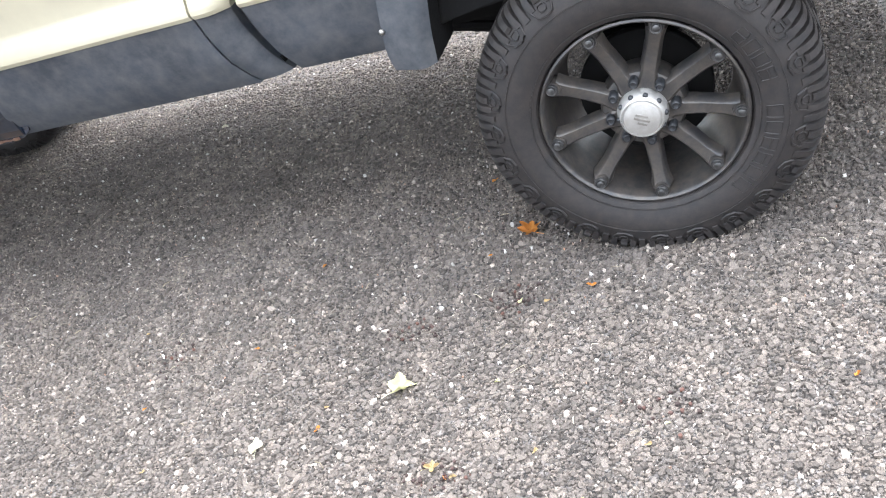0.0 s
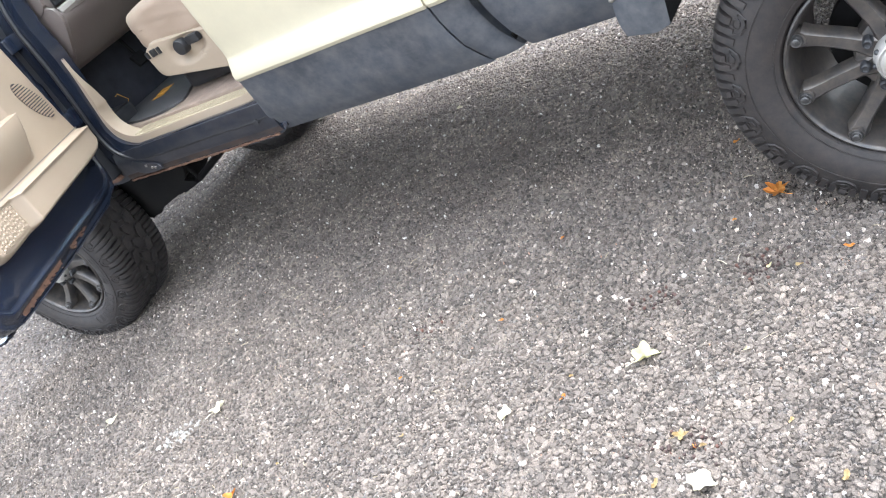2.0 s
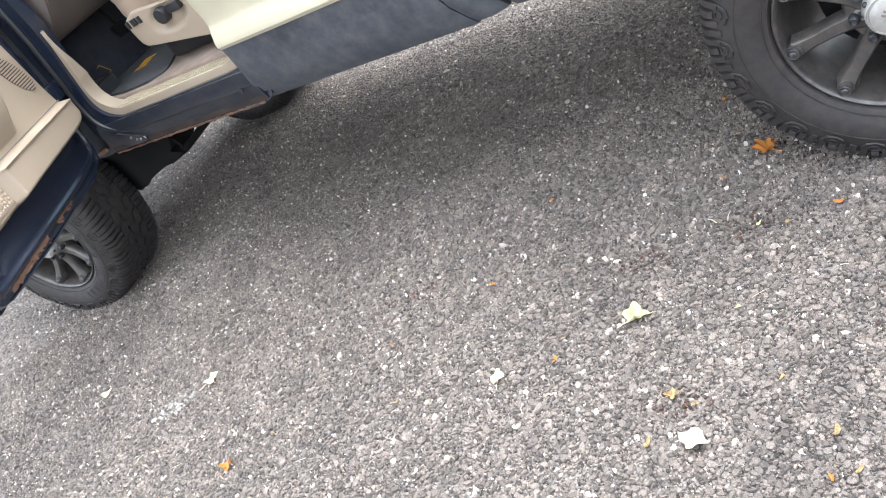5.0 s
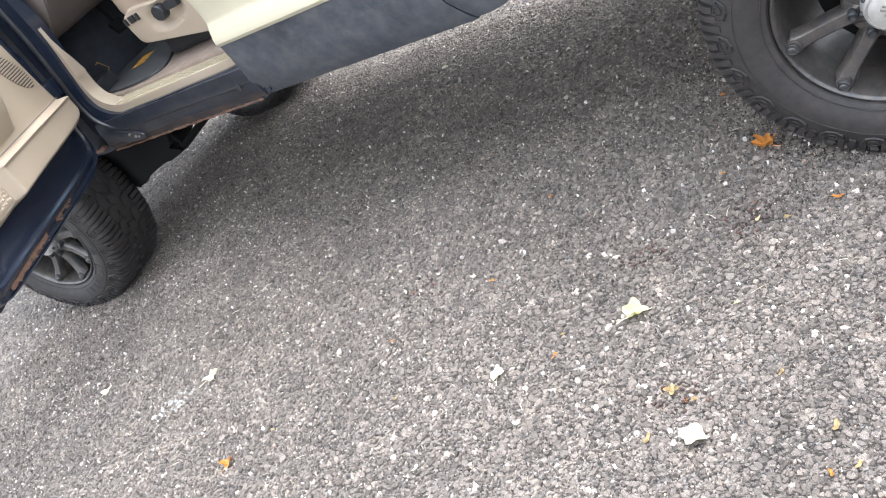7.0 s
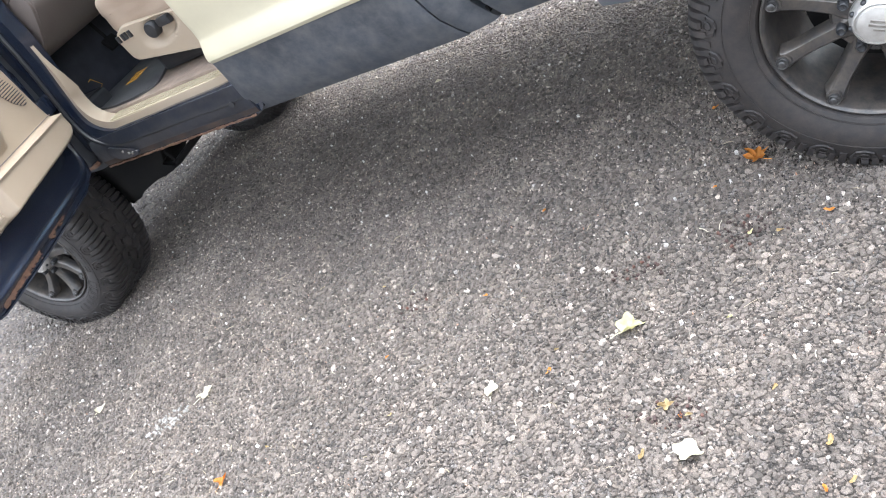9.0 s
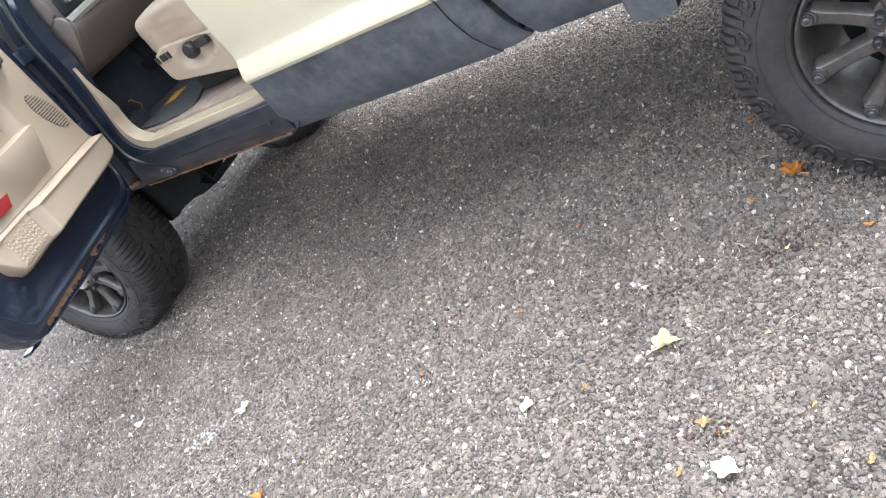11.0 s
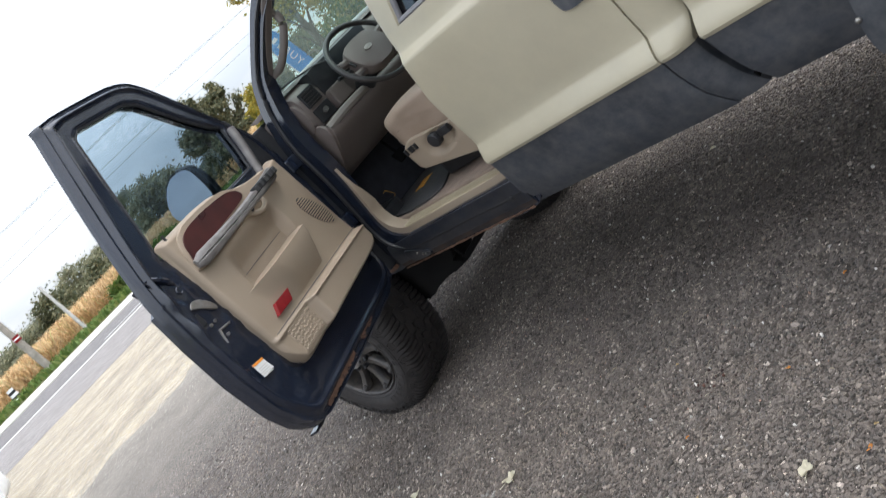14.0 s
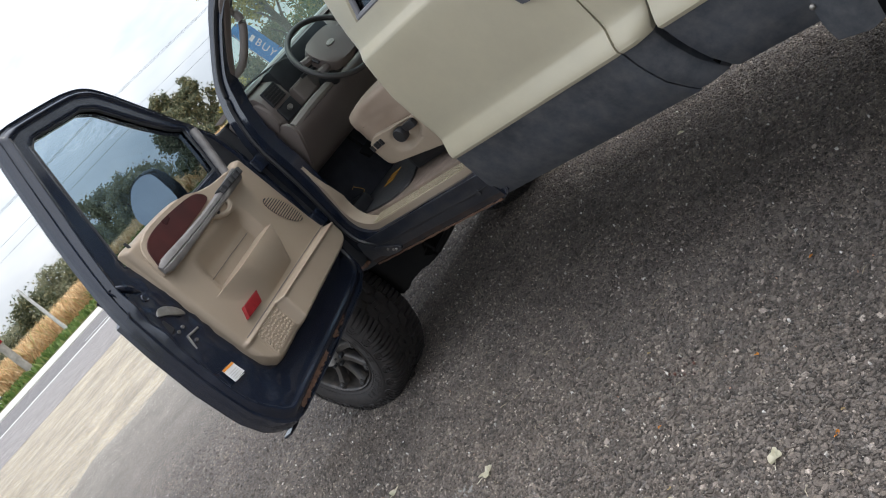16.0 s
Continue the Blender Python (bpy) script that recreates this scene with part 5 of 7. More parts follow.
def make_wheel(parent, m, spin=0.0):
    """Deep-dish nine-spoke wheel with a mud tyre; its outer side faces minus y."""
    bm = bmesh.new()
    add_lathe(bm, [(0.262, 0.02), (0.267, 0.0), (0.266, -0.010), (0.261, -0.013), (0.257, -0.010), (0.2535, -0.002), (0.2505, 0.012), (0.246, 0.05), (0.238, 0.10), (0.224, 0.20), (0.228, 0.27), (0.250, 0.275)], 96)
    rim = part("wheel", bm, RIM, parent, "dusty gunmetal nine-spoke wheel with a mud tyre", m=m, smooth=True)
    part("tyre", tyre_mesh(spin), RUBBER, rim, "worn dusty mud-terrain tyre", smooth=True, sharp=30)
    for a, b, c, s in ((38, 9, 4, 1), (-2, -52, 6, 2)):
        part("sidewall_lettering", letter_bars(radians(a), radians(b), c, s), RUBBER, rim, "raised outlined marks on the sidewall", smooth=True)
    bm = bmesh.new()
    add_lathe(bm, [(0.001, 0.030), (0.088, 0.030), (0.104, 0.036), (0.112, 0.05), (0.112, 0.10), (0.001, 0.10)], 48)
    part("hub", bm, RIM, rim, smooth=True)
    bm = bmesh.new()
    sec_n = 9
    rows = []
    for i in range(sec_n):
        t = i / (sec_n - 1)
        x = 0.062 + (0.238 - 0.062) * t
        wd = 0.0205 - 0.003 * t + 0.007 * max(0, t - 0.80) / 0.20 + 0.010 * max(0, 0.2 - t) / 0.2
        yt = 0.020 - 0.016 * t + 0.010 * math.sin(math.pi * t)
        th = 0.045 - 0.008 * t
        rows.append([bm.verts.new(q) for q in ((x, yt + th, -wd * 1.25), (x, yt + 0.006, -wd), (x, yt, -wd * 0.72), (x, yt, wd * 0.72), (x, yt + 0.006, wd), (x, yt + th, wd * 1.25))])
    for a, b in zip(rows, rows[1:]):
        for j in range(5):
            bm.faces.new((a[j], a[j + 1], b[j + 1], b[j]))
        bm.faces.new((a[5], a[0], b[0], b[5]))
    bm.faces.new(rows[0])
    bm.faces.new(rows[-1])
    first = part("spoke", bm, RIM, rim, m=pose(0, 0, 0, 0, -math.degrees(PHI)), smooth=True)
    bm = bmesh.new()
    add_lathe(bm, [(0.0165, 0.012), (0.017, -0.010), (0.0145, -0.014), (0.0105, -0.013), (0.0095, -0.017), (0.007, -0.0185), (0.001, -0.0187)], 14)
    rb = part("rim_bolt", bm, DARKMETAL, rim, "dark bolt head on the lip", smooth=True)
    rb.matrix_basis = pose(0, 0, 0, 0, -math.degrees(PHI)) @ pose(0.2425, 0.006, 0)
    bm = bmesh.new()
    add_lathe(bm, [(0.0215, 0.040), (0.0200, 0.001), (0.0185, -0.004), (0.001, -0.004)], 20)
    bmesh.ops.scale(bm, vec=(1.15, 1, 1), verts=bm.verts)
    boss = part("bolt_boss", bm, RIM, rim, smooth=True)
    boss.matrix_basis = pose(0, 0, 0, 0, -math.degrees(PHI)) @ pose(0.2415, 0.004, 0)
    for k in range(1, 9):
        o = new("bolt_boss", boss.data)
        o.parent, o.matrix_basis = rim, pose(0, 0, 0, 0, -math.degrees(PHI) + 40 * k) @ pose(0.2415, 0.004, 0)
        o = new("spoke", first.data)
        o.parent, o.matrix_basis = rim, pose(0, 0, 0, 0, -math.degrees(PHI) + 40 * k)
        o = new("rim_bolt", rb.data)
        o.parent, o.matrix_basis = rim, pose(0, 0, 0, 0, -math.degrees(PHI) + 40 * k) @ pose(0.2425, 0.006, 0)
    bm = bmesh.new()
    add_lathe(bm, [(0.0135, 0.035), (0.0135, 0.012), (0.012, 0.004), (0.009, 0.001), (0.007, 0.004), (0.001, 0.005)], 12)
    nut = part("lug_nut", bm, BLACK, rim, "black lug nut", smooth=True)
    nut.matrix_basis = pose(0, 0, 0, 0, -50) @ pose(0.086, 0, 0)
    for k in range(1, 8):
        o = new("lug_nut", nut.data)
        o.parent, o.matrix_basis = rim, pose(0, 0, 0, 0, -50 + 45 * k) @ pose(0.086, 0, 0)
    bm = bmesh.new()
    add_lathe(bm, [(0.066, 0.034), (0.066, -0.004), (0.063, -0.012), (0.056, -0.032), (0.053, -0.034), (0.053, -0.030), (0.050, -0.030), (0.046, -0.036), (0.030, -0.040), (0.001, -0.041)], 48)
    cap = part("centre_cap", bm, CHROME, rim, "worn silver centre cap", m=pose(0, 0.012, 0), smooth=True)
    bm = bmesh.new()
    bmesh.ops.create_uvsphere(bm, u_segments=10, v_segments=6, radius=0.0075)
    hole = part("cap_hole", bm, BLACK, cap, "dark hole in the cap's bevel", m=pose(0.0598, -0.020, 0), smooth=True)
    for k in range(1, 10):
        w = 2 * math.pi * k / 10
        o = new("cap_hole", hole.data)
        o.parent, o.matrix_basis = cap, pose(0.0598 * math.cos(w), -0.020, 0.0598 * math.sin(w))
    bm = bmesh.new()
    for k, (w, u) in enumerate(((0.013, 0.004), (0.021, 0.0), (0.016, -0.003))):
        add_box(bm, (u - w, -0.0425, -0.014 + k * 0.011), (u + w, -0.039, -0.008 + k * 0.011), 0.001, pose(0, 0, 0, 0, 24))
    part("cap_mark", bm, STEEL, rim, "dull grey maker's mark as plain bars", m=pose(0, 0.012, 0))
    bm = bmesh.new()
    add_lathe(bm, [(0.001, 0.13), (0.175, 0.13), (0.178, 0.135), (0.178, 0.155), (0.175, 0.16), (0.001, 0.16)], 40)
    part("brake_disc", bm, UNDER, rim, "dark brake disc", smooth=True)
    return rim


rear_wheel = make_wheel(truck, pose(0, 0, 0.417), 0.05)


def copy_part(ob, m):
    c = copy_thing(ob, m)
    c.parent = truck
    return c


for place, turned in ((pose(-3.815, -0.085, 0.417, 0, 0, 7), 33), (pose(0, 1.78, 0.417, 0, 0, 180), 0), (pose(-3.785, 1.86, 0.417, 0, 0, 187), 12)):
    w = copy_part(rear_wheel, place @ pose(0, 0, 0, 0, turned))
    for o in w.children:
        if o.name.startswith("tyre"):
            o.matrix_basis = pose(0, 0, 0, 0, -turned)

bm = bmesh.new()
add_tube(bm, [(-0.70 + 0.085 * math.cos(w), side_y(1.15 + 0.085 * math.sin(w)) - 0.0005, 1.15 + 0.085 * math.sin(w)) for w in [2 * math.pi * i / 40 for i in range(40)]], 0.0012, 6, True)
part("fuel_door", bm, CHARCOAL, truck, "thin dark seam of the round fuel door")

# ---- the open front door (x runs along the door from its hinge, y towards the cab's inside) ----
def around(centre, outline, n):
    """Points of an outline on n rays round a centre."""
    out = []
    k = len(outline)
    for i in range(n):
        w = 2 * math.pi * i / n
        d = (math.cos(w), math.sin(w))
        best = None
        for j in range(k):
            (x1, z1), (x2, z2) = outline[j], outline[(j + 1) % k]
            ex, ez = x2 - x1, z2 - z1
            den = d[0] * ez - d[1] * ex
            if abs(den) < 1e-9:
                continue
            ax, az = x1 - centre[0], z1 - centre[1]
            t, s = (ax * ez - az * ex) / den, (ax * d[1] - az * d[0]) / den
            if t > 0 and -1e-6 <= s <= 1 + 1e-6 and (best is None or t > best):
                best = t
        out.append((centre[0] + d[0] * best, centre[1] + d[1] * best))
    return out


DOOR = [(0.02, 0.70), (0.17, 0.662), (0.60, 0.658), (1.02, 0.668), (1.10, 0.69), (1.16, 0.76), (1.20, 0.86), (1.222, 1.05), (1.22, 1.25), (1.205, 1.45), (1.13, 1.70), (1.04, 1.93), (0.955, 2.13), (0.92, 2.17), (0.65, 2.165), (0.45, 2.145), (0.335, 2.085), (0.20, 1.905), (0.06, 1.70), (-0.02, 1.56), (-0.03, 1.2), (0.0, 0.85)]
WINDOW = [(1.02, 1.53), (0.93, 1.80), (0.845, 2.045), (0.80, 2.072), (0.50, 2.055), (0.43, 2.02), (0.29, 1.86), (0.20, 1.775), (0.135, 1.735), (0.165, 1.62), (0.20, 1.53)]
centre = (0.60, 1.78)
outer_d, hole_d = around(centre, smooth_line(DOOR, 3, True), 240), around(centre, WINDOW, 240)
DOOR_POSE = pose(-3.15, 0.10, 0, 0, 0, -64.35)
bm = ring_plate(outer_d, hole_d, -0.052, -0.034)
front_door = part("front_door", bm, NAVY, truck, "open front door, navy inner steel with tan trim", m=DOOR_POSE, smooth=True)
# outer skin below the belt, wrapped edge
skin = [q for q in around((0.6, 1.1), [p for p in DOOR if p[1] < 1.5] + [(1.19, 1.52), (-0.02, 1.52)], 80)]
bm = bmesh.new()
add_plate(bm, [(0.6 + (x - 0.6) * 0.975, 1.1 + (z - 1.1) * 0.975) for x, z in skin], -0.090, -0.070, bevel=0.004)
part("outer_skin", bm, CREAM, front_door, "cream outer door skin", smooth=True)
bm = ring_plate(skin, [(0.6 + (x - 0.6) * 0.985, 1.1 + (z - 1.1) * 0.985) for x, z in skin], -0.078, 0.004)
part("door_edge", bm, NAVY, front_door, smooth=True)
# pressed inner steel: a hemmed rim, a channel, a bead that runs round the frame, and uneven pressings at the latch side
def ridged(u, z, k, seed):
    return 1 - 2 * abs(noise.noise((u * k, z * k, seed)))


bm = bmesh.new()
STEPS = [0, 0.003, 0.007, 0.012, 0.017, 0.022, 0.027, 0.033, 0.039, 0.045, 0.051, 0.057, 0.063, 0.07, 0.077, 0.085]
rows = []
for (ox, oz), (hx, hz) in zip(outer_d, hole_d):
    full = math.hypot(hx - ox, hz - oz)
    wide = min(1.0, full / 0.16)
    far = [(0.085 + (full / wide - 0.03 - 0.085) * i / 34) * wide for i in range(1, 35)] + [full - 0.02 * wide, full - 0.01 * wide, full]
    marks = [q * wide for q in STEPS] + far
    row = []
    for d in marks:
        x, z = ox + (hx - ox) * d / full, oz + (hz - oz) * d / full
        back = full - d
        y = 0.002 - 0.036 * max(0, 1 - d / (0.013 * wide)) ** 2
        y -= 0.006 * math.exp(-((d - 0.026 * wide) / (0.007 * wide)) ** 2)
        y += 0.013 * math.exp(-((d - 0.056 * wide) / (0.013 * wide)) ** 2)
        y -= 0.012 * max(0, 1 - back / (0.032 * wide)) ** 1.5
        mask = min(1, max(0, (x - 0.90) / 0.10)) * min(1, max(0, (1.50 - z) / 0.08)) * min(1, max(0, (d - 0.012) / 0.03)) * (1 - math.exp(-(((x - 1.10) / 0.085) ** 2 + ((z - 1.0) / 0.085) ** 2) ** 2))
        y += mask * (0.0110 * ridged(x, z, 12, 1.7) + 0.0045 * ridged(x, z, 27, 5.1))
        low = math.exp(-(((x - 1.045) / 0.06) ** 2 + ((z - 0.785) / 0.055) ** 2))
        y += low * 0.014 * ridged(x + z * 0.4, z, 22, 3.3)
        row.append(bm.verts.new((x, y, z)))
    rows.append(row)
for a, b in zip(rows, rows[1:] + rows[:1]):
    for j in range(len(a) - 1):
        bm.faces.new((a[j], a[j + 1], b[j + 1], b[j]))
part("pressed_panel", bm, NAVY, front_door, "dark navy pressed inner steel", smooth=True, sharp=70)
bm = bmesh.new()
add_tube(bm, [(x, -0.012, z) for x, z in [(0.6 + (x - 0.6) * 1.004, 1.79 + (z - 1.79) * 1.02) for x, z in hole_d]], 0.007, 8, True)
part("window_seal", bm, BLACK, front_door, "black rubber window seal", smooth=True)
bm = bmesh.new()
add_plate(bm, [(x, z) for x, z in hole_d], -0.022, -0.017)
part("window_glass", bm, GLASS_DOOR, front_door, "clear tinted window glass")
bm = bmesh.new()
add_tube(bm, smooth_line([(0.112, 0.006, 1.705), (0.128, 0.010, 1.655), (0.160, 0.010, 1.565), (0.196, 0.008, 1.470)], 4), 0.021, 10)
part("quarter_bar", bm, GREYWOOD, front_door, "dull grey window channel bar", smooth=True)
bm = bmesh.new()
add_plate(bm, [(0.115, 1.735), (0.20, 1.465), (0.0, 1.465), (-0.015, 1.58)], -0.006, 0.006, bevel=0.002)
part("sail_panel", bm, BLACK, front_door, "black corner panel ahead of the window")
bm = bmesh.new()
for k in range(26):
    t = k / 25
    u = 0.20 + 0.88 * t
    add_box(bm, (u - 0.02, -0.094, 0.650 + 0.008 * random.random()), (u + 0.018, -0.052, 0.668), 0.003)
part("bottom_flange", bm, NAVY, front_door)
for u0, u1, n, zc in ((0.40, 0.56, 130, 0.700), (0.66, 1.0, 300, 0.694)):
    bm = bmesh.new()
    for k in range(n):
        u = u0 + (u1 - u0) * (k + random.random()) / n
        s = random.uniform(0.0014, 0.0042)
        z = zc + random.gauss(0, 0.006)
        ring = [(u + s * 1.6 * math.cos(w) * random.uniform(0.7, 1.5), z + s * math.sin(w) * random.uniform(0.6, 1.4)) for w in [i * math.pi / 4 for i in range(8)]]
        add_plate(bm, ring, 0.0, 0.0045 + random.random() * 0.0025)
    tagged(part("rust_patch", bm, RUST, front_door, "flaking orange rust along the bottom seam"), kind="stuff")
# latch, striker slot and pressed bumps along the rear edge
bm = bmesh.new()
add_plate(bm, smooth_line([(1.128, 1.335), (1.10, 1.352), (1.06, 1.335), (1.025, 1.285), (1.03, 1.262), (1.06, 1.285), (1.10, 1.318)], 3, True), 0.004, 0.017, bevel=0.004)
# paler steel puts the latch's bright highlights into its colour
latch = part("latch", bm, STEEL, front_door, "metal latch lever in paler steel that carries its highlights", smooth=True)
bm = bmesh.new()
add_plate(bm, [(1.165, 1.305), (1.12, 1.312), (1.115, 1.262), (1.145, 1.258)], 0.002, 0.0125, bevel=0.003)
part("latch_housing", bm, BLACK, latch, "black latch housing")
for du, dz in ((1.085, 1.243), (1.115, 1.243), (1.089, 1.175), (1.10, 1.34)):
    bm = bmesh.new()
    add_cyl(bm, (du, 0.008, dz), (du, 0.016, dz), 0.0075, 0.006, seg=10)
    part("screw", bm, STEEL, latch)
bm = bmesh.new()
add_tube(bm, [(1.039, 0.010, 1.196), (1.106, 0.012, 1.208), (1.126, 0.010, 1.156)], 0.0055, 8)
part("striker_slot", bm, STEEL, latch, "bare edge of the striker slot", smooth=True)
bm = bmesh.new()
add_tube(bm, smooth_line([(1.150, 0.004, 1.520), (1.125, 0.012, 1.492), (1.100, 0.012, 1.462), (1.078, 0.006, 1.432)], 4), 0.011, 8, r_of=lambda t: 0.004 + 0.009 * math.sin(math.pi * t))
part("pressed_rib", bm, NAVY, front_door, smooth=True)
bm = bmesh.new()
add_tube(bm, [(1.092 + 0.013 * math.cos(w), 0.011, 1.411 + 0.013 * math.sin(w)) for w in [i * math.pi / 8 for i in range(16)]], 0.0045, 6, True)
part("plug", bm, NAVY, front_door, "round plug in the inner steel", smooth=True)
bm = bmesh.new()
add_plate(bm, [(1.136, 1.036), (1.07, 1.023), (1.063, 0.963), (1.135, 0.972)], 0.013, 0.015)
sticker = part("sticker", bm, PAPER, front_door, "white information sticker with an orange band")
bm = bmesh.new()
add_plate(bm, [(1.136, 1.036), (1.07, 1.023), (1.069, 1.013), (1.136, 1.026)], 0.015, 0.0165)
part("sticker_band", bm, ORANGE, sticker, "orange band")
bm = bmesh.new()
for k in range(5):
    z = 1.008 - k * 0.009
    add_plate(bm, [(1.128, z), (1.074, z - 0.010), (1.074, z - 0.013), (1.128, z - 0.003)], 0.015, 0.0162)
part("sticker_print", bm, PALEPOLE, sticker, "plain grey bars of small print")

# trim panel: one moulded sheet with the arm pocket, the bolster and the map pocket pressed into it
TRIM = [(1.020, 1.566), (0.90, 1.575), (0.72, 1.575), (0.58, 1.562), (0.46, 1.525), (0.34, 1.497), (0.20, 1.484), (0.09, 1.478), (0.075, 1.30), (0.055, 1.08), (0.035, 0.965), (0.055, 0.890), (0.14, 0.862), (0.50, 0.858), (0.86, 0.852), (0.94, 0.880), (0.985, 0.95), (1.003, 1.10), (1.010, 1.25), (1.015, 1.42)]
rear_side = lambda z: interp(z, [(0.85, 0.990), (0.95, 0.992), (1.10, 1.003), (1.25, 1.010), (1.42, 1.015), (1.57, 1.020)])
hinge_side = lambda z: interp(z, [(0.85, 0.032), (0.965, 0.035), (1.08, 0.055), (1.30, 0.075), (1.48, 0.090), (1.57, 0.095)])
tl = [((x - hinge_side(z)) / (rear_side(z) - hinge_side(z)), z) for x, z in smooth_line(TRIM, 5, True)]


def ease(v):
    v = min(1, max(0, v))
    return v * v * (3 - 2 * v)


def trim_height(u, z):
    """How far the trim stands off the door's steel."""
    h = 0.050
    ends = ease((u - 0.355) / 0.05) * ease((0.855 - u) / 0.10)
    if z > 1.207:
        h -= 0.044 * ease((1.375 - z) / 0.10) * ends
    else:
        k = min(1, max(0, (1.207 - z) / 0.172))
        sweep = ease((u - 0.345 - 0.05 * k) / 0.05) * ease((0.90 - 0.12 * k - u) / 0.20)
        h += 0.056 * math.cos(k * math.pi / 2) ** 0.75 * sweep
    line = 0.990 + 0.035 * u
    below = ease((line - 0.004 - z) / 0.014)
    h += 0.010 * math.exp(-((z - line + 0.012) / 0.010) ** 2)
    h += 0.048 * below * ease((0.708 - u) / 0.028) * ease((z - 0.845) / 0.03)
    return h


bm = bmesh.new()
cols = []
NU = 190
for i in range(NU + 1):
    w = 0.004 + 0.992 * i / NU
    zs = []
    for (x1, z1), (x2, z2) in zip(tl, tl[1:] + tl[:1]):
        if (x1 - w) * (x2 - w) <= 0 and abs(x2 - x1) > 1e-9:
            zs.append(z1 + (z2 - z1) * (w - x1) / (x2 - x1))
    lo, hi = min(zs), max(zs)
    at_u = lambda z: hinge_side(z) + w * (rear_side(z) - hinge_side(z))
    col = [bm.verts.new((at_u(lo), 0.0, lo))]
    line = 0.990 + 0.035 * at_u(1.0)
    stops = [lo, max(line - 0.030, lo + 0.02), max(line - 0.002, lo + 0.04), 1.2045, 1.2095, hi]
    levels = [lo]
    for (z0, z1, k) in zip(stops, stops[1:], (26, 10, 34, 3, 46)):
        levels += [z0 + (max(z1, z0 + 0.001) - z0) * (q + 1) / k for q in range(k)]
    for z in levels:
        d = min(z - lo, hi - z, w * 0.95 + 0.001, (1 - w) * 0.95 + 0.001)
        h = trim_height(at_u(z), z) - 0.034 * max(0, 1 - max(d, 0) / 0.024) ** 2
        col.append(bm.verts.new((at_u(z), h, z)))
    col.append(bm.verts.new((at_u(hi), 0.0, hi)))
    cols.append(col)
for a, b in zip(cols, cols[1:]):
    for j in range(len(a) - 1):
        bm.faces.new((a[j], a[j + 1], b[j + 1], b[j]))
bm.faces.new(cols[0])
bm.faces.new(cols[-1][::-1])
trim = part("trim_panel", bm, TAN, front_door, "tan moulded door trim panel with arm pocket and map pocket", smooth=True, sharp=60)
# raised shoulder that carries the maroon insert and the grab bar
bm = bmesh.new()
add_plate(bm, smooth_line([(0.985, 1.475), (0.955, 1.535), (0.88, 1.562), (0.71, 1.562), (0.56, 1.548), (0.45, 1.505), (0.30, 1.483), (0.20, 1.474), (0.18, 1.44), (0.30, 1.425), (0.55, 1.41), (0.80, 1.40), (0.97, 1.40), (0.99, 1.43)], 3, True), 0.036, 0.056, bevel=0.006)
part("shoulder", bm, TAN, front_door, smooth=True)
bm = bmesh.new()
add_plate(bm, smooth_line([(0.962, 1.47), (0.935, 1.522), (0.86, 1.545), (0.713, 1.545), (0.54, 1.528), (0.478, 1.495), (0.50, 1.465), (0.72, 1.455), (0.95, 1.44)], 3, True), 0.052, 0.0605, bevel=0.003)
part("insert", bm, MAROON, front_door, "maroon wood-look insert")
bm = bmesh.new()
rows = []
for i in range(25):
    t = i / 24
    u = 0.985 - 0.775 * t
    zc = 1.428 + 0.020 * t - 0.008 * math.sin(math.pi * t)
    hw = 0.027 + 0.004 * math.cos(2 * math.pi * t)
    yb = 0.058 + 0.028 * math.sin(math.pi * t) ** 0.5
    th = 0.024
    k = 0.55 if i in (0, 24) else 1
    rows.append([bm.verts.new((u, yb + y * k, zc + z * hw * k)) for z, y in ((-1, 0.004), (-0.96, th * 0.7), (-0.7, th), (-0.15, th + 0.002), (0.0, th - 0.003), (0.15, th + 0.002), (0.7, th), (0.96, th * 0.7), (1, 0.004))])
for a, b in zip(rows, rows[1:]):
    for j in range(9):
        bm.faces.new((a[j], a[(j + 1) % 9], b[(j + 1) % 9], b[j]))
bm.faces.new(rows[0])
bm.faces.new(rows[-1][::-1])
part("grab_bar", bm, GREYWOOD, front_door, "worn grey grab bar", smooth=True)
bm = bmesh.new()
add_box(bm, (0.23, 0.092, 1.432), (0.47, 0.108, 1.466), 0.007, None)
sw = part("switch_panel", bm, BLACK, front_door, "dark window switch panel", smooth=True)
for u in (0.255, 0.30, 0.345, 0.39, 0.44):
    part("switch", box((u - 0.014, 0.106, 1.437), (u + 0.014, 0.114, 1.461), 0.003), MAT, sw, "dark window switch")
bm = bmesh.new()
add_tube(bm, smooth_line([(0.55, 0.056, 1.412), (0.52, 0.074, 1.384), (0.47, 0.078, 1.374), (0.42, 0.072, 1.388), (0.40, 0.056, 1.412)], 5), 0.012, 8)
part("inside_handle", bm, TAN, front_door, "tan inside door pull", smooth=True)
bm = bmesh.new()
bmesh.ops.create_uvsphere(bm, u_segments=10, v_segments=6, radius=0.008, matrix=pose(0.535, 0.085, 1.405))
part("screw", bm, BLACK, front_door)
bm = bmesh.new()
add_tube(bm, [(0.80, trim_height(0.80, 1.255) - 0.0005, 1.255), (0.60, trim_height(0.60, 1.252) - 0.0005, 1.252), (0.41, trim_height(0.41, 1.25) - 0.0005, 1.25)], 0.0018, 6)
part("pocket_seam", bm, TAN_DARK, front_door)
bm = bmesh.new()
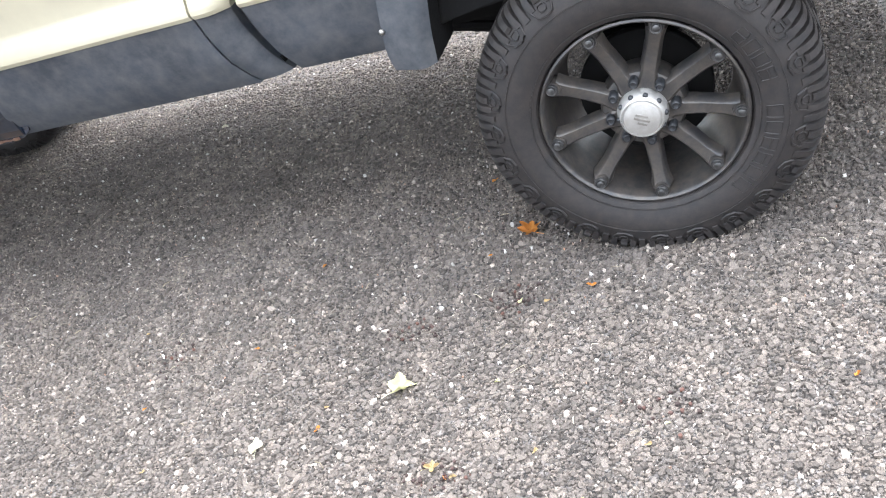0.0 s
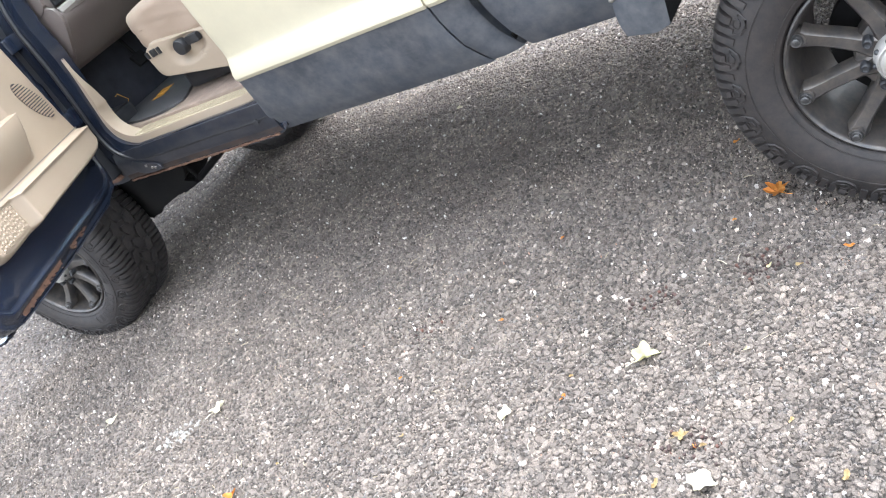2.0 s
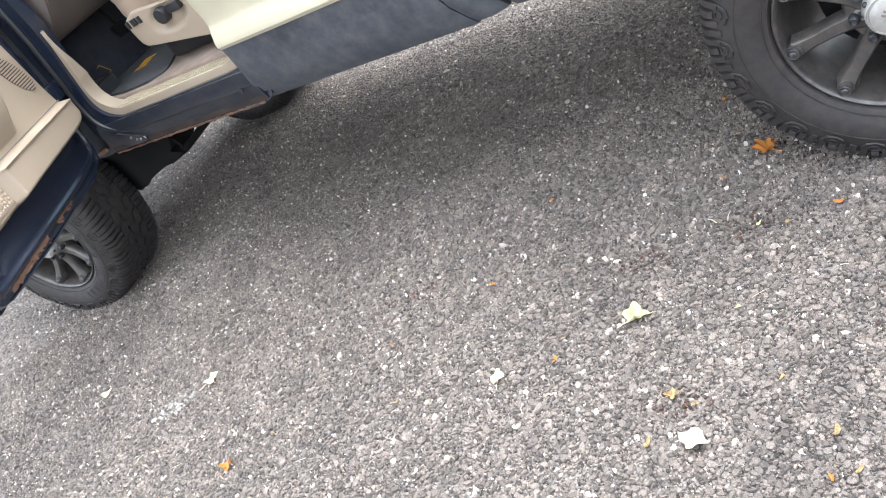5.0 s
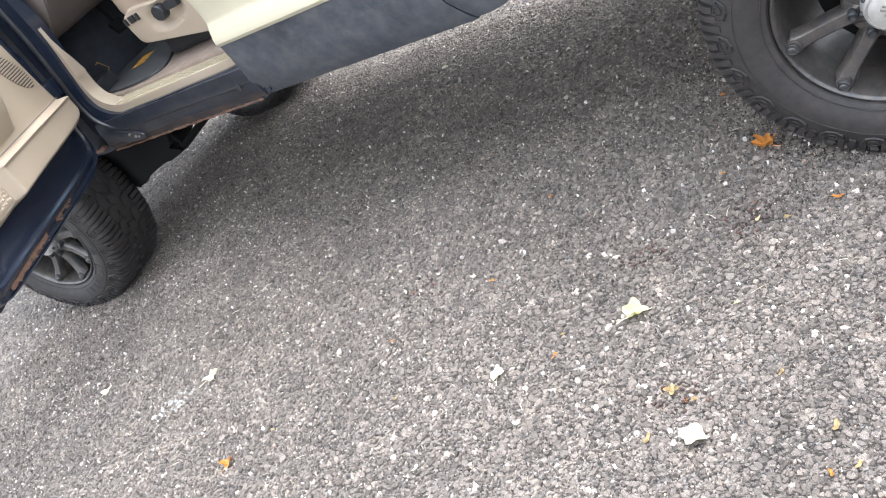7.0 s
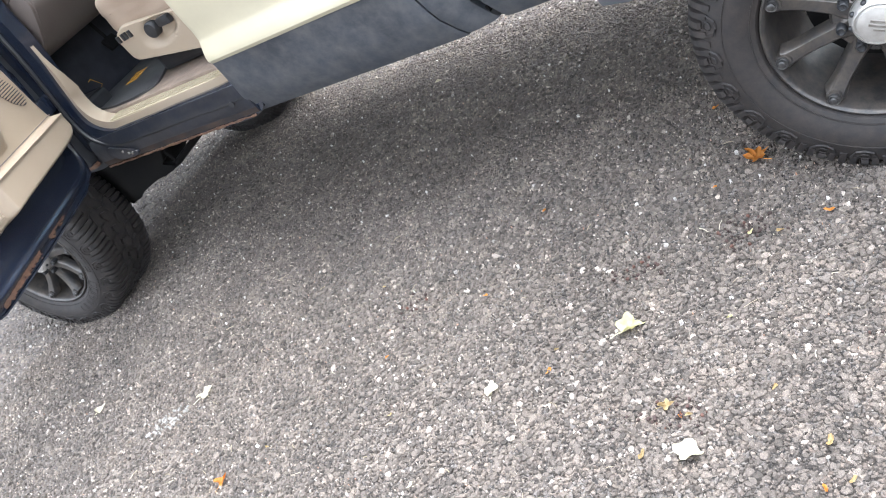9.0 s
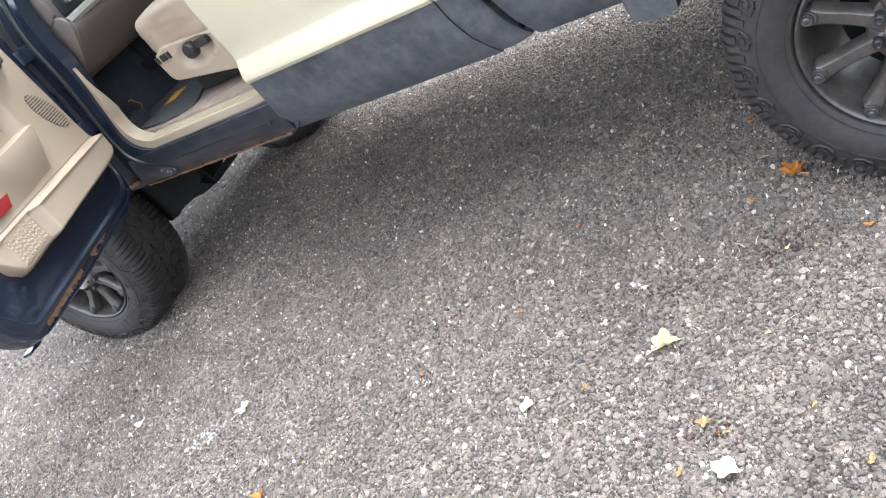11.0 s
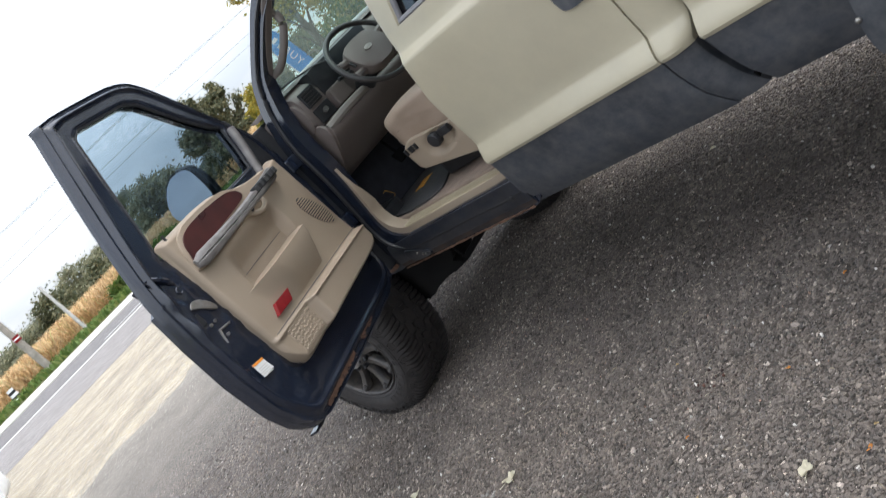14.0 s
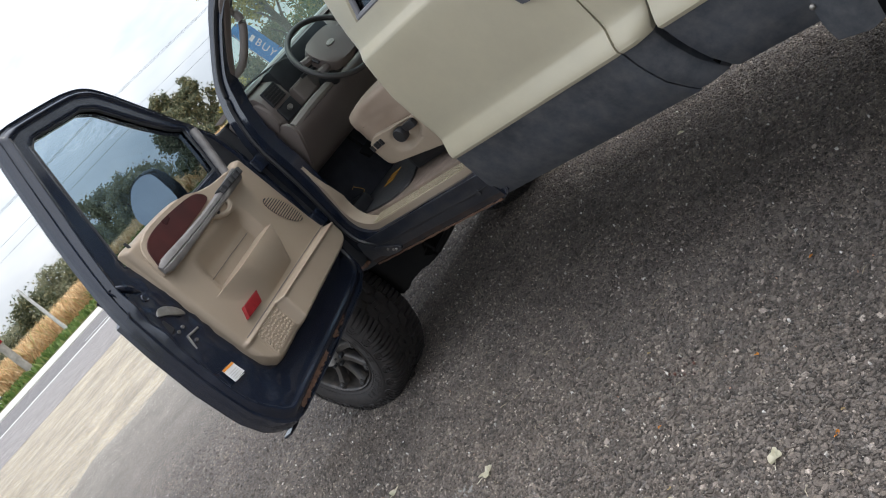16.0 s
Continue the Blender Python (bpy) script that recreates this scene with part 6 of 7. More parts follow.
add_tube(bm, [(u, 0.0505, 0.993 + 0.035 * u) for u in [0.05 + 0.91 * i / 30 for i in range(31)]], 0.0028, 6)
part("pocket_seam", bm, TAN_DARK, front_door)
pad = part("perforated_pad", box((0.715, 0.040, 0.882), (0.915, 0.0545, 1.008), 0.005), TAN, front_door)
bm = bmesh.new()
for i in range(11):
    for j in range(7):
        bmesh.ops.create_uvsphere(bm, u_segments=6, v_segments=4, radius=0.0058, matrix=pose(0.726 + i * 0.0178, 0.0540, 0.894 + j * 0.0170 + (0.004 if i % 2 else 0)))
part("embossing", bm, TAN, pad, "rows of moulded dimples", smooth=True)
# speaker grille
bm = bmesh.new()
gc = (0.168, 1.187)
oval = [(gc[0] + 0.054 * math.cos(w) + 0.042 * math.sin(w), gc[1] + 0.098 * math.sin(w)) for w in [2 * math.pi * i / 32 for i in range(32)]]
add_plate(bm, oval, 0.042, 0.0525)
grille_s = part("speaker_grille", bm, BLACK, front_door, "oval slotted speaker grille")
bm = bmesh.new()
for k in range(17):
    z = -0.088 + k * 0.011
    w = 0.054 * math.sqrt(max(0, 1 - (z / 0.098) ** 2))
    sh = 0.042 * z / 0.098
    add_box(bm, (gc[0] - w + sh, 0.0515, gc[1] + z - 0.0031), (gc[0] + w + sh, 0.0560, gc[1] + z + 0.0031), 0.0012)
part("slats", bm, TAN, grille_s, "tan slats")
bm = bmesh.new()
add_plate(bm, [(0.850, 1.106), (0.728, 1.100), (0.760, 1.056), (0.882, 1.063)], 0.040, 0.068, bevel=0.003)
part("reflector", bm, RED, front_door, "red door reflector")
# wing mirror on the door's outer side
bm = bmesh.new()
mo = smooth_line([(-0.085, 1.525), (-0.078, 1.67), (-0.11, 1.722), (-0.19, 1.736), (-0.265, 1.712), (-0.33, 1.645), (-0.335, 1.57), (-0.24, 1.525)], 4, True)
add_plate(bm, [(y, z) for y, z in mo], 0.358, 0.392, axis=0, bevel=0.012)
mirror = part("wing_mirror", bm, BLACK, front_door, "black wing mirror housing", smooth=True)
bm = bmesh.new()
add_plate(bm, [(-0.205 + (y + 0.205) * 0.9, 1.645 + (z - 1.645) * 0.9) for y, z in mo], 0.393, 0.397, axis=0)
part("mirror_glass", bm, SILVER, mirror, "silvered mirror glass", m=Matrix.Translation((0.395, 0, 1.64)) @ pose(0, 0, 0, 0, -9) @ Matrix.Translation((-0.383, 0, -1.64)))
bm = bmesh.new()
add_tube(bm, [(0.34, -0.16, 1.54), (0.30, -0.09, 1.50)], 0.022, 8)
part("arm", bm, BLACK, mirror)
bm = bmesh.new()
add_tube(bm, [(0.975, 0.04, 1.56), (0.975, 0.04, 1.59)], 0.006, 8)
part("lock_knob", bm, BLACK, front_door)

# ---- cab interior ----
bm = bmesh.new()
PROF = [(-3.24, 1.60), (-3.10, 1.640), (-2.98, 1.635), (-2.91, 1.605), (-2.885, 1.56), (-2.895, 1.44), (-2.91, 1.41), (-2.97, 1.40), (-3.24, 1.38)]
add_plate(bm, PROF, 0.262, 1.55, bevel=0.008)
dash = part("dashboard", bm, TAN_DARK, truck, "taupe moulded dashboard", m=pose(-0.07, 0, 0), smooth=True)
bm = bmesh.new()
add_plate(bm, [(-3.30, 1.655), (-3.08, 1.665), (-2.97, 1.655), (-2.95, 1.64), (-3.25, 1.635)], 0.255, 1.56, bevel=0.004)
part("dash_pad", bm, TAN_DARK, dash, "dusty dash top pad")
# the glare line on the dash pad, as a strip of pale colour
bm = bmesh.new()
add_tube(bm, smooth_line([(-2.99, 0.262, 1.642), (-2.985, 0.60, 1.654), (-2.985, 1.0, 1.656), (-2.99, 1.54, 1.645)], 5), 0.014, 8)
part("pad_glare_strip", bm, PAD_GLARE, dash, "pale strip along the dash pad's edge, painting the windscreen glare", smooth=True)
bm = bmesh.new()
add_plate(bm, smooth_line([(-2.93, 1.385), (-2.86, 1.40), (-2.84, 1.375), (-2.87, 1.32), (-2.97, 1.21), (-3.05, 1.165), (-3.14, 1.17), (-3.14, 1.38)], 3, True), 0.262, 0.98, bevel=0.006)
part("knee_panel", bm, TAN_DARK, dash, "taupe knee panel", smooth=True)
bm = bmesh.new()
add_tube(bm, smooth_line([(-2.86, 0.27, 1.395), (-2.84, 0.42, 1.405), (-2.86, 0.62, 1.40)], 4), 0.022, 8)
part("knee_roll", bm, ROLL, dash, "pale taupe padded roll", smooth=True)
bm = bmesh.new()
add_plate(bm, smooth_line([(-3.10, 1.58), (-2.96, 1.59), (-2.90, 1.56), (-2.89, 1.45), (-3.0, 1.41), (-3.12, 1.42)], 3, True), 0.245, 0.264, bevel=0.004)
end_cap = part("dash_end", bm, TAN_DARK, dash, "taupe dashboard end panel", smooth=True)
bm = bmesh.new()
add_plate(bm, smooth_line([(-3.14, 1.18), (-3.05, 1.170), (-2.96, 1.215), (-2.875, 1.32), (-2.85, 1.385), (-2.90, 1.44), (-3.14, 1.44)], 3, True), 0.249, 0.266, bevel=0.004)
part("side_panel", bm, TAN_DARK, dash, "taupe panel closing the dashboard's side", smooth=True)
bm = bmesh.new()
for k in range(2):
    add_box(bm, (-3.022 + k * 0.020, 0.240, 1.494), (-3.013 + k * 0.020, 0.248, 1.562), 0.001)
part("slot", bm, BLACK, end_cap)
bezel = part("vent", box((-2.888, 0.285, 1.515), (-2.872, 0.385, 1.600), 0.006), BLACK, dash, "dark square air vent")
for k in range(5):
    part("vane", box((-2.875, 0.292, 1.522 + k * 0.0155), (-2.864, 0.378, 1.5265 + k * 0.0155), 0.001), WHEELGRIP, bezel)
part("light_switch", box((-2.896, 0.29, 1.425), (-2.880, 0.40, 1.500), 0.006), BLACK, dash, "black light switch panel")
bm = bmesh.new()
add_cyl(bm, (-2.885, 0.345, 1.465), (-2.862, 0.345, 1.468), 0.014, 0.012, 14)
part("switch_knob", bm, STEEL, dash)
bm = bmesh.new()
add_box(bm, (-3.04, 0.40, 1.50), (-2.87, 0.86, 1.650), 0.035)
part("instrument_hood", bm, BLACK, dash, "dark instrument hood", smooth=True)
bm = bmesh.new()
add_box(bm, (-2.92, 0.41, 1.43), (-2.845, 0.52, 1.52), 0.012)
part("column_shroud", bm, TAN_DARK, dash)
# phone cable along the dash
bm = bmesh.new()
add_tube(bm, smooth_line([(-3.16, 0.30, 1.665), (-3.07, 0.34, 1.67), (-2.99, 0.42, 1.655), (-2.92, 0.50, 1.63), (-2.90, 0.52, 1.60)], 6), 0.005, 6)
tagged(part("charging_cable", bm, BLACK), "thin black cable lying along the dashboard", "cable")
tagged(part("phone_holder", box((-3.15, 0.30, 1.665), (-3.12, 0.38, 1.725), 0.006, None), BLACK), "small dark device stuck on the dash top", "device")

# steering wheel
SC, SN = Vector((-2.765, 0.62, 1.520)), Vector((0.86, 0, 0.51)).normalized()
SM = Matrix.Translation(SC) @ SN.to_track_quat("Z", "Y").to_matrix().to_4x4()
bm = bmesh.new()
add_tube(bm, [(0.192 * math.cos(w), 0.192 * math.sin(w), 0) for w in [2 * math.pi * i / 48 for i in range(48)]], 0.0140, 10, True)
steer = part("steering_wheel", bm, WHEELGRIP, truck, "dark taupe steering wheel", m=SM, smooth=True)

bm = bmesh.new()
add_plate(bm, smooth_line([(-0.115, 0.055), (-0.06, 0.082), (0.06, 0.082), (0.115, 0.055), (0.118, -0.035), (0.07, -0.098), (-0.07, -0.098), (-0.118, -0.035)], 4, True), -0.035, 0.022, axis=2, bevel=0.012)
part("airbag_cover", bm, TAN_DARK, steer, smooth=True)
for sx in (-1, 1):
    for sy in (0.035, -0.05):
        bm = bmesh.new()
        add_tube(bm, [(sx * 0.085, sy, -0.012), (sx * 0.14, sy * 1.05, -0.010), (sx * 0.182, sy * 1.1, 0)], 0.020, 8)
        part("spoke", bm, TAN_DARK, steer, smooth=True)
    part("button", box((sx * 0.115 - 0.02, -0.02, 0.0), (sx * 0.115 + 0.02, 0.015, 0.012), 0.004), BLACK, steer, "black cruise button")
bm = bmesh.new()
add_lathe(bm, [(0.001, -0.002), (0.026, -0.002), (0.026, 0.003), (0.001, 0.003)], 24)
part("emblem", bm, STEEL, steer, "small oval metal emblem", m=Matrix.Translation((0, 0, 0.024)) @ pose(0, 0, 0, 90) @ Matrix.Diagonal((1, 1, 0.5, 1)))
bm = bmesh.new()
add_cyl(bm, SC - SN * 0.03, SC - SN * 0.36, 0.045, 0.06, 16)
part("steering_column", bm, BLACK, truck, smooth=True)
bm = bmesh.new()
add_tube(bm, [SC - SN * 0.07 + Vector((0, 0.03, 0)), SC - SN * 0.06 + Vector((0, -0.2, 0.03))], 0.009, 8)
part("stalk", bm, BLACK, truck)
# pedals and firewall
part("firewall", box((-3.36, 0.2, 0.72), (-3.33, 1.6, 1.62)), FOOTWELL_HAZED, truck, "dark carpeted firewall, lifted bluish as by haze")
for y, w in ((0.80, 0.05), (0.63, 0.075)):
    bm = bmesh.new()
    add_box(bm, (-0.010, -w / 2, -0.032), (0.010, w / 2, 0.032), 0.006, pose(-3.16, y, 1.03, 0, -28))
    add_tube(bm, [(-3.17, y, 1.05), (-3.24, y, 1.28)], 0.009, 6)
    part("pedal", bm, UNDER, truck, "worn black rubber pedal")
bm = bmesh.new()
add_box(bm, (-3.26, 0.27, 0.85), (-3.10, 0.40, 0.93), 0.02)
part("footrest", bm, BLACK, truck)
# windscreen, A-pillars, far pillar, grab handle
bm = bmesh.new()
vs = [bm.verts.new(q) for q in ((-3.36, 0.26, 1.60), (-3.46, 0.9, 1.62), (-3.36, 1.58, 1.60), (-2.54, 1.50, 2.035), (-2.58, 0.9, 2.05), (-2.54, 0.30, 2.035))]
bm.faces.new((vs[0], vs[1], vs[4], vs[5]))
bm.faces.new((vs[1], vs[2], vs[3], vs[4]))
bmesh.ops.solidify(bm, geom=bm.faces[:], thickness=0.005)
part("windscreen", bm, GLASS_WIND, truck, "windscreen glass with a pale haze veil mixed in")
bm = bmesh.new()
add_tube(bm, smooth_line([(-3.36, 1.60, 1.58), (-2.95, 1.56, 1.83), (-2.54, 1.51, 2.03)], 4), 0.04, 8)
part("far_pillar", bm, TAN, truck)
bm = bmesh.new()
add_tube(bm, smooth_line([(-2.70, 0.30, 1.935), (-2.70, 0.335, 1.905), (-2.712, 0.335, 1.855), (-2.765, 0.324, 1.811), (-2.843, 0.312, 1.765), (-2.922, 0.305, 1.737), (-2.99, 0.29, 1.735)], 5), 0.0185, 10)
part("grab_handle", bm, ROLL, truck, "taupe grab handle on the pillar", smooth=True)
bm = bmesh.new()
add_tube(bm, smooth_line([(-2.56, 0.30, 2.0), (-2.75, 0.30, 1.905), (-2.92, 0.285, 1.80), (-3.06, 0.265, 1.68)], 5), 0.026, 8)
part("pillar_trim", bm, TAN_DARK, truck, "taupe trim on the windscreen pillar", smooth=True)
bm = bmesh.new()
add_box(bm, (-2.60, 0.62, 1.855), (-2.565, 0.86, 1.92), 0.015)
part("rear_view_mirror", bm, BLACK, truck)

# driver's seat
bm = bmesh.new()
add_box(bm, (-2.80, 0.355, 1.075), (-2.10, 0.92, 1.285))
bmesh.ops.subdivide_edges(bm, edges=bm.edges[:], cuts=17, use_grid_fill=True)
for _ in range(20):
    bmesh.ops.smooth_vert(bm, verts=bm.verts[:], factor=0.5, use_axis_x=True, use_axis_y=True, use_axis_z=True)
for v in bm.verts:
    x, y, z = v.co
    if z > 1.19:
        v.co.z += -0.016 * math.exp(-((y - 0.64) / 0.16) ** 2) - 0.02 * max(0, min(1, (-2.62 - x) / 0.15))
    v.co.y += 0.010 * noise.noise((x * 9, z * 16, 2)) - 0.0012 * math.sin(z * 150 + x * 31 + 3 * noise.noise((x * 11, y * 5, 1))) * (y < 0.42)
seat = part("front_seat", bm, LEATHER, truck, "creased tan leather seat cushion", smooth=True)
bm = bmesh.new()
add_box(bm, (-0.07, 0.375, 0.0), (0.07, 0.90, 0.72), 0.05, pose(-2.16, 0, 1.22, 0, 16))
part("backrest", bm, LEATHER, seat, smooth=True)
bm = bmesh.new()
add_box(bm, (-0.05, 0.52, 0.73), (0.05, 0.76, 0.92), 0.04, pose(-2.14, 0, 1.22, 0, 16))
part("headrest", bm, LEATHER, seat, smooth=True)
bm = bmesh.new()
SHIELD = around((-2.45, 1.01), [(-2.742, 1.085), (-2.735, 1.098), (-2.68, 1.122), (-2.66, 1.125), (-2.35, 1.093), (-2.08, 1.066), (-2.08, 0.88), (-2.348, 0.915), (-2.70, 0.972), (-2.722, 0.980), (-2.732, 1.0)], 96)
rings = []
for q in [0.02, 0.12, 0.22, 0.32, 0.42, 0.5, 0.58, 0.66, 0.74, 0.82, 0.9, 0.955, 0.98, 1.0, 1.0]:
    ring = []
    for x, z in SHIELD:
        x, z = -2.45 + (x + 2.45) * q, 1.01 + (z - 1.01) * q
        dx, dz = (x + 2.480) * 0.98 + (z - 1.048) * 0.19, -(x + 2.480) * 0.19 + (z - 1.048) * 0.98
        e = math.hypot(dx / 0.118, dz / 0.060)
        ring.append(bm.verts.new((x, 0.333 + 0.022 * min(1, max(0, (1.05 - e) / 0.35)) + (0.010 if q == 1.0 else (0.003 if q > 0.97 else 0)), z)))
    rings.append(ring)
for v in rings[-1]:
    v.co.y = 0.40
for a, b in zip(rings, rings[1:]):
    for i in range(96):
        bm.faces.new((a[i], a[(i + 1) % 96], b[(i + 1) % 96], b[i]))
bm.faces.new(rings[0])
shield = part("seat_shield", bm, TAN, seat, "tan plastic seat side shield with a scooped recess", smooth=True, sharp=50)
part("front_face", box((-2.735, 0.38, 0.97), (-2.69, 0.89, 1.11), 0.012), TAN, seat)
part("seat_base", box((-2.72, 0.42, 0.86), (-2.12, 0.86, 0.98), 0.02), BLACK, seat)
bm = bmesh.new()
add_lathe(bm, [(0.034, 0.012), (0.034, -0.018), (0.030, -0.024), (0.001, -0.026)], 20)
part("knob", bm, BLACK, seat, "round black seat knob", m=pose(-2.515, 0.345, 1.061), smooth=True)
bm = bmesh.new()
add_box(bm, (-2.462, 0.322, 1.054), (-2.385, 0.350, 1.092), 0.01)
part("knob", bm, BLACK, seat, "black lumbar lever", smooth=True)
for x, z in ((-2.716, 1.083), (-2.682, 1.085), (-2.664, 1.086), (-2.636, 1.086)):
    part("seat_button", box((x - 0.010, 0.324, z - 0.015), (x + 0.006, 0.336, z + 0.015), 0.003), BLACK, seat, "small black seat button")

# floor mat, top-level because it lies loose on the carpet
bm = bmesh.new()
MATO = smooth_line([(-3.22, 0.36), (-3.08, 0.295), (-2.93, 0.262), (-2.78, 0.268), (-2.70, 0.33), (-2.76, 0.45), (-2.84, 0.60), (-2.90, 0.80), (-3.12, 0.84), (-3.22, 0.78)], 4, True)
add_plate(bm, MATO, 0.8565, 0.866, axis=2, bevel=0.003)
mat_ob = part("floor_mat", bm, MAT, None)
tagged(mat_ob, "black rubber floor mat with a yellow print on the carpet", "floor mat")
bm = bmesh.new()
for k in range(3):
    add_box(bm, (-0.060 + k * 0.044, -0.036, 0.0), (-0.031 + k * 0.044, 0.036, 0.003), 0.001, pose(-3.06, 0.54, 0.865, 0, 0, 104))
part("printed_mark", bm, YELLOW, mat_ob, "yellow maker's mark as plain blocks")
bm = bmesh.new()
add_tube(bm, [(-3.215, 0.425, 0.962), (-3.215, 0.440, 0.966), (-3.215, 0.475, 0.916), (-3.215, 0.42, 0.880)], 0.002, 6)
tagged(part("cord", bm, YELLOW), "thin yellow cord hanging in the dark footwell", "cord")

# ---- fallen leaves and loose stones on the lot ----
def leaf_mat(name, a, b):
    return surface(name, a, b, 0.65, 0, 60, 300, 0.3, 0.08)


PALE = leaf_mat("pale_dry_leaf", (0.54, 0.51, 0.38), (0.66, 0.63, 0.51))
LIME = leaf_mat("yellow_green_leaf", (0.52, 0.50, 0.28), (0.64, 0.62, 0.40))
AMBER = leaf_mat("orange_leaf", (0.50, 0.19, 0.025), (0.60, 0.28, 0.06))
PUTTY = surface("dried_filler", (0.20, 0.197, 0.185), (0.30, 0.294, 0.275), 0.9, 0, 60, 300, 0.4, 0.05)
GOLD = leaf_mat("golden_leaf", (0.36, 0.26, 0.12), (0.46, 0.36, 0.19))


def fallen_leaf(x, y, size, turn, material, label, lobes=5, sharp=0.45, curl=0.25, seed=0, stem=0.3):
    """A dry leaf: lobes about a midrib, folded and curled, with a short stalk."""
    rg = random.Random(seed + int(x * 100) + int(y * 77))
    bm = bmesh.new()
    n = lobes * 6
    tilt = rg.uniform(0, 6.28)
    rings = [[], []]
    for i in range(n):
        w = 2 * math.pi * i / n + rg.uniform(-0.05, 0.05)
        lobe = math.cos(lobes * w * 0.5) ** 2
        r = size * 0.5 * (1 - sharp * (1 - lobe)) * rg.uniform(0.88, 1.12)
        for ring, q in ((0, 0.5), (1, 1.0)):
            u, v = r * q * math.cos(w), r * q * math.sin(w) * 0.8
            h = curl * size * (0.35 * q * q * (1 + math.cos(2 * (w - tilt))) + 0.9 * abs(v) / size) + rg.uniform(0, 0.02) * size
            rings[ring].append(bm.verts.new((u, v, h)))
    c = bm.verts.new((0, 0, size * 0.02))
    for i in range(n):
        j = (i + 1) % n
        bm.faces.new((rings[0][i], rings[0][j], c))
        bm.faces.new((rings[0][j], rings[0][i], rings[1][i], rings[1][j]))
    bmesh.ops.solidify(bm, geom=bm.faces[:], thickness=0.0012)
    if stem:
        add_tube(bm, [(0, 0, size * 0.03), (-size * 0.45, -size * 0.05, size * 0.05), (-size * (0.45 + stem), -size * 0.12, size * 0.03)], size * 0.013, 4)
    ob = part("fallen_leaf", bm, material, m=pose(x, y, 0.007, rg.uniform(-6, 6), rg.uniform(-6, 6), turn))
    return tagged(ob, label, "leaf", "fallen leaves")


fallen_leaf(-0.434, 0.120, 0.086, 140, AMBER, "curled orange oak leaf on the asphalt", 6, 0.50, 0.45, 0, 0.15)
fallen_leaf(-0.69, -0.525, 0.080, 30, LIME, "pale yellow-green maple leaf on the asphalt", 5, 0.40, 0.4, 2)
fallen_leaf(-0.448, -0.929, 0.076, -10, PALE, "large pale dry maple leaf on the asphalt", 4, 0.34, 0.3, 0, 0.1)
fallen_leaf(-1.066, -0.716, 0.06, 100, PALE, "small pale dry leaf on the asphalt", 4, 0.3, 0.3)
fallen_leaf(-2.405, -0.655, 0.085, 35, PALE, "pale torn leaf on the asphalt", 4, 0.55, 0.3)
fallen_leaf(-3.08, -0.70, 0.06, 75, PALE, "small white dry leaf on the asphalt", 3, 0.3, 0.2)
fallen_leaf(-0.528, -0.792, 0.042, 10, GOLD, "broken orange leaf scrap on the asphalt", 4, 0.5, 0.4)
fallen_leaf(-2.0, -1.03, 0.055, 70, AMBER, "broken orange leaf scrap on the asphalt", 3, 0.5, 0.4)
for x, y, s, w, mt in ((-0.47, -0.82, 0.03, 20, GOLD), (-0.56, -0.93, 0.045, 80, GOLD), (-0.15, -0.90, 0.05, 85, GOLD), (-0.10, -0.99, 0.035, 60, GOLD), (-0.15, -1.01, 0.03, 120, AMBER), (-0.41, -0.21, 0.035, 60, LIME), (-0.33, -0.22, 0.035, 15, GOLD), (-0.21, -0.17, 0.045, 0, AMBER), (-0.42, -0.52, 0.03, 30, LIME), (-1.41, -0.79, 0.03, 40, GOLD), (-1.25, -0.32, 0.03, 10, AMBER), (-1.21, -1.03, 0.04, 80, PALE), (-1.88, -0.90, 0.03, 0, GOLD), (-0.02, -0.74, 0.03, 20, GOLD), (0.42, -0.56, 0.03, 50, AMBER), (-1.16, 0.07, 0.03, 70, AMBER), (0.02, -0.68, 0.025, 10, LIME), (-0.49, -0.82, 0.03, 120, AMBER), (-0.28, -0.75, 0.03, 70, GOLD), (-0.90, -0.66, 0.035, 70, AMBER), (-0.90, -0.58, 0.025, 10, GOLD), (-2.21, 1.32, 0.06, 10, PALE), (-0.55, 0.02, 0.025, 10, AMBER), (-0.62, 0.45, 0.04, 40, AMBER), (-1.55, -0.55, 0.025, 45, AMBER), (-1.75, -0.2, 0.025, 5, GOLD)):
    fallen_leaf(x, y, s * 0.66, w, mt, "small dry leaf scrap on the asphalt", 2, 0.6, 0.35, 3, 0)

STRAW = island_material("dry_straw", [(0, (0.225, 0.188, 0.128)), (0.6, (0.345, 0.300, 0.217)), (1, (0.435, 0.398, 0.315))], 0.8, 0, 60)
CRUMB = island_material("dark_crumbs", [(0, (0.030, 0.020, 0.018)), (0.7, (0.055, 0.034, 0.030)), (1, (0.11, 0.05, 0.035))], 0.9, 0, 60)
bm = bmesh.new()
rgs = random.Random(21)
for k in range(60):
    x, y, w, ln = rgs.uniform(-2.6, 0.4), rgs.uniform(-1.15, 0.3), rgs.uniform(0, 6.28), rgs.uniform(0.006, 0.020)
    bow = rgs.uniform(-0.3, 0.3)
    add_tube(bm, [(x - ln * math.cos(w), y - ln * math.sin(w), 0.008), (x + bow * ln * math.sin(w), y - bow * ln * math.cos(w), 0.011), (x + ln * math.cos(w), y + ln * math.sin(w), 0.008)], rgs.uniform(0.0007, 0.0016), 4)
tagged(part("dry_stalks", bm, STRAW), "thin pale dry stalks strewn over the asphalt", "stalks", kind="stuff")
bm = bmesh.new()
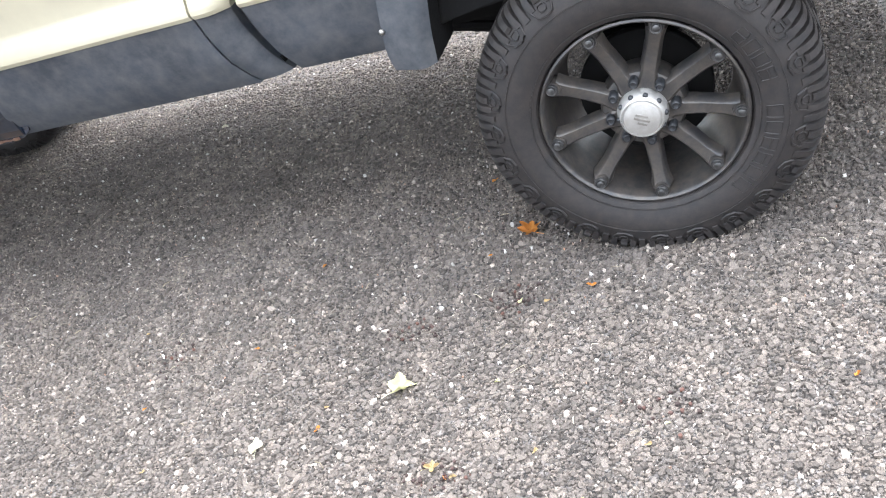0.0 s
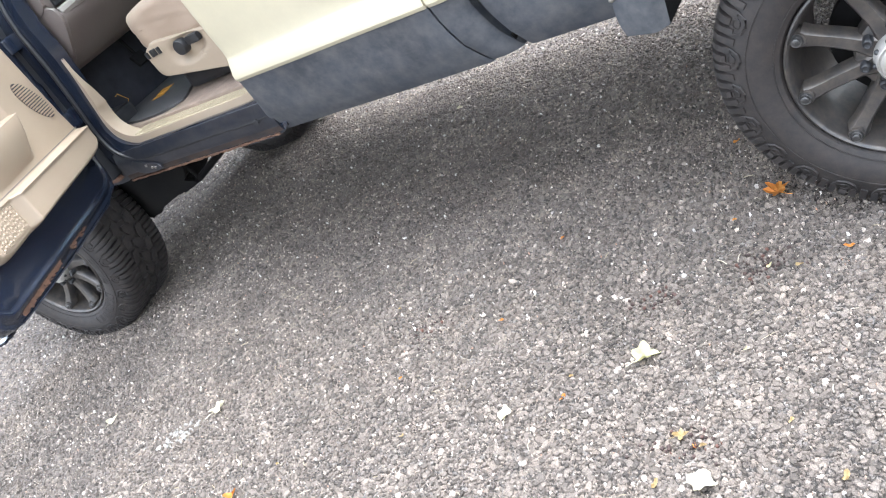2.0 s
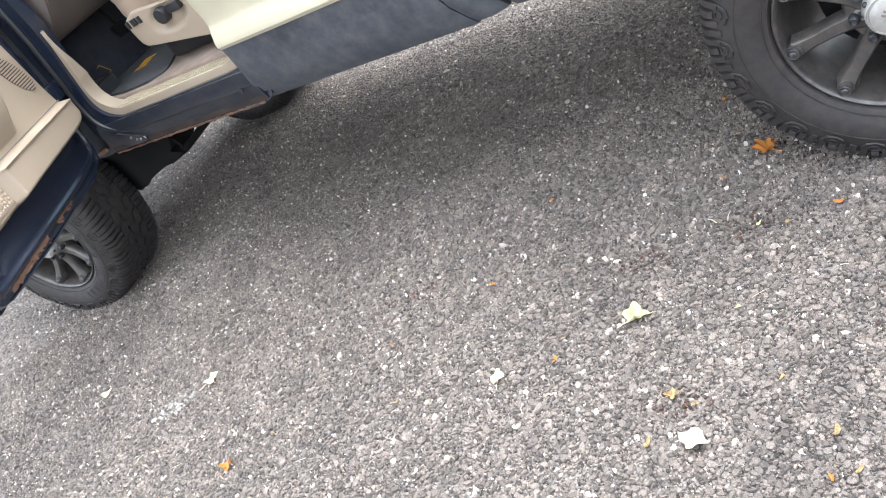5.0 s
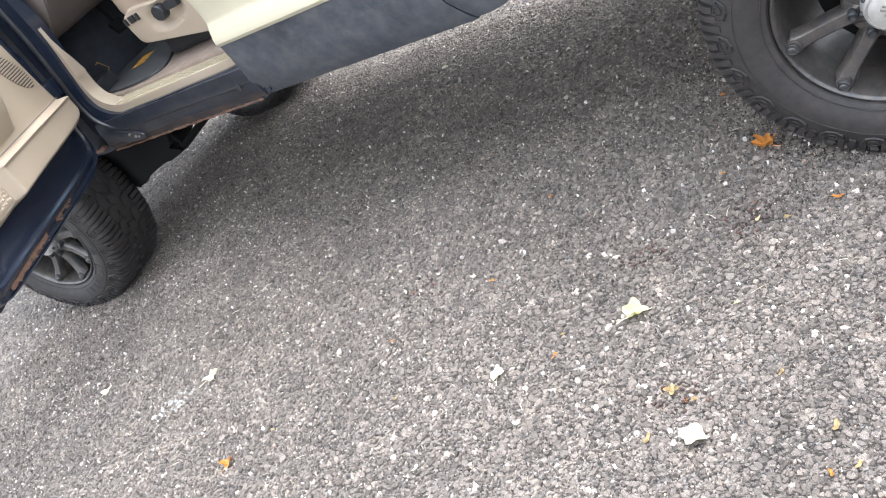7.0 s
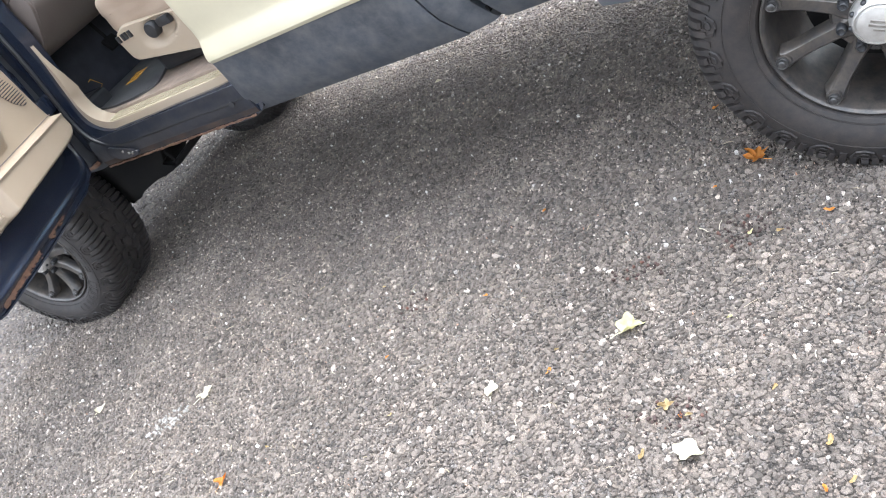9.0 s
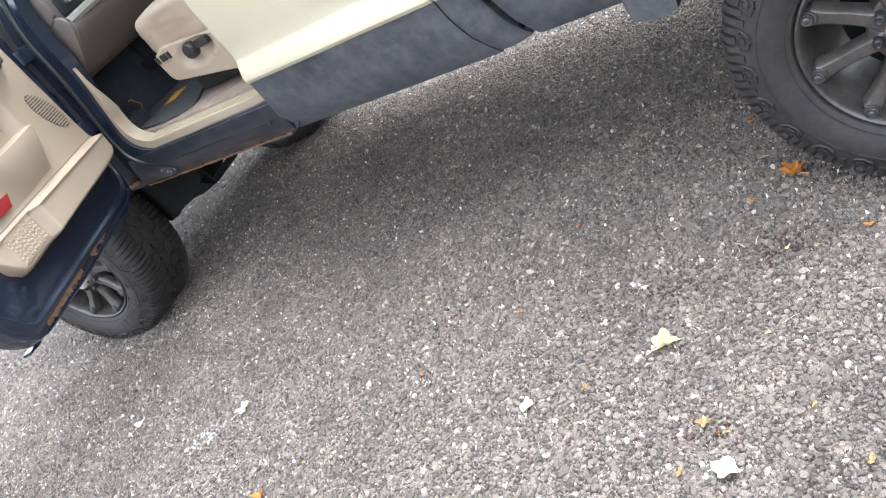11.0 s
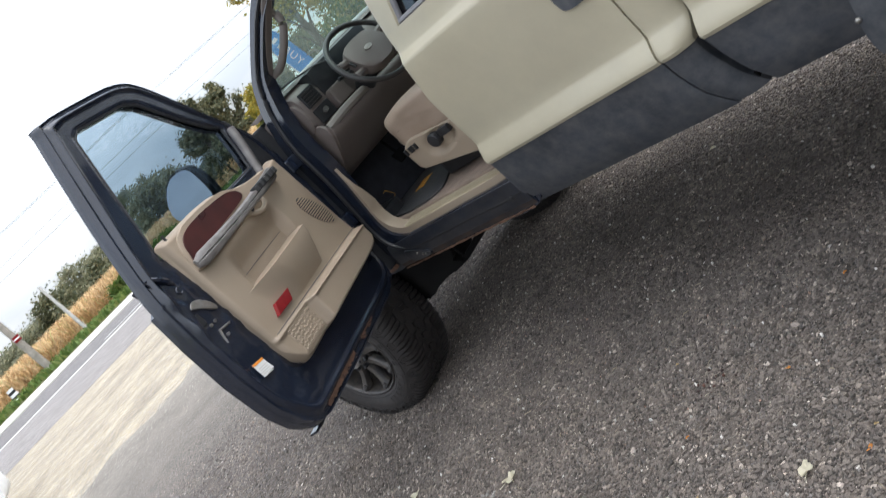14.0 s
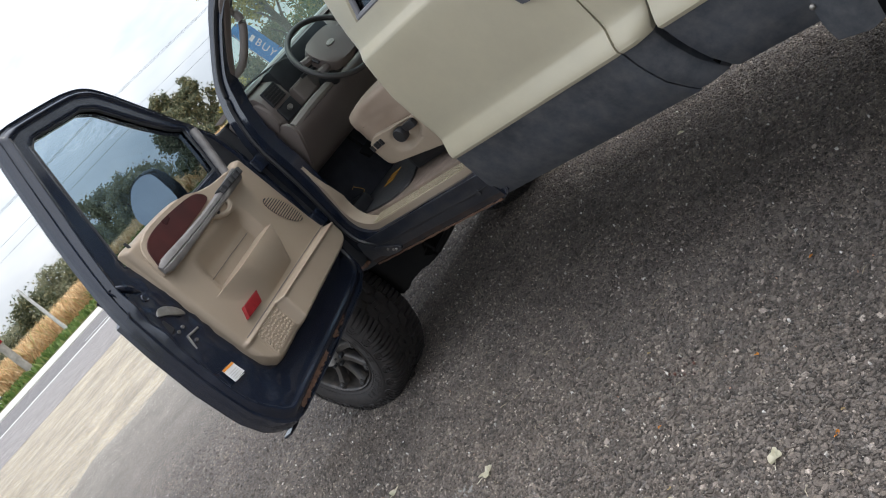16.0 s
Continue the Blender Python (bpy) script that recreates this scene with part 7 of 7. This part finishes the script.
for cx, cy, num, spread in ((-0.42, -0.20, 46, 0.05), (-0.50, -0.82, 34, 0.05), (-1.55, -0.32, 24, 0.06), (-0.72, -0.30, 24, 0.05), (0.02, -0.62, 20, 0.05)):
    for k in range(num):
        x, y, r = cx + rgs.gauss(0, spread), cy + rgs.gauss(0, spread * 0.7), rgs.uniform(0.002, 0.006)
        add_plate(bm, [(x + r * math.cos(w) * rgs.uniform(0.6, 1.3), y + r * math.sin(w) * rgs.uniform(0.6, 1.3)) for w in [i * math.pi / 2.5 for i in range(5)]], 0.004, 0.0085 + rgs.uniform(0, 0.002), axis=2)
tagged(part("leaf_crumbs", bm, CRUMB), "dark brown crumbs of old leaves between the stones", "leaf litter", kind="stuff")
bm = bmesh.new()
rgp = random.Random(8)
for k in range(70):
    a, r = rgp.uniform(0, 6.28), 0.085 * math.sqrt(rgp.random())
    q = (0.055 * math.cos(a) * r / 0.085 * 1.5, 0.055 * math.sin(a) * r / 0.085)
    sz = rgp.uniform(0.003, 0.007) if k else 0.016
    if k == 0:
        q = (-0.10, -0.005)
    ring = [(q[0] + sz * math.cos(w) * rgp.uniform(0.6, 1.2), q[1] + sz * math.sin(w) * rgp.uniform(0.6, 1.2)) for w in [i * math.pi / 3 for i in range(6)]]
    add_plate(bm, ring, 0.0, 0.0068 + rgp.uniform(0, 0.0015), axis=2)
tagged(part("paint_splat", bm, PUTTY, m=pose(-2.53, -0.77, 0, 0, 0, 40)), "pale crumbled splat of dried filler on the asphalt", "splat", kind="stuff")


def stones(name, material, pitch, x0, x1, y0, y1, s0, s1, h0, h1, sides, seed, label, keep=1.0, narrow=0.7, fade=0.0):
    """Stones crowded in the binder, one mesh: each a faceted lump with a worn, tilted top."""
    rg = np.random.default_rng(seed)
    nx, ny = int((x1 - x0) / pitch), int((y1 - y0) / pitch)
    gx, gy = np.meshgrid(np.arange(nx), np.arange(ny))
    px = (x0 + (gx + 0.5 * (gy % 2)) * pitch).ravel()
    py = (y0 + gy * pitch).ravel()
    pick = rg.uniform(0, 1, px.size) < keep * (np.clip((px - x0) / fade, 0, 1) if fade else 1.0)
    px, py = px[pick], py[pick]
    n = px.size
    px = px + rg.uniform(-0.42, 0.42, n) * pitch
    py = py + rg.uniform(-0.42, 0.42, n) * pitch
    hs = 0.5 * s0 * (s1 / s0) ** rg.beta(1.4, 1.6, n)
    asp = rg.uniform(narrow, 1.0, n)
    turn = rg.uniform(0, 2 * math.pi, n)
    high = rg.uniform(h0, h1, n)
    tx, ty = rg.normal(0, 0.26, n), rg.normal(0, 0.26, n)
    top = rg.uniform(0.55, 0.92, n)
    co = np.zeros((n, 2 * sides, 3))
    for ring, rad in enumerate((1.0, top)):
        for k in range(sides):
            w = 2 * math.pi * k / sides + rg.uniform(-0.3, 0.3, n)
            r = hs * rad * rg.uniform(0.70, 1.22, n)
            u, v = r * np.cos(w), r * np.sin(w) * asp
            i = ring * sides + k
            dx, dy = u * np.cos(turn) - v * np.sin(turn), u * np.sin(turn) + v * np.cos(turn)
            co[:, i, 0], co[:, i, 1] = px + dx, py + dy
            co[:, i, 2] = -0.002 if ring == 0 else high + dx * tx + dy * ty
    base = np.arange(n)[:, None] * 2 * sides
    quads = np.stack([base + np.array([k, (k + 1) % sides, sides + (k + 1) % sides, sides + k]) for k in range(sides)], 1).reshape(-1, 4)
    caps = base + np.arange(sides, 2 * sides)
    return tagged(raw(name, co.reshape(-1, 3).tolist(), quads.tolist() + caps.tolist(), material), label, "gravel", kind="stuff")


stones("asphalt_stones", PEBBLE, 0.0138, -4.1, 0.7, -1.3, 1.7, 0.008, 0.031, 0.0005, 0.0074, 6, 11, "crowded dark grey stones set in the asphalt")
stones("asphalt_grit", GRIT, 0.0128, -4.1, 0.7, -1.3, 1.7, 0.003, 0.010, 0.0025, 0.0080, 4, 12, "small grey and white stones between the larger ones", narrow=0.4)
stones("asphalt_stones", PEBBLE, 0.020, -7.6, -4.1, -1.6, 1.9, 0.010, 0.034, 0.0005, 0.0060, 6, 15, "crowded dark grey stones set in the asphalt ahead of the truck's front wheel", fade=3.2)
stones("asphalt_stones", PEBBLE, 0.019, -4.1, 0.7, 1.7, 2.7, 0.010, 0.034, 0.0005, 0.0052, 6, 16, "crowded dark grey stones set in the asphalt beyond the truck")
GRAVELBITS = island_material("gravel_bits", [(0.0, (0.16, 0.15, 0.135)), (0.5, (0.30, 0.28, 0.25)), (1.0, (0.46, 0.435, 0.39))], 0.85, 0, 90)
rg = np.random.default_rng(77)
vs, fs = [], []
for i in range(9000):
    sx = rg.uniform(-9, 9)
    q = on_road(10.9 - 0.05 * sx - abs(rg.normal(0, 0.75)) + 0.5, sx)
    r = rg.uniform(0.006, 0.018)
    b = len(vs)
    k = 5
    vs += [(q.x + r * math.cos(w) * rg.uniform(0.7, 1.2), q.y + r * math.sin(w) * rg.uniform(0.7, 1.2), -0.004) for w in [2 * math.pi * j / k for j in range(k)]]
    vs.append((q.x, q.y, r * 0.45))
    fs += [(b + j, b + (j + 1) % k, b + k) for j in range(k)]
tagged(raw("scattered_gravel", vs, fs, GRAVELBITS), "pale gravel scattered over the asphalt's ragged edge", "gravel", kind="stuff")
stones("asphalt_stones", GRIT, 0.055, -8.0, 1.4, -2.6, 4.0, 0.006, 0.017, 0.002, 0.006, 5, 14, "scattered grey and white stones set in the asphalt", 1.0, 0.5)
stones("loose_stones", WHITESTONE, 0.12, -4.6, 0.9, -1.4, 1.9, 0.009, 0.018, 0.006, 0.011, 6, 13, "scattered larger pale loose stones on the asphalt", 0.4, 0.5)


# ---- white car parked on the gravel ----
def parked_car(x, y, turn):
    top = new("parked_car")
    top.matrix_basis = pose(x, y, -0.012, 0, 0, turn)
    tagged(top, "white parked hatchback standing on the gravel shoulder", "car")
    side = smooth_line([(-2.05, 0.42), (-2.1, 0.72), (-1.95, 0.92), (-1.2, 1.02), (-0.5, 1.44), (0.6, 1.48), (1.5, 1.38), (1.95, 1.0), (2.05, 0.6), (2.0, 0.30), (1.72, 0.26), (1.70, 0.45), (1.55, 0.62), (1.2, 0.66), (0.95, 0.5), (0.9, 0.26), (-0.95, 0.26), (-1.0, 0.5), (-1.25, 0.66), (-1.6, 0.62), (-1.75, 0.42), (-1.8, 0.28), (-2.0, 0.30)], 3, True)
    bm = bmesh.new()
    add_plate(bm, side, -0.85, 0.85, bevel=0.05)
    part("body", bm, WHITE, top, "white painted body", smooth=True)
    for yy in (-0.856, 0.85):
        bm = bmesh.new()
        add_plate(bm, [(-0.95, 1.06), (-0.45, 1.38), (0.55, 1.41), (1.35, 1.32), (1.5, 1.06)], yy, yy + 0.006)
        part("side_window", bm, BLACK, top, "dark side glass")
    for wx in (-1.38, 1.32):
        for wy in (-0.78, 0.78):
            bm = bmesh.new()
            add_lathe(bm, [(0.20, -0.1), (0.29, -0.11), (0.32, -0.08), (0.32, 0.08), (0.29, 0.11), (0.20, 0.1), (0.20, -0.1)], 32)
            w = part("wheel", bm, RUBBER, top, "black tyre", m=pose(wx, wy, 0.32), smooth=True)
            bm = bmesh.new()
            add_lathe(bm, [(0.001, -0.07), (0.08, -0.08), (0.2, -0.06), (0.2, 0.06), (0.001, 0.07)], 20)
            part("rim", bm, STEEL, w, smooth=True)
    for wy in (-0.6, 0.45):
        part("headlight", box((-2.09, wy, 0.66), (-1.98, wy + 0.18, 0.80), 0.03), STEEL, top, "clear headlight")
    for s in (-1, 1):
        part("mirror", box((-0.78, s * 0.95 - 0.1, 1.0), (-0.66, s * 0.95 + 0.1, 1.14), 0.03), BLACK, top, "black side mirror")
    return top


parked_car(-17.6, -2.12, 76)
